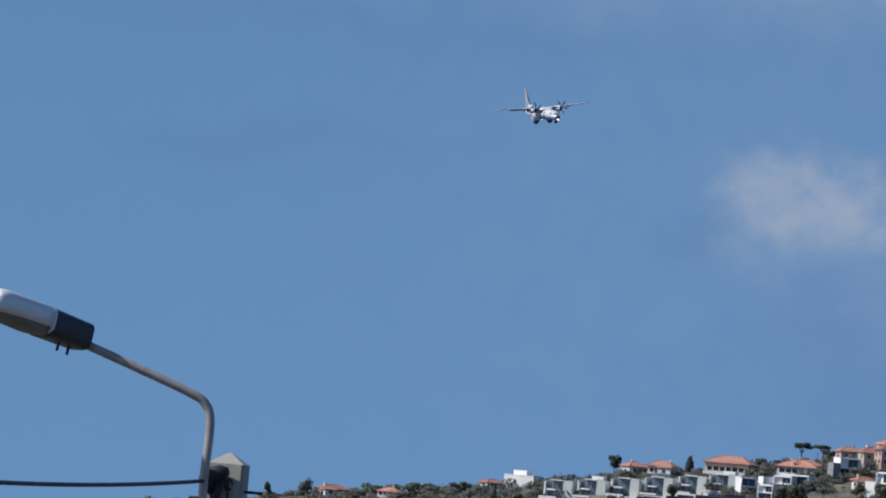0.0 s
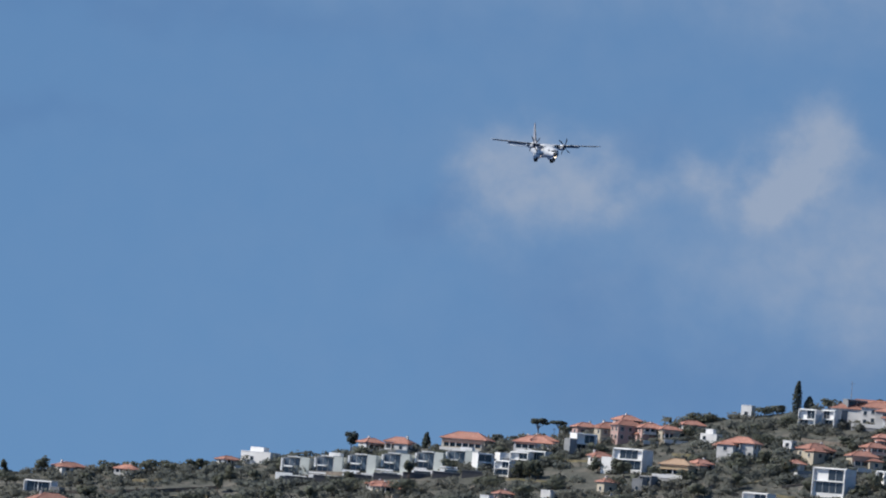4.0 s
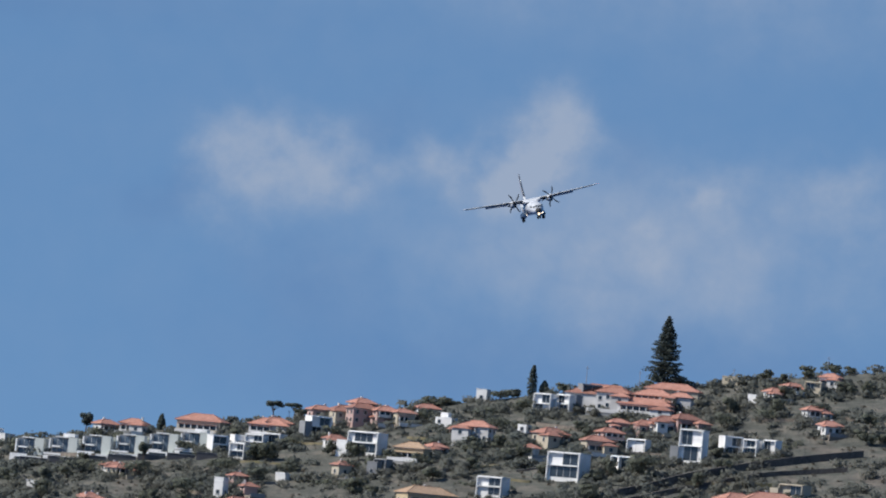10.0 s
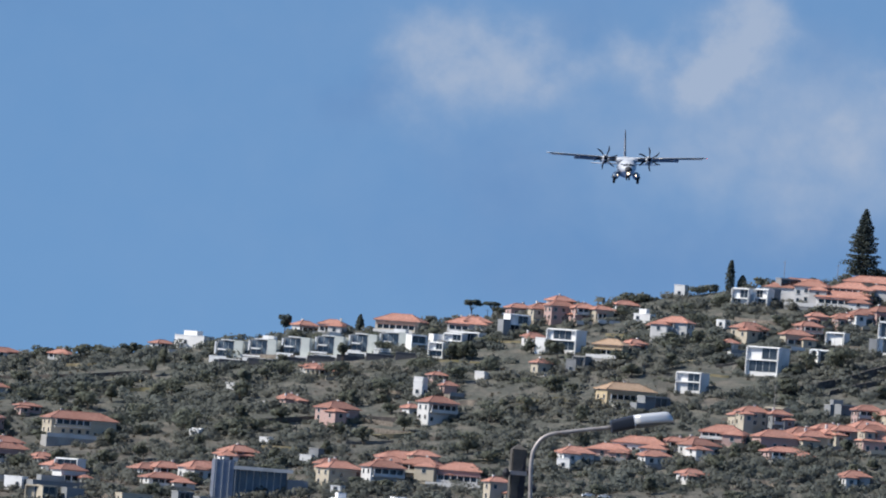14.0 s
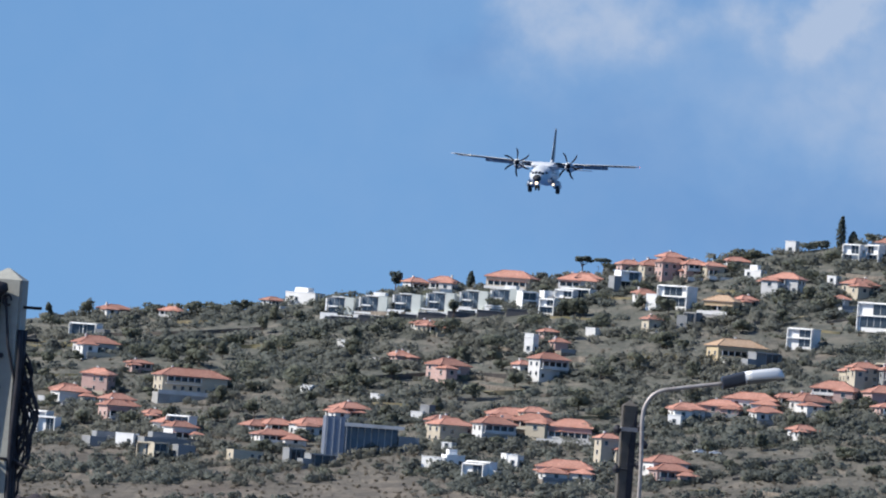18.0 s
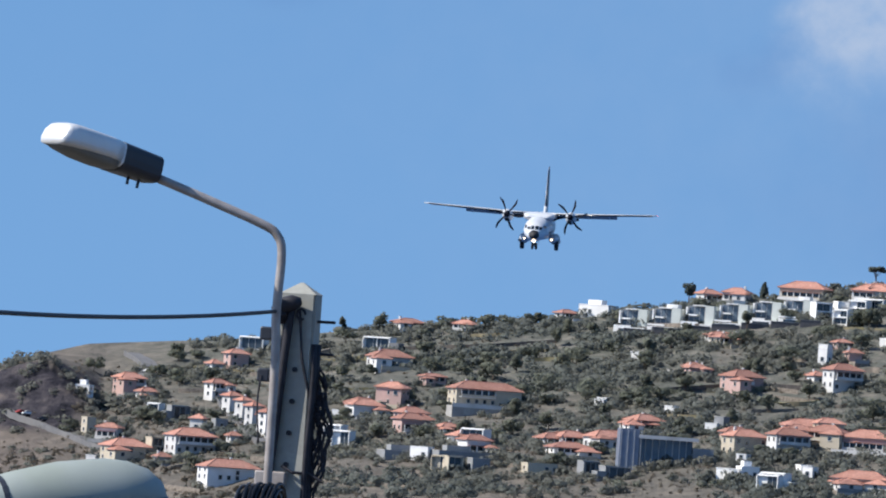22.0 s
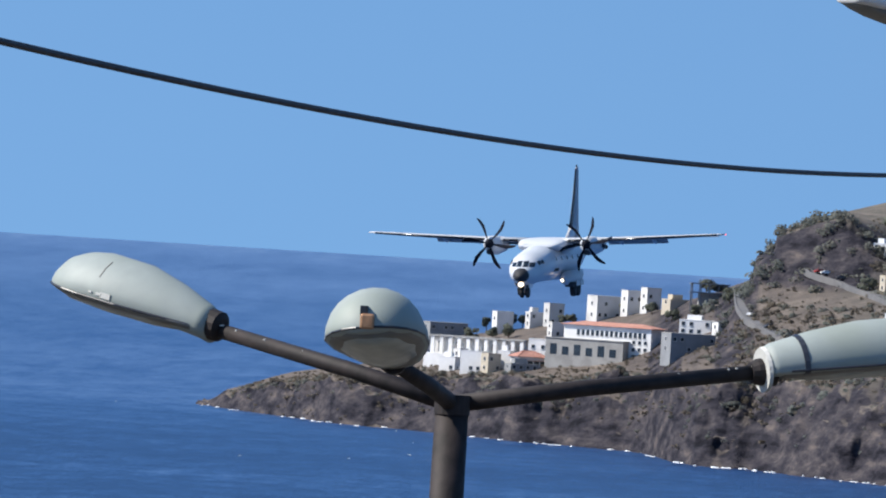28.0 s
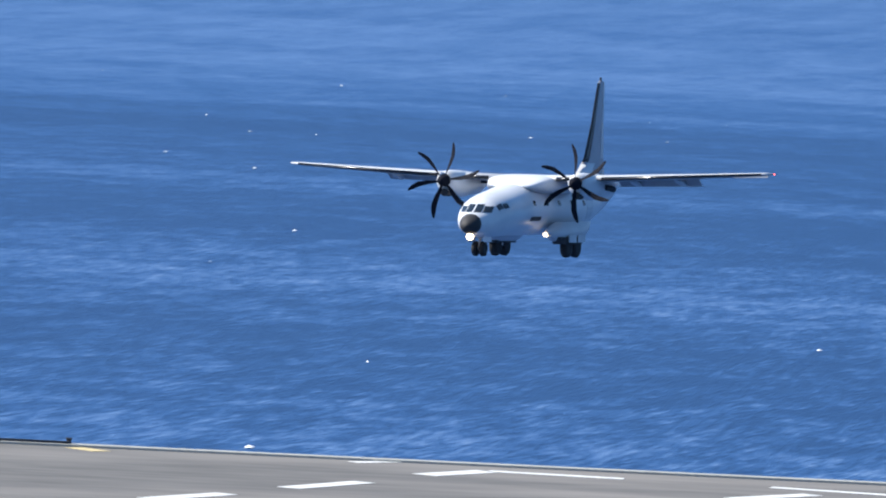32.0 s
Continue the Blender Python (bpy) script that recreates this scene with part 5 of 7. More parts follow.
def house(az, el, w, h, kind, colour, lean=None):
    """w, h: width and height in metres per kilometre of distance."""
    d, x, y, z = site(az, el)
    w, h = w * d / 1000, h * d / 1000
    m, word = WALLS[colour]
    if lean is None:
        lean = HR.choice((34, 28, 38, 24, 31, -22)) if w < 16 else HR.choice((20, 26, 15, -14))
        if kind == "m":
            lean = HR.choice((24, -26, -28, -20)) if az > -3 else HR.choice((24, 30, 36))
    # on the headland, sun or shade is painted in by choice of white plaster
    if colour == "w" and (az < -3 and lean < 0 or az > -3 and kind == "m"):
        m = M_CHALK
    turn = lean - az
    tt, tc = abs(math.sin(radians(lean))), math.cos(radians(lean))
    dp = min(max(4.6, 0.55 * w), 9.5)
    body = max(3.6, (w - dp * tt) / tc)
    lit = -1 if lean > 0 else 1
    if kind == "r":
        clay = M_ROOFY if colour == "y" else M_ROOF
        rise = min(0.44 * h, 0.24 * min(body, dp) + 0.5)
        wall = max(2.5, h - rise)
        roofed = "yellow clay tile roof" if colour == "y" else "terracotta hip roof"
        ob = thing("house", x, y, z, turn, f"{word} plastered house with a {roofed}", "house", "hillside houses")
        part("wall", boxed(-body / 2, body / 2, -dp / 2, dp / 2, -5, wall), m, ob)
        roof = part("roof", hip(body, dp, wall, rise, 0.75), clay, ob)
        part("ridge_tile", ridge_caps(body, dp, wall, rise, 0.75), clay, roof)
        part("eave_board", boxed(-body / 2 - 0.5, body / 2 + 0.5, -dp / 2 - 0.5, dp / 2 + 0.5, wall - 0.3, wall - 0.13), M_WHITE, roof, "pale eave board")
        if HR.random() < 0.6 and body > 6:
            s = HR.choice((-1, 1, lit))
            bw, bd, bh = body * HR.uniform(0.38, 0.58), dp * 0.7, wall * HR.uniform(0.5, 0.95)
            cx, cy = s * (body / 2 - bw * 0.3), -dp / 2 - bd * 0.25
            wing = part("side_wing", boxed(cx - bw / 2, cx + bw / 2, cy - bd / 2, cy + bd / 2, -5, bh), m, ob)
            bm = hip(bw, bd, bh, min(rise * 0.8, 0.2 * min(bw, bd) + 0.3), 0.6)
            bmesh.ops.translate(bm, verts=bm.verts, vec=(cx, cy, 0))
            part("wing_roof", bm, clay, wing)
            window(ob, cx, cy - bd / 2, max(0.3, bh - 2.1), 1.3, 1.4)
            window(ob, cx + lit * bw / 2, cy, max(0.3, bh - 2.1), 1.0, 1.3, 90 if lit > 0 else -90)
        if HR.random() < 0.7:
            yw, yd = body * HR.uniform(0.8, 1.35), HR.uniform(2, 5)
            top = -HR.uniform(0.2, 1.2)
            yard = part("yard_terrace", boxed(-yw / 2, yw / 2, -dp / 2 - yd - 2, -dp / 2 - 0.01, -6, top), HR.choice((M_STONE, M_STONE, M_SLAB, M_GREY, M_WHITE)), ob, "walled terrace in front of the house")
            part("parapet", boxed(-yw / 2, yw / 2, -dp / 2 - yd - 2.2, -dp / 2 - yd - 2.001, top - 0.6, top + 0.8), HR.choice((M_WHITE, M_GREY, M_CREAM)), yard)
        if HR.random() < 0.6:
            cx = HR.uniform(-0.3, 0.3) * body
            part("chimney", boxed(cx - 0.35, cx + 0.35, 0.6, 1.3, wall + rise * 0.3, wall + rise + 0.7), M_WHITE, roof)
        storeys = max(1, round(wall / 3.0))
        pitch = wall / storeys
        open_front = body > 5.5 and HR.random() < 0.65
        if open_front:
            s0 = storeys - 1
            lo, hi = s0 * pitch + 0.15, min(wall - 0.35, s0 * pitch + 2.5)
            b0, b1 = (-0.44 * body, 0.44 * body) if HR.random() < 0.5 else (-0.44 * body, 0.08 * body)
            # flat dark sheet stands for the shade inside the veranda
            ver = part("veranda", boxed(b0, b1, -dp / 2 - 0.06, -dp / 2 + 0.05, lo, hi), M_PANE_SHADE, ob, "dark sheet for the shade of a veranda opening")
            count = max(2, int((b1 - b0) / 2.3))
            for k in range(count + 1):
                px = b0 + (b1 - b0) * k / count
                part("post", boxed(px - 0.16, px + 0.16, -dp / 2 - 1.3, -dp / 2 - 1.0, lo - 0.1, hi + 0.1), M_WHITE, ver)
            part("balcony", boxed(b0 - 0.3, b1 + 0.3, -dp / 2 - 1.5, -dp / 2 - 0.001, lo - 0.28, lo - 0.02), M_WHITE, ob)
            part("railing", boxed(b0 - 0.3, b1 + 0.3, -dp / 2 - 1.5, -dp / 2 - 1.38, lo - 0.01, lo + 0.8), M_WHITE if HR.random() < 0.6 else m, ob)
            part("veranda_roof", boxed(b0 - 0.4, b1 + 0.4, -dp / 2 - 1.6, -dp / 2 - 0.002, hi + 0.1, hi + 0.24), clay, ob)
        n = max(1, int(body / 2.9))
        for s in range(storeys):
            for k in range(n):
                if (open_front and s == storeys - 1) or HR.random() < 0.15:
                    continue
                low = s * pitch + (0.85 if HR.random() < 0.7 else 0.2)
                if low + 1.75 < wall:
                    window(ob, -body / 2 + (k + 0.5) * body / n, -dp / 2, low, 1.2, 1.4)
            for k in range(2 if dp > 6 else 1):
                if s * pitch + 2.4 < wall:
                    window(ob, lit * body / 2, (k - 0.5) * dp * 0.5 if dp > 6 else 0, s * pitch + 0.9, 1.1, 1.35, 90 if lit > 0 else -90)
    else:
        wall = max(2.2, h)
        ob = thing("house", x, y, z, turn, f"{word} flat-roofed modern building with dark windows" if h > 3 else f"low {word} flat-roofed outbuilding", "house", "hillside houses")
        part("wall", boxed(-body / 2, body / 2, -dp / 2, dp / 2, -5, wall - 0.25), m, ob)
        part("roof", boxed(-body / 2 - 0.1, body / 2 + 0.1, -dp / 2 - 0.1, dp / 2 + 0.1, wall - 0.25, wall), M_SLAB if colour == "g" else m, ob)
        storeys = 1 if wall < 5.6 else 2
        pitch = (wall - 0.25) / storeys
        if az > -3 and body > 4.5 and wall > 4.3:
            for s in range(storeys):
                g0, g1 = HR.choice(((-0.3, 0.3), (-0.42, 0.02), (-0.05, 0.42), (-0.42, 0.42)))
                g0, g1 = g0 * body, g1 * body
                glass = part("glass_front", boxed(g0, g1, -dp / 2 - 0.05, -dp / 2 + 0.04, s * pitch + 0.25, (s + 1) * pitch - 0.35), M_PANE_SHADE, ob, "dark window wall")
                for k in range(max(2, int((g1 - g0) / 2.4)) + 1):
                    px = g0 + (g1 - g0) * k / max(2, int((g1 - g0) / 2.4))
                    part("mullion", boxed(px - 0.07, px + 0.07, -dp / 2 - 0.12, -dp / 2 - 0.051, s * pitch + 0.25, (s + 1) * pitch - 0.35), M_FRAME, glass)
                part("floor_slab", boxed(-body / 2 - 0.1, body / 2 + 0.1, -dp / 2 - 1.2, -dp / 2 - 0.101, (s + 1) * pitch - 0.3, (s + 1) * pitch - 0.02), m, ob)
            for sx in (-body / 2 - 0.1, body / 2 - 0.2):
                part("fin_wall", boxed(sx, sx + 0.3, -dp / 2 - 1.2, -dp / 2 - 0.102, -4, wall - 0.32), m, ob)
            if body > 6 and HR.random() < 0.7:
                s = HR.choice((-1, 1))
                part("annex", boxed(min(s * body * 0.5, s * body * 0.85), max(s * body * 0.5, s * body * 0.85) , -dp / 2 - 1.5, dp * 0.2, -5, wall * HR.uniform(0.4, 0.7)), HR.choice((M_GREY, m)), ob)
        else:
            n = max(1, int(body / 2.6))
            for s in range(storeys):
                for k in range(n):
                    if HR.random() < 0.45:
                        continue
                    low = s * pitch + 0.8
                    if low + 1.7 < wall:
                        window(ob, -body / 2 + (k + 0.5) * body / n, -dp / 2, low, 1.2, 1.3)
                if s * pitch + 2.5 < wall:
                    window(ob, lit * body / 2, 0, s * pitch + 0.9, 1.0, 1.2, 90 if lit > 0 else -90)
            if HR.random() < 0.5 and body > 5:
                part("roof_room", boxed(-body * 0.3, body * 0.15, -dp * 0.2, dp * 0.35, wall, wall + 1.8), m, ob)
    if az > -3 and wall > 2.3:
        for k in range(10):
            u, v = HR.uniform(-0.75, 0.75) * body, -dp / 2 - HR.uniform(2.0, 4.5)
            if k > 5:
                u, v = HR.choice((-1, 1)) * (body / 2 + HR.uniform(1.5, 3.5)), HR.uniform(-0.6, 0.3) * dp
            c, s = math.cos(radians(turn)), math.sin(radians(turn))
            gx, gy = x + u * c - v * s, y + u * s + v * c
            GARDENS.append((gx, gy, ground(math.degrees(math.atan2(gx, gy)), math.hypot(gx, gy)), HR.uniform(1.0, 2.3) if k < 6 else HR.uniform(1.8, 3.2)))
    return ob


house(-1.76, 0.29, 4.2, 2.6, "r", "p", 30)
house(-1.62, 0.24, 2.9, 1.7, "r", "w", 28)
house(-1.54, 0.13, 2.2, 1.7, "m", "w", -24)
house(-1.38, 0.12, 3.0, 1.8, "m", "g", 20)
house(-1.22, 0.05, 2.2, 2.0, "r", "w", -20)
house(-1.06, 0.06, 2.2, 1.4, "m", "g", 20)
house(-1.88, -0.07, 3.5, 2.1, "r", "w", -24)
house(-1.75, -0.24, 6.6, 3.2, "r", "c", 26)
house(-1.53, -0.16, 2.6, 2.3, "m", "c", 24)
house(-1.27, -0.13, 6.7, 3.3, "r", "w", 24)
house(-0.97, -0.33, 8.1, 3.0, "r", "w", 22)
house(-0.97, 0.53, 3.3, 2.5, "r", "p", 30)
house(-1.13, 0.49, 2.2, 1.6, "r", "w", 30)
house(-1.10, 0.29, 3.3, 2.6, "r", "w", 38)
house(-0.98, 0.18, 2.6, 3.0, "r", "w", 38)
house(-0.89, 0.14, 2.3, 3.2, "r", "w", 38)
house(-0.81, 0.09, 2.4, 3.5, "r", "w", 38)
house(-0.71, 0.04, 2.3, 3.6, "r", "w", 38)
house(-2.04, -0.04, 1.9, 2.2, "m", "c", 26)
house(-0.84, 0.68, 3.8, 1.7, "m", "w", -20)
house(-2.09, 0.27, 2.4, 1.0, "m", "w", -20)
house(-0.95, -0.03, 1.2, 1.4, "r", "w", 20)
house(-1.15, -0.02, 1.8, 1.0, "m", "g", 20)
house(-1.47, -0.23, 2.4, 1.4, "r", "w", 24)
house(-1.99, -0.25, 1.8, 1.0, "m", "w", -20)
house(-0.71, 0.05, 2.6, 3.0, "r", "w")
house(0.30, 0.93, 4.4, 1.3, "r", "w")
house(0.73, 0.93, 3.2, 1.3, "r", "w")
house(0.06, 0.74, 2.3, 1.7, "m", "w")
house(0.18, 0.62, 6.0, 2.3, "r", "w")
house(0.22, 0.33, 4.4, 3.2, "r", "p")
house(0.09, 0.26, 3.1, 1.7, "m", "c")
house(0.91, 0.37, 9.7, 3.2, "r", "c")
house(0.37, 0.14, 4.7, 2.5, "r", "p")
house(0.87, 0.07, 3.9, 2.4, "m", "w")
house(0.65, 0.15, 3.1, 1.3, "r", "w")
house(1.58, 0.13, 5.2, 1.9, "r", "w")
house(1.83, 0.12, 5.5, 2.4, "r", "w")
house(2.08, 0.27, 5.0, 1.6, "r", "w")
house(2.88, 0.15, 6.0, 3.4, "r", "c")
house(3.21, 0.18, 5.7, 3.4, "r", "w")
house(2.92, -0.03, 3.1, 1.6, "m", "w")
house(3.11, -0.11, 3.7, 2.1, "m", "w")
house(0.70, -0.15, 2.6, 2.3, "m", "c")
house(1.81, 0.44, 1.0, 1.1, "m", "w")
house(0.47, -0.05, 3.1, 1.6, "m", "w")
house(1.48, 1.10, 3.1, 1.1, "r", "w")
house(1.72, 1.14, 5.2, 1.4, "m", "w")
house(2.54, 1.27, 3.4, 1.8, "r", "w")
house(2.75, 1.29, 3.7, 1.9, "r", "w")
house(3.26, 1.34, 6.8, 2.4, "r", "c", -20)
house(3.77, 1.37, 5.7, 2.1, "r", "w")
house(3.77, 1.28, 4.7, 1.7, "m", "w")
house(4.12, 1.39, 3.4, 2.6, "m", "w")
house(4.31, 1.53, 3.7, 1.9, "r", "w")
house(4.44, 1.56, 3.7, 2.5, "r", "w")
house(4.62, 1.55, 2.6, 2.1, "r", "w")
house(4.26, 1.32, 3.1, 1.7, "r", "w")
house(4.51, 1.30, 5.1, 2.8, "m", "w")
house(4.33, 1.11, 2.6, 2.0, "r", "c")
house(4.64, 1.17, 2.3, 1.7, "m", "g")
house(2.69, 0.96, 4.2, 1.3, "r", "c")
house(3.90, 1.04, 1.3, 0.7, "m", "w")
house(3.44, 0.87, 1.9, 2.0, "m", "w")
house(2.29, 0.70, 1.3, 0.5, "m", "w")
house(1.81, 0.44, 0.9, 1.1, "m", "w")
house(2.03, 0.82, 1.6, 0.6, "m", "w")
house(2.83, 0.62, 5.7, 2.8, "r", "p")
house(3.39, 0.71, 2.6, 1.8, "r", "w")
house(3.58, 0.69, 5.2, 3.4, "r", "w")
house(2.12, 0.29, 5.2, 1.9, "r", "w")
house(3.37, 0.34, 7.8, 1.9, "r", "w")
house(3.56, 1.17, 2.6, 2.0, "m", "w")
house(2.50, 0.73, 2.1, 0.8, "r", "w")
house(3.56, 0.99, 2.6, 1.1, "r", "p")
house(5.34, 1.78, 1.9, 1.6, "m", "w")
house(5.81, 1.72, 2.9, 2.6, "m", "w")
house(5.97, 1.74, 2.4, 2.4, "m", "w")
house(6.25, 1.82, 7.8, 2.7, "r", "w", -14)
house(6.76, 1.91, 7.3, 2.0, "r", "c", -12)
house(6.57, 1.78, 7.6, 2.1, "r", "w", -14)
house(7.19, 2.10, 2.6, 1.0, "m", "c")
house(7.37, 1.95, 1.5, 0.9, "m", "w")
house(7.52, 1.98, 3.0, 1.4, "r", "w")
house(7.82, 2.05, 2.6, 1.6, "m", "c")
house(7.65, 2.04, 3.1, 1.1, "r", "w")
house(7.93, 2.10, 2.9, 1.9, "r", "w")
house(7.83, 1.86, 3.4, 1.7, "r", "w")
house(7.95, 1.75, 3.1, 1.8, "r", "w")
house(5.08, 1.56, 2.9, 1.1, "m", "w")
house(5.32, 1.46, 4.8, 2.8, "r", "w")
house(4.85, 1.27, 4.7, 2.4, "r", "y")
house(5.02, 1.33, 2.9, 1.7, "r", "w")
house(5.87, 1.50, 4.8, 2.0, "r", "c")
house(5.74, 1.39, 1.7, 1.1, "m", "w")
house(6.31, 1.52, 3.7, 2.4, "r", "p")
house(6.53, 1.48, 2.9, 1.5, "m", "w")
house(6.66, 1.64, 2.9, 1.8, "r", "w")
house(6.86, 1.68, 4.8, 2.3, "r", "p")
house(6.03, 1.25, 5.5, 3.4, "m", "w")
house(6.46, 1.36, 4.4, 1.6, "m", "w")
house(6.95, 1.46, 3.7, 4.2, "m", "w")
house(7.22, 1.53, 3.1, 2.6, "m", "w")
house(7.39, 1.55, 2.3, 2.1, "m", "w")
house(7.54, 1.57, 2.3, 1.8, "m", "w")
house(4.98, 0.94, 7.8, 2.6, "r", "y")
house(5.19, 0.90, 4.2, 1.8, "m", "g")
house(5.48, 1.07, 4.2, 2.5, "m", "w")
house(5.95, 0.82, 6.6, 2.6, "r", "c")
house(6.13, 0.86, 3.3, 2.3, "m", "c")
house(5.74, 0.67, 6.2, 2.8, "r", "p")
house(6.13, 0.67, 6.2, 2.7, "r", "p")
house(6.33, 0.75, 5.4, 2.0, "r", "c")
house(6.59, 0.73, 6.1, 2.6, "r", "w")
house(6.82, 0.82, 6.1, 2.2, "r", "p")
house(7.05, 0.90, 6.8, 2.8, "r", "c")
house(7.30, 1.13, 5.7, 2.1, "r", "w")
house(7.56, 1.13, 7.5, 2.6, "r", "p")
house(7.74, 1.27, 4.1, 1.6, "m", "c")
house(7.97, 1.05, 5.8, 2.8, "r", "p")
house(7.35, 0.86, 6.5, 3.4, "r", "c")
house(7.61, 0.85, 6.8, 3.6, "r", "c")
house(7.88, 0.84, 6.8, 3.2, "r", "w")
house(6.93, 0.72, 6.8, 2.3, "r", "p")
house(7.25, 0.71, 6.8, 2.3, "r", "c")
house(5.13, 0.58, 7.5, 2.1, "r", "w")
house(4.90, 0.52, 6.1, 1.9, "r", "p")
house(5.38, 0.62, 3.4, 1.6, "r", "c")
house(5.56, 0.60, 5.4, 2.1, "r", "w")
house(7.53, 0.73, 7.5, 1.7, "r", "p")
house(7.73, 1.02, 6.1, 2.3, "r", "c")
house(6.58, 0.97, 3.7, 1.4, "m", "g")
house(-4.90, -0.52, 2.8, 2.8, "m", "w")
house(-4.66, -0.41, 2.5, 2.0, "m", "w")
house(-4.52, -0.40, 2.7, 2.9, "m", "w")
house(-4.15, -0.37, 4.4, 3.0, "m", "w", 34)
house(-3.94, -0.31, 2.9, 3.2, "m", "w", 34)
house(-3.80, -0.25, 2.7, 3.2, "m", "w", 34)
house(-4.50, -0.53, 2.2, 2.0, "m", "w")
# white building whose shaded wall is painted in with grey plaster
house(-3.50, -0.59, 7.1, 2.6, "m", "g", 22)
house(-3.44, -0.45, 4.7, 2.0, "m", "w", -12)
house(-3.60, -0.62, 1.4, 1.5, "m", "w")
house(-5.28, -0.83, 2.7, 1.9, "m", "w", -24)
house(-5.20, -0.79, 2.0, 2.3, "m", "w")
house(-5.10, -0.83, 3.5, 2.8, "m", "w", -20)
house(-4.97, -0.82, 2.6, 2.4, "m", "c")
house(-4.86, -0.78, 2.2, 2.2, "m", "w", -20)
house(-4.69, -0.77, 4.7, 2.2, "r", "w", 24)
house(-4.74, -0.80, 4.4, 1.0, "m", "g", 20)
house(-4.61, -0.72, 3.0, 3.0, "m", "w", -16)
# grey plaster carries the shade of this far building
house(-5.33, -0.47, 6.0, 2.2, "m", "g", 20)
house(-5.51, -0.74, 3.0, 1.6, "m", "w", -20)
house(-3.60, -0.24, 4.1, 0.9, "m", "c")
house(-3.26, -0.41, 2.4, 1.2, "m", "w")
house(3.50, 0.23, 5.6, 3.2, "r", "c")
house(3.80, 0.24, 6.8, 2.8, "r", "p")
house(4.07, 0.06, 3.5, 4.4, "r", "c")
house(3.78, -0.05, 8.0, 2.4, "r", "w")
house(4.51, 0.03, 6.1, 2.5, "r", "w")
house(3.39, 0.01, 1.0, 1.5, "m", "w")
house(5.52, 0.39, 3.9, 1.5, "r", "w")
house(2.79, 0.98, 3.9, 1.2, "r", "c")
house(4.57, 1.14, 1.9, 1.8, "m", "g")
house(2.70, 0.32, 1.9, 1.8, "m", "g")
house(-0.00, 0.26, 4.6, 2.1, "r", "w")
house(0.37, 0.17, 4.6, 2.8, "r", "p")
house(0.80, 0.07, 5.2, 2.1, "r", "w")
house(-0.18, 0.06, 3.0, 1.8, "m", "w")
house(0.86, 0.02, 4.4, 2.5, "r", "w")
house(1.44, 0.11, 4.6, 1.8, "r", "w")
house(1.88, 0.16, 5.9, 1.8, "r", "c")
house(2.48, 0.72, 3.0, 1.2, "r", "p")
house(4.13, 1.52, 3.4, 1.8, "r", "p", 24)
house(4.30, 1.51, 3.5, 2.2, "r", "c", 22)
house(4.44, 1.51, 4.1, 2.8, "r", "p", 26)
house(4.62, 1.53, 3.4, 2.3, "r", "p", 20)
house(4.76, 1.54, 3.0, 2.0, "r", "c", 24)
house(4.93, 1.62, 3.5, 1.4, "r", "w", 20)
house(5.16, 1.49, 2.0, 1.4, "r", "p", 24)
house(5.73, 1.39, 2.3, 1.6, "r", "w", 24)
house(5.67, 1.56, 1.6, 1.1, "m", "w", -24)
house(6.22, 1.45, 4.1, 2.3, "r", "c", 20)
house(6.37, 1.63, 2.7, 1.8, "r", "p", 22)
house(6.54, 1.48, 3.0, 1.9, "m", "w", -22)
house(6.45, 1.35, 3.8, 1.8, "m", "w", -18)
house(6.32, 1.79, 4.7, 3.0, "r", "w", -14)
house(6.62, 1.82, 5.4, 2.7, "r", "p", -12)
house(6.13, 1.79, 3.1, 3.0, "m", "g", 20)
house(6.73, 1.65, 4.1, 2.3, "r", "w", 20)
house(6.57, 1.63, 3.0, 1.8, "r", "p", 24)
house(6.82, 1.83, 3.4, 2.3, "r", "w", -12)
house(5.94, 0.78, 4.2, 3.7, "r", "c", 22)
house(6.14, 0.79, 3.0, 3.2, "r", "g", 24)
house(6.67, 0.95, 4.1, 1.8, "m", "g", 20)
house(6.80, 0.91, 4.1, 2.7, "r", "p", 20)
house(6.51, 0.77, 4.2, 2.3, "r", "p", 22)
house(5.52, 0.61, 3.4, 2.0, "r", "p", 24)
house(5.23, 0.49, 4.2, 2.0, "r", "w", 22)
house(6.74, 0.45, 4.1, 2.0, "r", "w", 22)
house(6.20, 0.61, 6.1, 1.6, "r", "p", 20)
house(6.41, 0.69, 4.7, 2.7, "r", "c", 22)
house(4.63, 1.17, 1.8, 1.6, "m", "g", 20)
house(5.86, 1.73, 2.7, 1.8, "m", "w", -24)
house(5.42, 1.15, 1.6, 1.1, "m", "w", 20)
house(4.57, 0.41, 2.3, 1.4, "m", "w", -20)
house(6.64, 0.73, 4.1, 3.0, "r", "c", 22)
house(6.85, 0.72, 3.8, 3.5, "r", "c", 22)
house(3.38, 1.20, 2.7, 2.3, "m", "w", 24)
house(3.53, 1.24, 2.0, 1.9, "m", "w", 24)
house(3.68, 1.25, 3.0, 2.0, "m", "w", -24)
house(3.81, 1.39, 4.1, 2.0, "r", "w", 20)
house(2.65, 0.98, 4.2, 1.1, "r", "w", 22)
house(2.46, 0.73, 2.7, 1.4, "r", "p", 24)
house(3.44, 0.92, 1.6, 1.6, "m", "w", -24)
house(3.65, 0.91, 2.3, 1.4, "r", "p", 22)
house(3.36, 0.71, 2.0, 1.6, "r", "p", 24)
house(1.79, 0.43, 1.2, 1.1, "m", "w", -24)
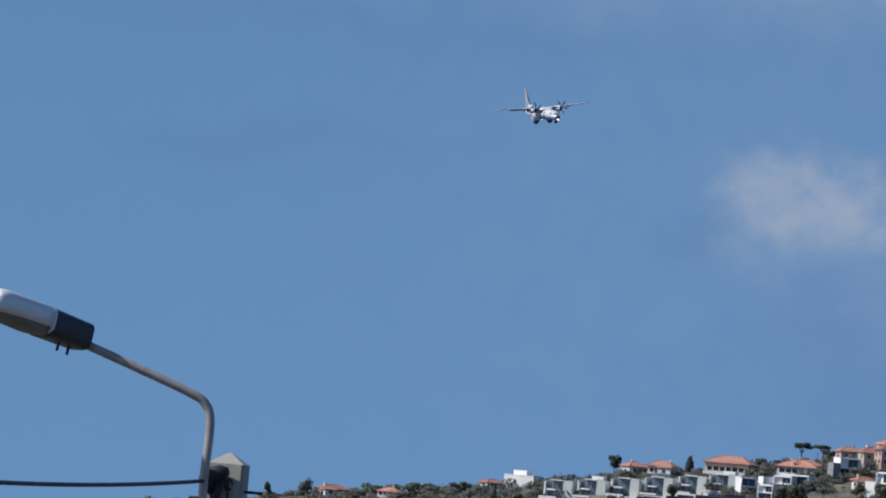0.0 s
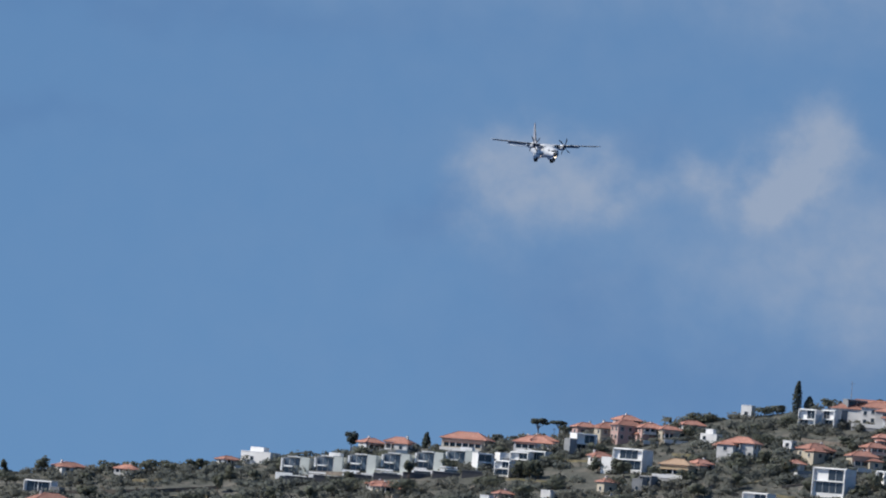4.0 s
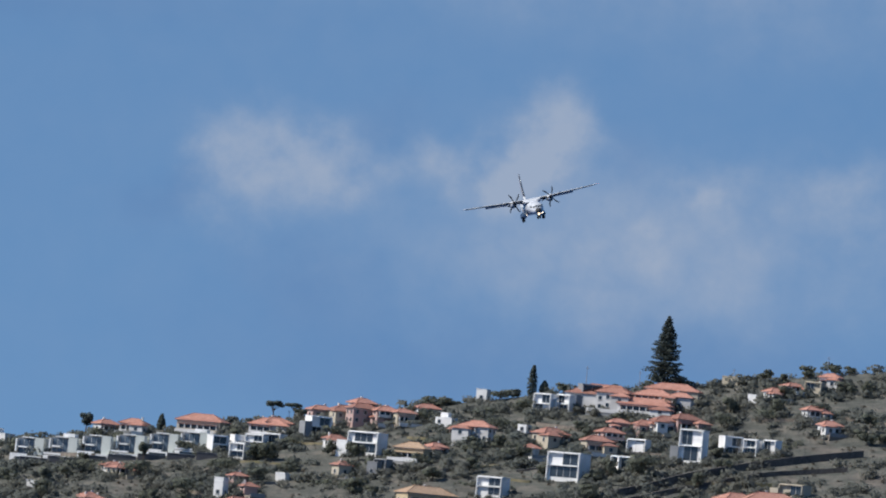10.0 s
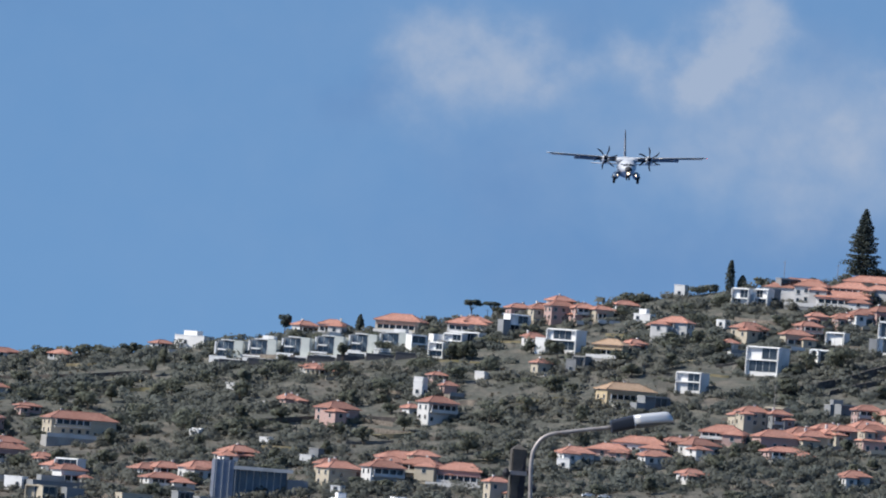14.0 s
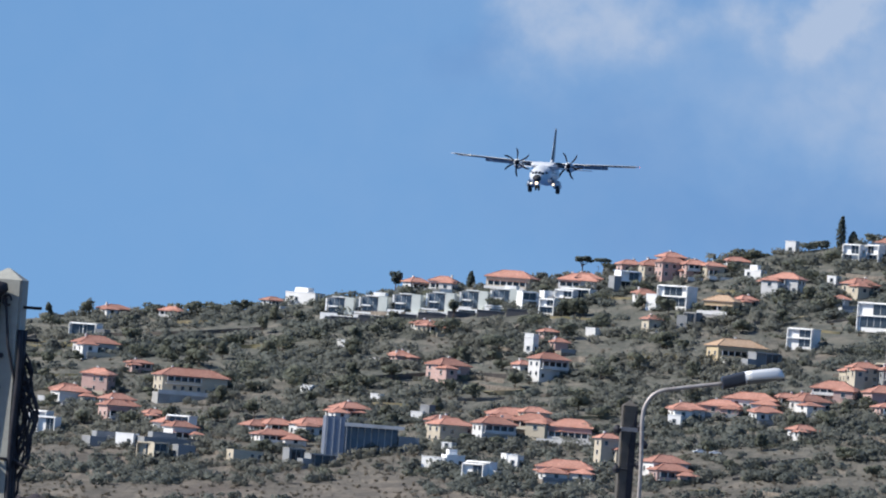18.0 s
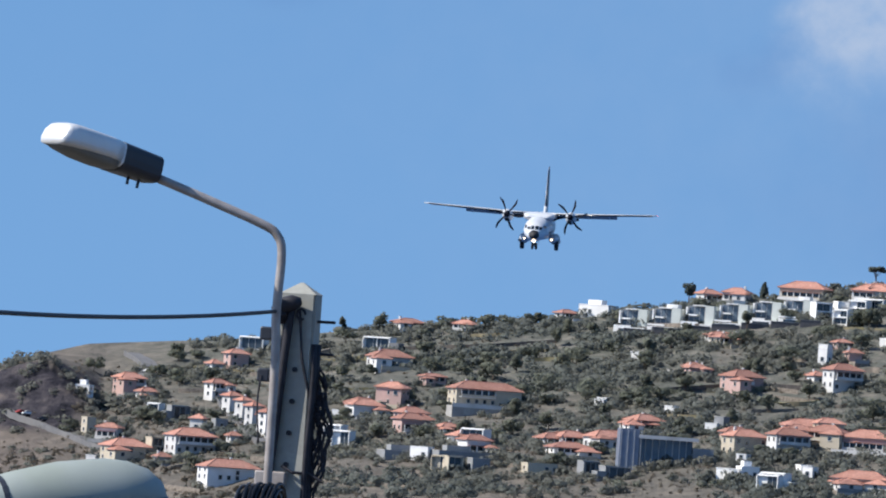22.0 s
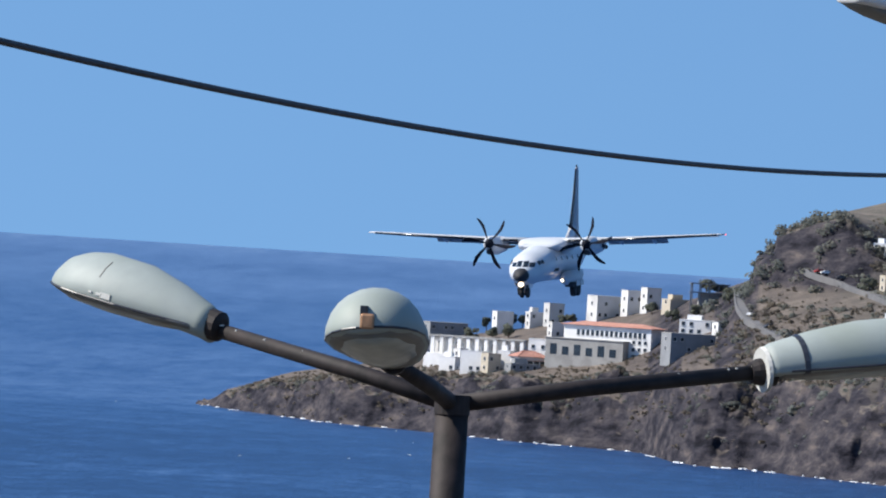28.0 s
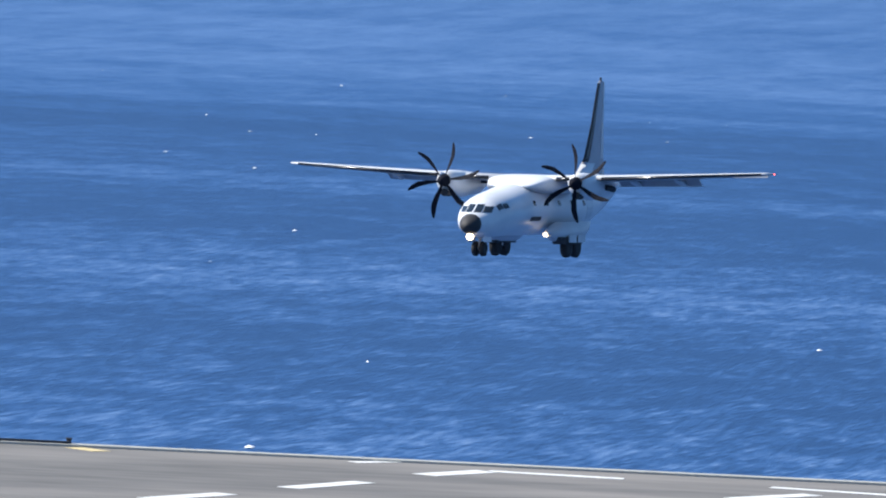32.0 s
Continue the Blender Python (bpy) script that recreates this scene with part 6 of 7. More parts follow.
house(2.32, 0.43, 0.8, 0.7, "m", "w", -24)
house(3.89, 1.05, 1.4, 0.7, "m", "w", -20)
house(2.29, 0.70, 1.2, 0.7, "m", "w", -20)
house(2.81, 0.24, 4.1, 2.0, "r", "c", 24)
house(3.27, 0.27, 4.1, 2.3, "r", "p", 22)
house(1.50, 0.13, 3.4, 1.6, "r", "w", 22)
house(1.81, 0.14, 4.1, 1.6, "r", "c", 22)
house(2.93, 0.17, 2.7, 1.8, "m", "w", -22)
house(3.20, 0.19, 4.7, 1.6, "r", "w", 22)
house(3.78, 0.25, 4.7, 2.0, "r", "p", 22)
house(3.50, 0.31, 4.1, 2.7, "r", "c", 22)
house(0.10, 0.74, 4.3, 1.7, "m", "w", -20)
house(0.02, 0.24, 4.9, 2.2, "r", "w", 22)
house(0.41, 0.17, 4.5, 2.1, "r", "p", 24)
house(-0.12, -0.00, 3.0, 2.1, "m", "w", -24)
house(-0.17, 0.21, 1.8, 1.1, "m", "w", -20)
house(0.32, -0.05, 6.7, 0.9, "m", "g", 18)
house(0.76, -0.03, 7.9, 0.9, "m", "g", 18)
house(0.64, -0.14, 3.0, 2.1, "m", "c", -22)
house(0.90, -0.11, 3.0, 1.6, "m", "g", 24)
house(1.57, 0.05, 6.1, 1.7, "r", "w", 20)
house(1.84, 0.15, 4.9, 1.7, "r", "p", 22)
house(1.36, -0.10, 4.9, 1.3, "m", "c", 20)
house(1.72, -0.09, 2.8, 1.9, "m", "g", 24)
house(1.92, -0.10, 4.0, 1.7, "m", "g", 20)
house(0.51, 0.52, 3.4, 0.9, "r", "p", 24)
house(2.79, -0.03, 3.7, 1.3, "m", "w", -20)
house(3.14, -0.09, 4.0, 2.1, "m", "w", -24)
house(3.34, 0.03, 2.2, 1.3, "m", "w", 24)
house(2.64, 0.31, 2.2, 1.1, "m", "w", -22)
house(3.75, -0.06, 7.3, 1.7, "r", "w", 20)
house(4.55, -0.01, 5.5, 2.2, "r", "p", 22)
house(4.64, 0.45, 4.9, 2.3, "r", "w", 20)
house(2.88, 0.10, 1.7, 1.0, "m", "w", -20)


# terraced white villas with tall glass fronts
def villa(az, el, s, k):
    d, x, y, z = site(az, el)
    ob = thing("villa", x, y, z - 0.6, -az - 14, "white cubic villa with a shaded blue glass recess and terrace", "house", "row of villas")
    part("lower_glass", boxed(-5.4 * s, 1.8 * s, -3.7, -3.61, -1.0, -0.2), M_PANE_SHADE, ob)
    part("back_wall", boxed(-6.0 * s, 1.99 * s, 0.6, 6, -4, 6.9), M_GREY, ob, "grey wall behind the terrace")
    g = part("glass_front", boxed(-5.6 * s, 1.9 * s, 0.3, 0.55, 0.2, 6.5), M_GLASSY, ob, "blue glass front")
    for q in range(4):
        part("mullion", boxed((-5.5 + 2.1 * q) * s, (-5.36 + 2.1 * q) * s, 0.2, 0.3, 0.4, 6.3), M_FRAME, g)
    part("balcony", boxed(-5.2 * s, -1.6 * s, -2.0, 0.29, 3.2, 3.75), M_CHALK, ob)
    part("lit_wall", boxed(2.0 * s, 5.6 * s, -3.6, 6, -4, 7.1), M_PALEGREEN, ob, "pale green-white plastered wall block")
    part("roof_edge", boxed(-3.6 * s, 1.4 * s, -2.6, 5.9, 6.92, 7.3), M_CHALK, ob)
    part("blind_wall", boxed(-6.3 * s, -5.7 * s, -2.2, 0.59, 1.6 + (k % 3), 6.4), M_CHALK, ob)
    if k % 2:
        part("roof_room", boxed(-1.2 * s, 3.6 * s, 0, 5, 7.31, 8.6), M_GLASSY if k == 3 else M_CHALK, ob)
    part("terrace", boxed(-6.6 * s, 6.0 * s, -8.0, -3.62, -6, 0.1 - 0.3 * (k % 2)), M_CHALK, ob)
    part("parapet", boxed(-6.6 * s, 0.4 * s, -8.0, -7.8, 0.11, 0.8), M_CHALK, ob)
    # dark sheet on the terrace front, painting an opening's shade
    part("garage_door", boxed(-4.6 * s, 2.2 * s, -8.12, -8.001, -2.6, -0.5), M_PANE_SHADE, ob, "dark sheet for the shade of a garage opening")
    return ob


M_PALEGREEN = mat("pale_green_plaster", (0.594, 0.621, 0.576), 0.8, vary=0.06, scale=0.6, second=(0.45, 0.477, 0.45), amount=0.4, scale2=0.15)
for k, a in enumerate((2.0, 2.25, 2.5, 2.75, 3.0, 3.23)):
    villa(a, 1.05 + 0.03 * k, 0.94, k)


def villa_wall():
    """The long dark retaining wall below the row of villas, stepping down the slope."""
    ob = None
    for k in range(7):
        az = 2.02 + 0.22 * k
        d, x, y, z = site(az, 0.995 + 0.026 * k)
        if ob is None:
            ob = thing("retaining_wall", x, y, z, 0, "long dark grey retaining wall below the villas", "wall", kind="structure")
            x0, y0, z0 = x, y, z
        part("wall_bay", boxed(x - x0 - 5.2, x - x0 + 5.19, y - y0 - 0.5, y - y0 + 0.5, z - z0 - 5, z - z0 + 1.9), M_DARKWALL, ob)
        part("coping", boxed(x - x0 - 5.2, x - x0 + 5.19, y - y0 - 0.65, y - y0 + 0.65, z - z0 + 1.9, z - z0 + 2.1), M_GREY, ob)
    return ob


M_DARKWALL = mat("dark_render", (0.09, 0.088, 0.095), 0.9, vary=0.2, scale=0.5, second=(0.14, 0.13, 0.13), amount=0.5, scale2=0.1)
villa_wall()


M_STEELBLUE = mat("steel_blue_cladding", (0.17, 0.2, 0.26), 0.4, vary=0.1, scale=0.4, bump=0, second=(0.22, 0.25, 0.3), amount=0.5, scale2=0.1)


def glass_tower():
    d, x, y, z = site(2.07, 0.0)
    ob = thing("office_building", x, y, z, 4, "dark blue glass building with a tower and white roof slab", "building")
    part("tower", boxed(-6, 0.5, -5, 5, -6, 12.6), M_STEELBLUE, ob, "dark blue glass tower")
    part("hall", boxed(0.51, 19, -1, 7, -6, 9.6), M_GLASSY, ob)
    part("roof_slab", boxed(0.52, 20.5, -5.5, 8, 9.6, 10.8), M_WHITE, ob, "white roof slab")
    part("wing", boxed(19.01, 26, -4, 6, -6, 7.5), M_GREY, ob)
    for k in range(7):
        part("mullion", boxed(3 + 2.3 * k, 3.25 + 2.3 * k, -1.2, -1.0, -3, 9.6), M_FRAME, ob)
    for k in range(4):
        part("mullion", boxed(-5.6 + 2.2 * k, -5.4 + 2.2 * k, -5.15, -5.0, -4, 12.3), M_FRAME, ob)
    return ob


glass_tower()


def long_hall():
    d, x, y, z = site(-4.06, -0.66)
    ob = thing("seaside_hall", x, y, z, -20, "long white seaside building with a low brown tile roof", "building")
    part("wall", boxed(-18, 18, -6, 6, -6, 12.0), M_CHALK, ob)
    part("roof", hip(36.4, 12.4, 12.0, 1.5, 0.8), M_ROOF, ob, "low weathered tile roof")
    part("cornice", boxed(-18.2, 18.2, -6.35, -6.001, 11.2, 11.86), M_CHALK, ob)
    low = part("lower_front", boxed(-23, 9, -11, -6.01, -6, 6.4), M_SLAB, ob, "weathered grey lower front")
    part("terrace_roof", boxed(-23.4, 9.4, -11.3, -6.02, 6.4, 6.75), M_SLAB, low)
    for k in range(6):
        # shade of each opening is a dark sheet on the uncut front
        part("opening", boxed(-21 + 4.9 * k, -18.4 + 4.9 * k, -11.1, -10.99, 0.4, 4.4 - (k % 2)), M_PANE_SHADE, low, "dark sheet for a shaded opening")
    for k in range(15):
        window(ob, -12 + 1.95 * k, -6, 8.2, 1.1, 2.0)
    for k in range(3):
        for q in range(3):
            window(ob, 11 + 2.4 * k, -6, 0.6 + 2.7 * q, 1.1, 1.2)
    part("outer_stair", loft(bmesh.new(), [[(20 + 7 * u, y0, -3 + 7 * u), (20 + 7 * u, y0, -1 + 7 * u), (20 + 7 * u, y0 + 1.6, -1 + 7 * u), (20 + 7 * u, y0 + 1.6, -3 + 7 * u)] for u, y0 in ((0, -9), (1, -9))]), M_CHALK, ob, "white outside stair")
    return ob


long_hall()


# a low white arcade and an unfinished frame on the headland
def arcade():
    d, x, y, z = site(-5.06, -0.72)
    ob = thing("arcade_building", x, y, z, -18, "long low white building with arched openings and a grey roof", "building")
    part("back_wall", boxed(-19, 19, 0, 5, -4, 7.4), M_CHALK, ob)
    part("roof", boxed(-20, 20, -3.6, 5.4, 7.4, 8.0), M_SLAB, ob, "weathered grey roof slab")
    for k in range(11):
        part("pier", boxed(-19.4 + 3.75 * k, -17.9 + 3.75 * k, -3.3, -2.3, -4, 7.4), M_CHALK, ob)
    for k in range(10):
        if k % 3 != 1:
            # dark sheets on the back wall paint shade between the piers
            part("opening", boxed(-17.4 + 3.75 * k, -15.4 + 3.75 * k, -0.12, 0.05, 1.6, 5.6), M_PANE_SHADE, ob, "dark sheet for a shaded opening")
    part("terrace", boxed(-20, 16, -8, -3.31, -5, 1.0), M_CHALK, ob)
    return ob


arcade()


def frame_building():
    d, x, y, z = site(-3.36, -0.2)
    ob = thing("unfinished_building", x, y, z, 10, "dark bare concrete frame of an unfinished building", "building")
    for k in range(5):
        for q in (0, 5):
            part("column", boxed(-7 + 3.4 * k, -6.6 + 3.4 * k, q, q + 0.4, -4, 7.0), M_GREY, ob)
    for zz in (3.6, 7.0):
        part("beam", boxed(-7.5, 7.6, -0.4, 0.4, zz, zz + 0.45), M_GREY, ob)
        part("floor_slab", boxed(-7.5, 7.6, 0.41, 5.6, zz, zz + 0.25), M_GREY, ob)
    part("wall", boxed(-4, 7.6, 1.5, 5.0, -4, 3.58), M_SLAB, ob)
    return ob


frame_building()


# ---- plants ----
def clump(seed, n=64, size=0.17, flat=0.8):
    """Corners and normals of the small leaf sprays of one bush of unit radius."""
    rnd = random.Random(seed)
    lobes = [Vector((rnd.uniform(-0.5, 0.5), rnd.uniform(-0.5, 0.5), rnd.uniform(-0.15, 0.4))) for _ in range(4)]
    out, way = [], []
    for k in range(n):
        c = lobes[k % 4]
        v = Vector((rnd.gauss(0, 1), rnd.gauss(0, 1), rnd.gauss(0, 1))).normalized() * (0.4 + 0.22 * rnd.random())
        p = c + v
        p.z *= flat
        u = (v.normalized() + 0.4 * Vector((rnd.gauss(0, 1), rnd.gauss(0, 1), rnd.gauss(0, 1)))).normalized()
        a = u.orthogonal().normalized()
        b = u.cross(a)
        s = size * (0.6 + 0.9 * rnd.random())
        out.append([p + a * s, p + b * s * 0.8, p - a * s * 0.9, p - b * s * 0.8])
        way.append((0.75 * v.normalized() + 0.35 * p + 0.2 * u + Vector((-0.1, 0, 0.3))).normalized())
    return np.array(out), np.array(way)


def quads(name, corners, material, normals=None):
    """One mesh of loose four-cornered leaves; corners: n x 4 x 3; normals: n x 3, the rounded form that the leaves make up."""
    n = len(corners)
    me = bpy.data.meshes.new(name)
    me.vertices.add(4 * n)
    me.vertices.foreach_set("co", np.asarray(corners, np.float32).ravel())
    me.loops.add(4 * n)
    me.loops.foreach_set("vertex_index", np.arange(4 * n, dtype=np.int32))
    me.polygons.add(n)
    me.polygons.foreach_set("loop_start", np.arange(0, 4 * n, 4, dtype=np.int32))
    me.update(calc_edges=True)
    if normals is not None:
        soft = me.attributes.new("custom_normal", "FLOAT_VECTOR", "POINT")
        soft.data.foreach_set("vector", np.repeat(np.asarray(normals, np.float32), 4, axis=0).ravel())
    me.materials.append(material)
    return me


def scatter(name, places, material, label, category, seed):
    """Many bushes in one mesh. places: x, y, z, radius."""
    base = [clump(seed + k) for k in range(8)]
    rnd = random.Random(seed)
    rows, ways = [], []
    for x, y, z, r in places:
        b, w = base[rnd.randrange(8)]
        q = rnd.random() * 6.283
        c, s = math.cos(q), math.sin(q)
        k = r * (0.85 + 0.5 * rnd.random())
        rows.append(np.stack([x + k * (b[..., 0] * c - b[..., 1] * s), y + k * (b[..., 0] * s + b[..., 1] * c), z + 0.3 * r + r * b[..., 2]], -1))
        ways.append(np.stack([w[:, 0] * c - w[:, 1] * s, w[:, 0] * s + w[:, 1] * c, w[:, 2]], -1))
    return tagged(new(name, quads(name, np.concatenate(rows), material, np.concatenate(ways))), label, category, kind="stuff")


def bushes():
    rnd = random.Random(21)
    green, dry = [], []
    while len(green) + len(dry) < 16500:
        az = rnd.uniform(-6.8, 8.5)
        ds, zs = knots(az)
        d = rnd.uniform(ds[3] - 20, ds[6] + 15)
        a = radians(az)
        x, y = d * math.sin(a), d * math.cos(a)
        f = 1.5 * noise.noise((x / 60, y / 26, 5)) + 0.8 * noise.noise((x / 20, y / 12, 6))
        low = (d - ds[3]) / (ds[6] - ds[3])
        wet = f + 0.75 * min(1, max(0, low - 0.2)) + 0.14 * az / 4 - 0.1
        if az > 3.6 and 0.12 < low < 0.62:
            wet += 0.55
        if -0.6 < az < 3.6 and 0.12 < low < 0.5:
            wet += 0.32
        if az < -1.3 and (rnd.random() < 0.35 or (az < -0.9 and d > ds[6] - 45)):
            continue
        if wet > rnd.uniform(0.1, 0.4) and az > -3.4:
            green.append((x, y, ground(az, d), 0.8 + 3.0 * rnd.random() ** 2.2))
        elif rnd.random() < (0.5 if low < 0.45 else 0.2):
            dry.append((x, y, ground(az, d), rnd.uniform(0.4, 1.1)))
    for _ in range(1700):
        az = rnd.uniform(-6.9, 3.2)
        ds, zs = knots(az)
        u = rnd.random() ** 0.6
        d = ds[1] + 6 + u * (ds[3] + 14 - ds[1])
        a = radians(az)
        spot = (d * math.sin(a), d * math.cos(a), ground(az, d) - 0.3, rnd.uniform(0.6, 1.9))
        (green if rnd.random() < 0.55 else dry).append(spot)
    for _ in range(900):
        az = rnd.uniform(-3.15, -0.9)
        ds, zs = knots(az)
        d = ds[3] + rnd.uniform(0.0, 0.62 if az > -2.2 else 0.42) * (ds[6] - ds[3])
        a = radians(az)
        (green if rnd.random() < 0.4 else dry).append((d * math.sin(a), d * math.cos(a), ground(az, d) - 0.2, 0.7 + 1.9 * rnd.random() ** 2))
    green += GARDENS
    scatter("scrub", green, M_SCRUB, "green scrub and shrubs over the hillside", "scrub", 31)
    scatter("dry_bushes", dry, M_DRY, "dry brown bushes over the hillside", "scrub", 32)


M_DRY = mat("dry_foliage", (0.14, 0.12, 0.095), 0.95, vary=0.4, scale=0.1, bump=0, second=(0.19, 0.165, 0.13), amount=0.6, scale2=0.02, spec=0.1, leafy=0.3)
bushes()


def crown(rnd, lobes, leaf, material, name="crown"):
    """lobes: centre and radii of leafy masses; leaf: blade size in metres."""
    out, ways = [], []
    for cx, cy, cz, rx, rz, n in lobes:
        for _ in range(n):
            v = Vector((rnd.gauss(0, 1), rnd.gauss(0, 1), rnd.gauss(0, 1))).normalized() * (0.55 + 0.45 * rnd.random())
            p = Vector((cx + v.x * rx, cy + v.y * rx, cz + v.z * rz))
            u = (v + 0.5 * Vector((rnd.gauss(0, 1), rnd.gauss(0, 1), rnd.gauss(0, 1)))).normalized()
            a = u.orthogonal().normalized()
            b = u.cross(a)
            s = leaf * (0.5 + rnd.random())
            out.append([p + a * s, p + b * s * 0.7, p - a * s, p - b * s * 0.7])
            ways.append((v.normalized() + 0.35 * Vector((cx, cy, 0)).normalized() + 0.15 * u).normalized())
    return quads(name, np.array(out), material, np.array(ways))


def tree(az, el, h, w, kind="round"):
    """h, w: metres per kilometre of distance."""
    d, x, y, z = site(az, el)
    h, w = h * d / 1000, w * d / 1000
    rnd = random.Random(int(az * 1000) + 7)
    words = {"round": "dark green broadleaf tree on the hillside", "palm": "tall bare trunk with a round leafy head", "cypress": "slim dark cypress on the ridge",
             "umbrella": "flat-topped umbrella pine on the ridge", "norfolk": "tall tiered Norfolk pine on the ridge"}
    ob = thing("tree", x, y, z, 0, words[kind], "tree")
    tw = 0.02 * h + 0.12
    trunk_top = {"round": 0.45, "palm": 0.75, "cypress": 0.5, "umbrella": 0.72, "norfolk": 0.97}[kind] * h
    part("trunk", tube(bmesh.new(), [(0, 0, -1), (0.05, 0, trunk_top * 0.5), (0.1, 0, trunk_top)], [tw, tw * 0.7, tw * 0.3], 8), M_BARK, ob)
    lobes, leaf, m = [], 0.45, M_LEAF
    r = w / 2
    if kind == "round":
        for k in range(7):
            a = rnd.random() * 6.28
            q = r * rnd.uniform(0.2, 0.65)
            lobes.append((q * math.cos(a), q * math.sin(a), h * rnd.uniform(0.28, 0.82), r * 0.5, h * 0.2, 70))
        for k in range(2):
            c = lobes[k]
            part("limb", tube(bmesh.new(), [(0, 0, trunk_top * 0.7), c[:3]], [tw * 0.5, tw * 0.15], 6), M_BARK, ob)
    elif kind == "palm":
        for k in range(7):
            a = rnd.random() * 6.28
            lobes.append((0.4 * r * math.cos(a), 0.4 * r * math.sin(a), h * rnd.uniform(0.48, 0.9), r * 0.66, h * 0.17, 110))
        m = M_NEEDLE
    elif kind == "cypress":
        for k in range(12):
            u = k / 11
            lobes.append((0, 0, h * (0.08 + 0.86 * u), r * (0.25 + 0.75 * math.sin(math.pi * (0.25 + 0.72 * u))), h * 0.07, 80))
        m, leaf = M_NEEDLE, 0.4
    elif kind == "umbrella":
        for k in range(9):
            a, q = rnd.random() * 6.28, r * rnd.uniform(0.1, 0.75)
            lobes.append((q * math.cos(a), q * math.sin(a), h * rnd.uniform(0.78, 0.93), r * 0.38, h * 0.07, 80))
        for k in range(6):
            part("limb", tube(bmesh.new(), [(0, 0, h * rnd.uniform(0.3, 0.6)), lobes[k][:3]], [tw * 0.5, tw * 0.2], 6), M_BARK, ob)
        m = M_NEEDLE
    else:
        tiers = 25
        for k in range(tiers):
            u = k / (tiers - 1)
            zz = h * (0.1 + 0.87 * u)
            rr = r * (1.0 - u) ** 0.82 * (1.0 if u > 0.12 else 0.8) * (1.05 if k % 3 else 0.82) + 0.25
            nb = 8 if u < 0.75 else 5
            for b in range(nb):
                a = 2 * math.pi * (b + 0.5 * (k % 2)) / nb + rnd.uniform(-0.25, 0.25)
                q = rr * rnd.uniform(0.72, 1.08)
                droop = 0.1 * q if u > 0.3 else -0.06 * q
                tip = (q * math.cos(a), q * math.sin(a), zz + droop + 0.25)
                part("branch", tube(bmesh.new(), [(0, 0, zz), (0.6 * tip[0], 0.6 * tip[1], zz + 0.5 * droop), tip], [0.09, 0.05, 0.02], 5), M_BARK, ob)
                for s in (0.3, 0.5, 0.7, 0.88, 1.0):
                    lobes.append((tip[0] * s, tip[1] * s, zz + droop * s + 0.25 * s * s, 0.42 + 0.12 * rr, 0.55, 13))
        m, leaf = M_NEEDLE, 0.34
    cr = new("crown", crown(rnd, lobes, leaf, m))
    cr.parent = ob
    return ob


tree(6.68, 2.01, 9.6, 5.3, "norfolk")
tree(5.70, 1.87, 4.1, 1.5, "cypress")
tree(5.79, 1.88, 1.9, 1.5, "cypress")
tree(2.39, 1.29, 2.8, 1.8, "palm")
tree(3.78, 1.49, 2.7, 3.4, "umbrella")
tree(3.94, 1.51, 2.1, 3.0, "umbrella")
tree(2.95, 1.34, 2.1, 1.2, "cypress")
tree(-0.19, 0.90, 2.1, 1.3, "round")
tree(0.11, 0.93, 2.3, 2.8, "round")
tree(0.31, 0.98, 1.3, 2.5, "round")
tree(0.76, 1.03, 1.5, 2.7, "round")
tree(0.93, 1.03, 1.5, 3.7, "round")
tree(1.20, 1.06, 1.4, 2.7, "round")
tree(1.29, 1.05, 1.3, 2.2, "round")
tree(1.05, 1.03, 1.5, 3.0, "round")
tree(5.94, 1.89, 1.6, 2.7, "round")
tree(4.98, 1.72, 1.0, 3.7, "round")
tree(5.08, 1.75, 0.9, 3.7, "round")
tree(5.46, 1.79, 1.3, 3.7, "round")
tree(7.43, 2.11, 1.6, 2.5, "round")
tree(7.75, 2.17, 1.6, 3.0, "round")
tree(7.93, 2.22, 1.9, 3.0, "round")
tree(8.06, 2.24, 1.1, 2.2, "round")
tree(6.80, 2.02, 1.6, 3.3, "round")
tree(6.59, 2.00, 1.8, 2.2, "round")
tree(5.56, 1.82, 1.2, 3.0, "round")
tree(3.99, 1.51, 1.6, 2.5, "round")
tree(4.24, 1.37, 1.9, 3.7, "round")
tree(4.86, 1.57, 2.2, 4.4, "round")
tree(3.91, 1.29, 1.5, 4.4, "round")
tree(5.46, 1.56, 1.9, 4.4, "round")
tree(5.93, 1.52, 2.2, 3.7, "round")
tree(6.76, 1.81, 1.9, 4.4, "round")
tree(7.19, 1.72, 2.2, 5.2, "round")
tree(7.52, 1.83, 1.9, 5.9, "round")
tree(7.86, 1.88, 1.9, 4.4, "round")
tree(6.55, 1.32, 2.6, 4.4, "round")
tree(4.35, 1.12, 2.6, 4.4, "round")
tree(2.83, 0.98, 1.9, 4.4, "round")
tree(3.46, 1.06, 1.9, 5.2, "round")
tree(3.92, 1.10, 2.2, 5.2, "round")
tree(5.34, 1.42, 1.5, 3.7, "round")
tree(5.66, 1.71, 1.9, 4.4, "round")
tree(3.98, 0.71, 3.0, 5.2, "round")
tree(3.20, 0.85, 2.6, 5.2, "round")
tree(2.81, 0.95, 2.6, 5.2, "round")
tree(2.38, 0.95, 2.2, 5.9, "round")
tree(3.83, 0.48, 3.0, 4.4, "round")
tree(5.03, 1.35, 1.9, 4.4, "round")
tree(4.42, 1.00, 2.2, 4.4, "round")
tree(5.63, 1.36, 2.2, 4.4, "round")
tree(6.61, 1.31, 3.0, 4.4, "round")
tree(1.70, 0.47, 3.0, 5.9, "round")
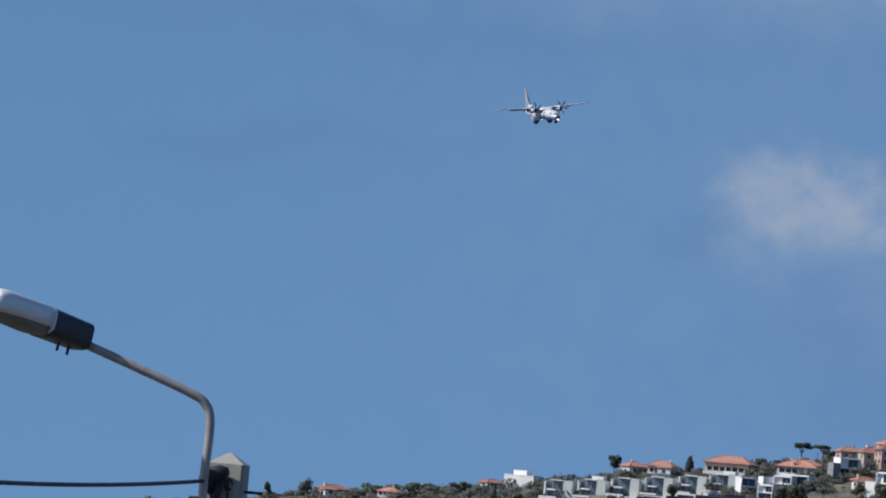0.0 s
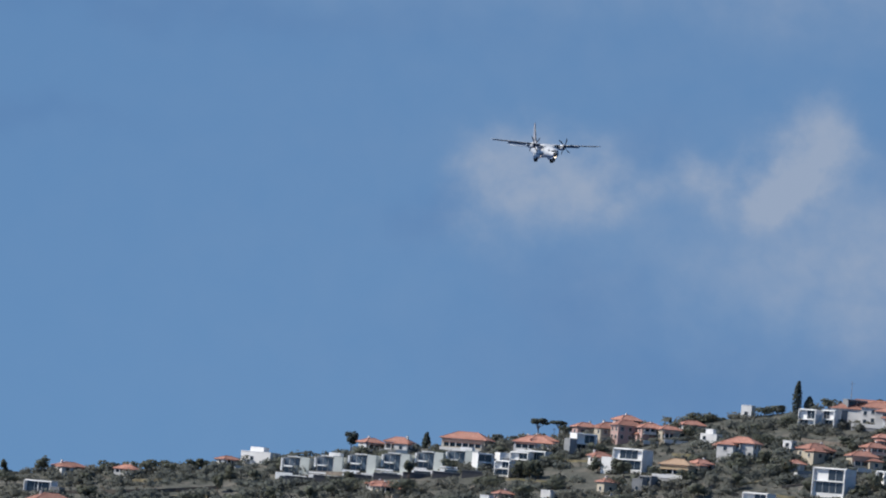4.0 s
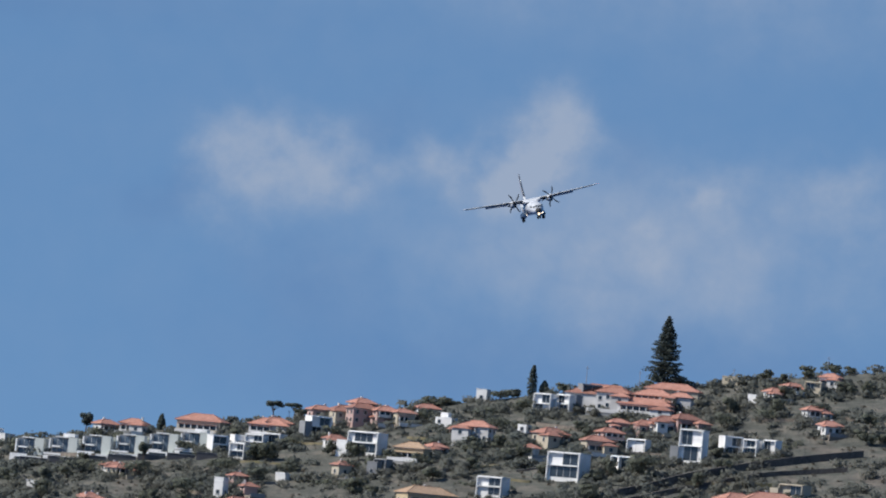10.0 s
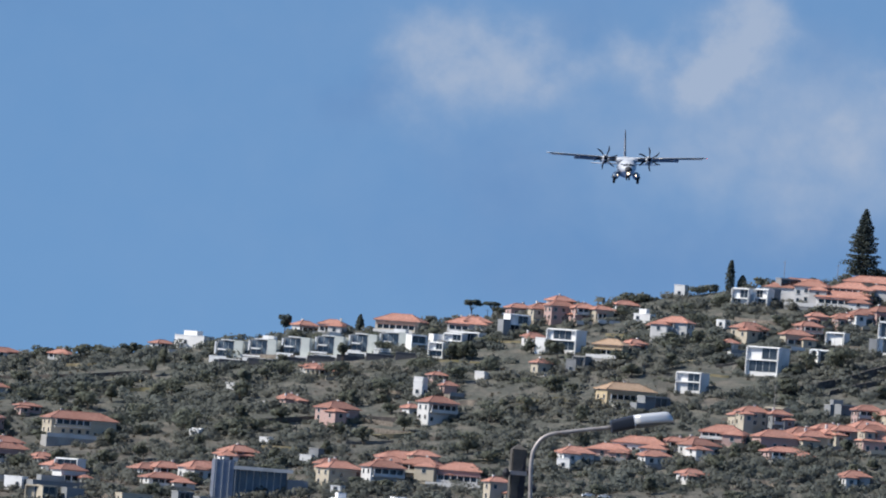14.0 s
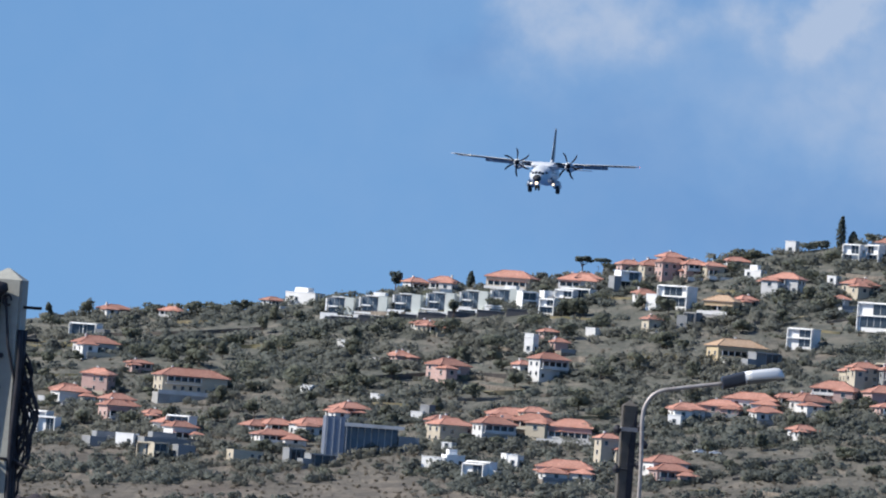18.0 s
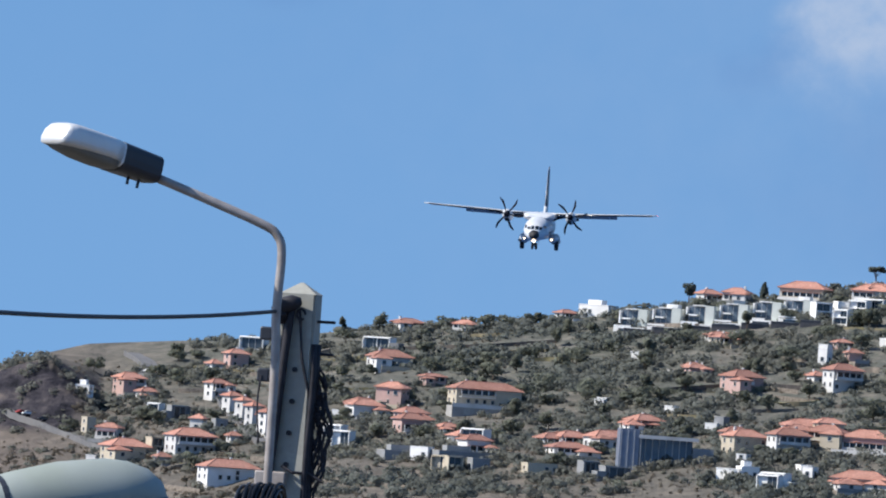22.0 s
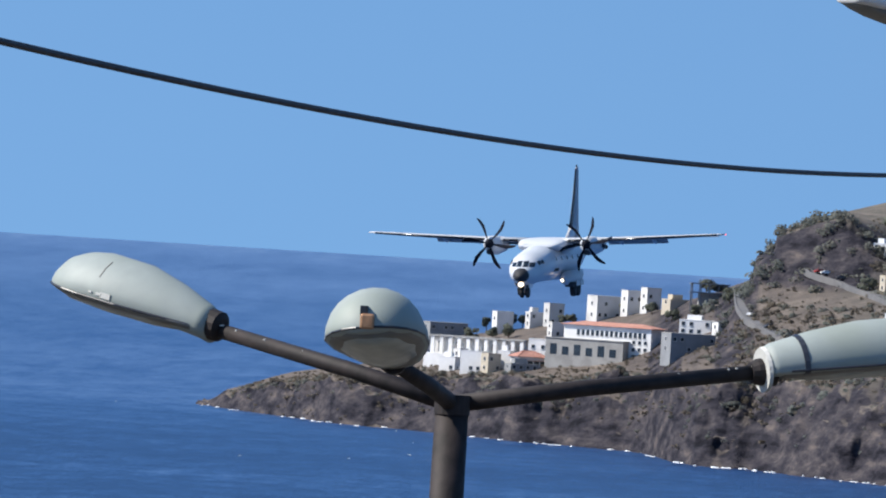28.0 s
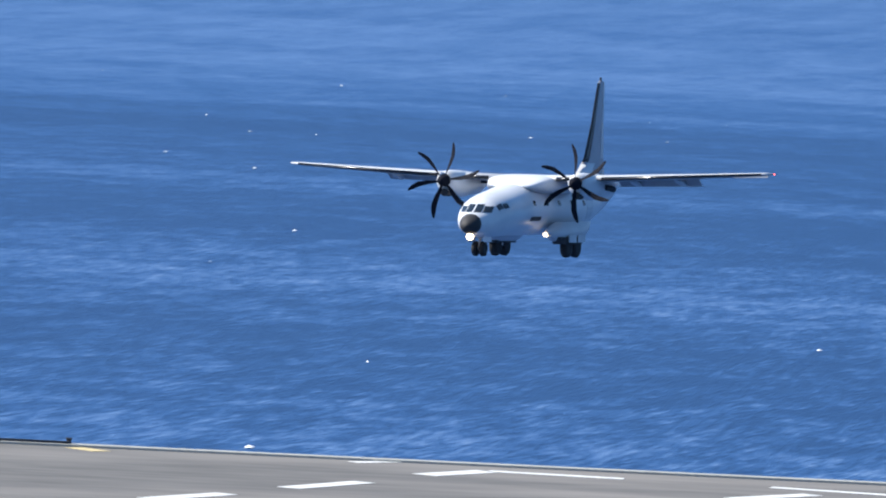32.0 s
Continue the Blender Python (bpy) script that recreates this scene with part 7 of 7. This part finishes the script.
tree(2.21, 0.51, 2.2, 4.4, "round")
tree(1.55, 0.75, 2.2, 5.2, "round")
tree(-2.03, 0.43, 2.0, 3.0, "round")
tree(-1.26, 0.58, 1.1, 3.0, "round")
tree(-1.65, 0.08, 2.2, 3.7, "round")
tree(-1.24, -0.27, 2.6, 4.4, "round")
tree(-2.19, -0.04, 1.9, 3.0, "round")
tree(-0.16, 0.78, 1.9, 3.7, "round")
tree(0.49, 0.61, 1.9, 4.4, "round")
tree(0.95, 0.68, 1.9, 4.4, "round")
tree(1.38, 0.54, 2.2, 5.2, "round")
tree(1.58, 0.73, 2.2, 4.4, "round")
tree(0.48, 0.10, 2.2, 3.7, "round")
tree(0.14, 0.08, 1.9, 3.7, "round")
tree(0.99, 0.13, 1.9, 4.4, "round")
tree(1.83, 0.15, 1.9, 3.7, "round")
tree(1.72, 0.52, 2.2, 4.4, "round")
tree(1.22, 0.45, 2.2, 4.4, "round")
tree(0.67, 0.41, 1.9, 3.7, "round")
tree(0.33, 0.35, 2.2, 3.0, "round")
tree(-4.84, -0.43, 2.2, 1.6, "palm")
tree(-3.63, -0.36, 1.9, 2.2, "round")
tree(-3.39, -0.13, 2.2, 3.0, "round")
tree(-3.28, -0.14, 1.5, 3.0, "round")
tree(-5.40, -0.55, 2.2, 2.2, "round")
tree(-4.85, -0.56, 1.9, 2.2, "round")
tree(-4.43, -0.41, 1.5, 1.9, "round")
tree(-3.21, -0.20, 2.2, 3.0, "round")
tree(-5.12, -0.59, 1.6, 2.2, "round")
tree(-4.97, -0.57, 1.6, 1.8, "round")
tree(-4.75, -0.41, 1.8, 1.3, "palm")
tree(-4.38, -0.39, 1.3, 1.6, "round")
tree(-3.99, -0.30, 1.6, 1.6, "round")
tree(-3.79, -0.31, 1.6, 1.8, "round")
tree(-4.49, -0.50, 1.3, 1.9, "round")
tree(-4.17, -0.54, 1.3, 1.6, "round")
tree(-3.45, -0.31, 1.6, 1.6, "round")
tree(-5.02, -0.47, 2.0, 1.2, "palm")
tree(-4.41, -0.70, 1.3, 2.2, "round")
tree(-3.65, -0.66, 1.3, 2.2, "round")


def grove():
    """Garden trees between the houses."""
    rnd = random.Random(99)
    for k in range(200):
        az = rnd.uniform(-1.6, 8.4) if k % 3 else rnd.uniform(1.8, 8.4)
        lo, hi = float(cliff_e(az)) + 0.45, float(ridge_e(az)) - 0.02
        el = lo + (hi - lo) * (rnd.random() ** 0.75)
        tree(az, el, rnd.uniform(1.3, 2.6), rnd.uniform(1.6, 3.6))


grove()


# white water along the foot of the cliffs
def foam():
    rnd = random.Random(8)
    bm = bmesh.new()
    az = -7.12
    while az < -1.2:
        sd = float(shore_d(az))
        for _ in range(2):
            if rnd.random() < 0.2 + 0.5 * noise.noise((az * 3, 0, 0)):
                d = sd - rnd.uniform(0, 16)
                a = radians(az + rnd.uniform(-0.03, 0.03))
                L, W = rnd.uniform(0.3, 1.7), rnd.uniform(0.4, 2.0)
                c = Vector((d * math.sin(a), d * math.cos(a), 0.15))
                n = 9
                edge = [Vector((L * math.cos(2 * math.pi * k / n) * rnd.uniform(0.6, 1.2), W * math.sin(2 * math.pi * k / n) * rnd.uniform(0.6, 1.2), 0)) for k in range(n)]
                ring = [bm.verts.new(c + v) for v in edge]
                crest = [bm.verts.new(c + v * 0.75 + Vector((0, 0, rnd.uniform(0.05, 0.45)))) for v in edge]
                for k in range(n):
                    bm.faces.new((ring[k], ring[(k + 1) % n], crest[(k + 1) % n], crest[k]))
                bm.faces.new(crest)
        az += 0.035
    return tagged(part("surf", bm, M_FOAM), "broken white surf along the rocks", "surf", kind="stuff")


def whitecaps():
    rnd = random.Random(4)
    bm = bmesh.new()
    for k in range(42):
        az, d = rnd.uniform(-18, -4), rnd.uniform(900, 3200)
        a = radians(az)
        c = Vector((d * math.sin(a), d * math.cos(a), 0.1))
        L, W, n = rnd.uniform(0.2, 0.8), rnd.uniform(0.5, 1.8), 7
        ring = [bm.verts.new(c + Vector((L * math.cos(2 * math.pi * j / n) * rnd.uniform(0.5, 1.3), W * math.sin(2 * math.pi * j / n) * rnd.uniform(0.5, 1.3), 0))) for j in range(n)]
        top = bm.verts.new(c + Vector((0, 0, rnd.uniform(0.1, 0.35))))
        for j in range(n):
            bm.faces.new((ring[j], ring[(j + 1) % n], top))
    return tagged(part("whitecaps", bm, M_FOAM), "scattered small white wave crests", "foam", kind="stuff")


foam()
whitecaps()


# ---- roads, walls and small things on the hillside ----
def ribbon(name, stops, width, material, label, category, lift=0.5, kind="structure", wall=0.0):
    """A strip laid along the slope through places given by azimuth and height angle."""
    pts = []
    for (a0, e0), (a1, e1) in zip(stops, stops[1:]):
        for k in range(8):
            d, x, y, z = site(a0 + (a1 - a0) * k / 8, e0 + (e1 - e0) * k / 8)
            pts.append(Vector((x, y, z)))
    for _ in range(4):
        pts = [pts[0]] + [(a + b + c) / 3 for a, b, c in zip(pts, pts[1:], pts[2:])] + [pts[-1]]
    bm = bmesh.new()
    rows = []
    for i, p in enumerate(pts):
        t = (pts[min(i + 1, len(pts) - 1)] - pts[max(i - 1, 0)])
        t.z = 0
        n = Vector((-t.y, t.x, 0)).normalized() * width / 2
        if n.y < 0:
            n = -n
        z = Vector((0, 0, lift))
        rows.append([bm.verts.new(v) for v in (p - n - Vector((0, 0, 1.5)), p - n + z + Vector((0, 0, wall)), p - n * 0.93 + z + Vector((0, 0, wall)), p - n * 0.93 + z, p + n + z)])
    for a, b in zip(rows, rows[1:]):
        for k in range(4):
            bm.faces.new((a[k], b[k], b[k + 1], a[k + 1]))
    bmesh.ops.recalc_face_normals(bm, faces=bm.faces)
    return tagged(part(name, bm, material), label, category, kind=kind)


ribbon("road", [(-3.12, -0.12), (-3.1, -0.22), (-3.02, -0.32), (-2.86, -0.4), (-2.7, -0.46)], 6, M_TAR, "grey coast road below the cliff", "road", 0.6, wall=0.35)
ribbon("road", [(-2.62, 0.06), (-2.5, 0.02), (-2.34, -0.02), (-2.15, -0.06), (-1.98, -0.12), (-1.8, -0.16)], 5.5, M_TAR, "grey road curving round the foot of the cliff", "road", 0.6, wall=0.35)
ribbon("road", [(-1.75, 0.58), (-1.66, 0.54), (-1.59, 0.48), (-1.62, 0.43), (-1.66, 0.38), (-1.6, 0.34)], 7, M_TAR, "narrow grey lane on the slope", "road", 0.6, wall=0.5)
ribbon("road", [(-1.05, 0.3), (-0.98, 0.2), (-0.9, 0.12), (-0.8, 0.04), (-0.7, -0.03)], 6, M_TAR, "narrow grey lane beside terraced houses", "road", 0.5, wall=0.5)


M_DARKSTONE = mat("dark_basalt_wall", (0.085, 0.075, 0.07), 0.95, vary=0.45, scale=1.0, bump=0.5, dist=0.1, second=(0.14, 0.12, 0.1), amount=0.5, scale2=0.1)


def terrace_walls():
    rnd = random.Random(77)
    for k in range(46):
        az = rnd.uniform(-1.6, 8.2)
        low, high = float(cliff_e(az)) + 0.25, float(ridge_e(az)) - 0.12
        el = rnd.uniform(low, high)
        L = rnd.uniform(0.12, 0.5)
        tilt = rnd.uniform(-0.03, 0.06)
        ribbon("terrace_wall", [(az, el), (az + L / 2, el + tilt / 2), (az + L, el + tilt)], 0.9, M_STONE, "rough stone terrace wall across the slope", "wall", rnd.uniform(0.9, 1.8), kind="")


terrace_walls()
for stops, lift in (([(6.15, 1.08), (6.6, 1.2), (6.95, 1.32), (7.3, 1.42), (7.65, 1.5), (8.3, 1.62)], 2.6), ([(6.5, 1.12), (7.0, 1.26), (7.5, 1.4), (8.2, 1.5)], 1.6), ([(0.1, 0.74), (0.5, 0.78), (1.0, 0.83), (1.5, 0.9)], 1.2), ([(2.3, 0.58), (2.7, 0.63), (3.1, 0.66), (3.5, 0.66)], 1.8)):
    ribbon("terrace_wall", stops, 1.1, M_DARKSTONE, "long dark stone terrace wall across the slope", "wall", lift, kind="")


def hedges():
    """Dark hedge lines along the terraces."""
    rnd = random.Random(58)
    places = []
    for k in range(90):
        az = rnd.uniform(-1.1, 8.2)
        low, high = float(cliff_e(az)) + 0.22, float(ridge_e(az)) - 0.06
        el, L, tilt = rnd.uniform(low, high), rnd.uniform(0.15, 0.6), rnd.uniform(-0.02, 0.07)
        n = int(L * 26)
        for i in range(n):
            if rnd.random() < 0.15:
                continue
            d, x, y, z = site(az + L * i / n, el + tilt * i / n + rnd.uniform(-0.006, 0.006))
            places.append((x, y, z, rnd.uniform(0.8, 2.2)))
    scatter("hedge", places, M_LEAF, "dark hedge lines along the terraces", "hedge", 61)


hedges()


def fields():
    for k, (az, el, L, w) in enumerate(((2.55, 0.62, 0.5, 13), (4.2, 0.9, 0.4, 16), (3.1, 0.55, 0.35, 12), (0.4, 0.15, 0.5, 10), (5.3, 0.55, 0.3, 12), (-1.4, 0.5, 0.3, 14), (1.2, 0.75, 0.5, 9), (0.8, 0.9, 0.4, 8), (6.9, 1.3, 0.8, 7))):
        ribbon("field", [(az, el), (az + L / 2, el + 0.02), (az + L, el + 0.05)], w, M_GRASS, "strip of pale dry grass on a terrace", "field", 0.35)
    rnd = random.Random(41)
    for k in range(22):
        az = rnd.uniform(-1.5, 7.8)
        low, high = float(cliff_e(az)) + 0.3, float(ridge_e(az)) - 0.1
        el = rnd.uniform(low, high)
        L = rnd.uniform(0.2, 0.6)
        ribbon("field", [(az, el), (az + L / 2, el + rnd.uniform(0, 0.03)), (az + L, el + rnd.uniform(0, 0.06))], rnd.uniform(3, 8), M_GRASS, "strip of pale dry grass on a terrace", "field", 0.3)


fields()


def mast(az, el, h):
    d, x, y, z = site(az, el)
    h = h * d / 1000
    ob = thing("antenna_mast", x, y, z, 0, "thin grey antenna mast on the ridge", "mast")
    part("pole", tube(bmesh.new(), [(0, 0, -1), (0, 0, h)], [0.16, 0.07], 6), M_GALV, ob)
    part("crossbar", tube(bmesh.new(), [(-0.8, 0, h * 0.9), (0.8, 0, h * 0.9)], 0.05, 6), M_GALV, ob)
    return ob


for a, e, h in ((6.1, 1.97, 3.6), (4.44, 1.66, 1.7), (6.5, 2.0, 2.6), (7.9, 2.22, 2.6), (7.2, 2.1, 2.0), (6.1, 0.95, 3.8), (3.9, 1.5, 1.2), (2.75, 1.33, 1.6)):
    mast(a, e, h)


def car(az, el, turn, material, word):
    d, x, y, z = site(az, el)
    ob = thing("car", x, y, z + 0.62, turn, f"small {word} car parked on the hillside", "car", "parked cars")
    bm = bmesh.new()
    loft(bm, [[(-2.1, s * 0.85, 0.35), (-2.0, s * 0.85, 0.85), (-1.2, s * 0.85, 0.95), (-0.7, s * 0.72, 1.45), (0.7, s * 0.72, 1.45), (1.3, s * 0.85, 0.95), (2.0, s * 0.85, 0.8), (2.1, s * 0.85, 0.35)] for s in (-1, 1)])
    part("body", bm, material, ob)
    part("windscreen", boxed(-1.0, 1.05, -0.82, 0.82, 1.0, 1.32), M_PANE_SHADE, ob)
    for px in (-1.3, 1.3):
        for s in (-0.8, 0.8):
            part("wheel", wheel(px, s, 0.32, 0.32, 0.2), M_TYRE, ob)
    return ob


M_CARW = mat("white_car_paint", (0.75, 0.75, 0.75), 0.3, vary=0.02, bump=0)
M_CARD = mat("dark_car_paint", (0.05, 0.055, 0.065), 0.3, vary=0.02, bump=0)
M_CARR = mat("red_car_paint", (0.35, 0.04, 0.03), 0.3, vary=0.02, bump=0)
for a, e, t, m, word in ((4.76, 0.2, 10, M_CARW, "white"), (4.88, 0.2, 5, M_CARW, "white"), (-2.5, 0.03, 20, M_CARW, "white"), (-2.38, -0.01, 15, M_CARD, "dark"), (-2.2, -0.04, 10, M_CARW, "white"), (-2.55, 0.05, 30, M_CARR, "red"),
                      (-3.05, -0.3, 80, M_CARW, "white"), (-2.9, -0.38, 40, M_CARD, "dark"), (-0.93, 0.15, 60, M_CARW, "white"), (-0.84, 0.08, 60, M_CARD, "dark"), (0.6, -0.02, 0, M_CARW, "white"), (-1.62, 0.44, 45, M_CARW, "white")):
    car(a, e, t, m, word)


# ---- what moves ----
FLIGHT = [
    (0, 54.7, 1923.4, 194.52, -68.6, -1.6, 10.6), (1, 70.3, 1874.7, 189.56, -71.8, -1.3, 9.2), (2, 84.5, 1825.4, 183.01, -75.2, -1.1, 6.8),
    (3, 97.5, 1775.6, 177.99, -77.4, -1.3, 0.5), (4, 110.2, 1726.0, 172.56, -78.4, -1.5, 1.8), (7, 139.1, 1572.7, 158.81, -81.9, -1.1, 16.6),
    (8, 143.3, 1521.0, 155.74, -82.5, -1.3, 17.1), (9, 142.7, 1469.0, 150.02, -86.8, -1.5, 18.3), (10, 139.0, 1417.5, 143.86, -88.9, -0.9, 16.6),
    (11, 133.0, 1366.7, 138.28, -91.4, -0.6, 11.7), (12, 125.2, 1316.9, 132.65, -92.8, -0.6, 8.8), (13, 115.0, 1267.8, 126.33, -93.9, 0.3, 6.0),
    (14, 103.7, 1219.2, 120.62, -92.9, 0.8, 2.3), (15, 92.6, 1170.6, 115.46, -90.8, 0.6, -0.3), (18, 62.2, 1034.3, 102.91, -99.6, -0.6, -0.2),
    (19, 51.3, 986.6, 99.51, -97.7, 0.2, 0.3), (20, 40.0, 939.1, 97.19, -95.6, -0.5, 0.7), (21, 29.2, 890.9, 93.28, -93.4, -1.1, 0.3),
    (22, 18.2, 842.5, 88.51, -95.0, -2.1, 0.6), (23, 7.3, 793.6, 82.64, -95.9, -1.8, -1.2), (24, -3.1, 744.0, 76.68, -95.4, -0.7, -2.0),
    (24.5, -7.7, 718.8, 74.35, -95.5, -0.4, -1.2), (26.5, -27.4, 615.6, 68.45, -98.8, -2.0, 0.4), (27, -32.7, 590.1, 67.19, -98.6, -2.9, 1.6),
    (28, -43.3, 540.7, 63.15, -97.1, -1.9, 3.1), (29.5, -59.3, 464.8, 56.91, -93.4, 1.4, -0.9), (30.5, -69.0, 414.9, 53.55, -95.5, 2.7, -0.6),
    (31, -74.2, 390.6, 52.39, -95.8, 2.7, -1.9), (31.5, -81.9, 379.0, 51.2, -95.8, 2.7, -2.1), (32, -90.1, 375.0, 48.98, -95.9, 1.1, 1.9)]


def motions():
    walk(PLANE, [(t, pose(x, y, z - 0.2, roll, -pitch, yaw)) for t, x, y, z, yaw, pitch, roll in FLIGHT])
    for hub, s in PROPS:
        walk(hub, [(0.1 * k, pose(3.35, s * 3.5, 3.72, 47.0 * k + (20 if s > 0 else 0), 0, 0)) for k in range(321)])


motions()
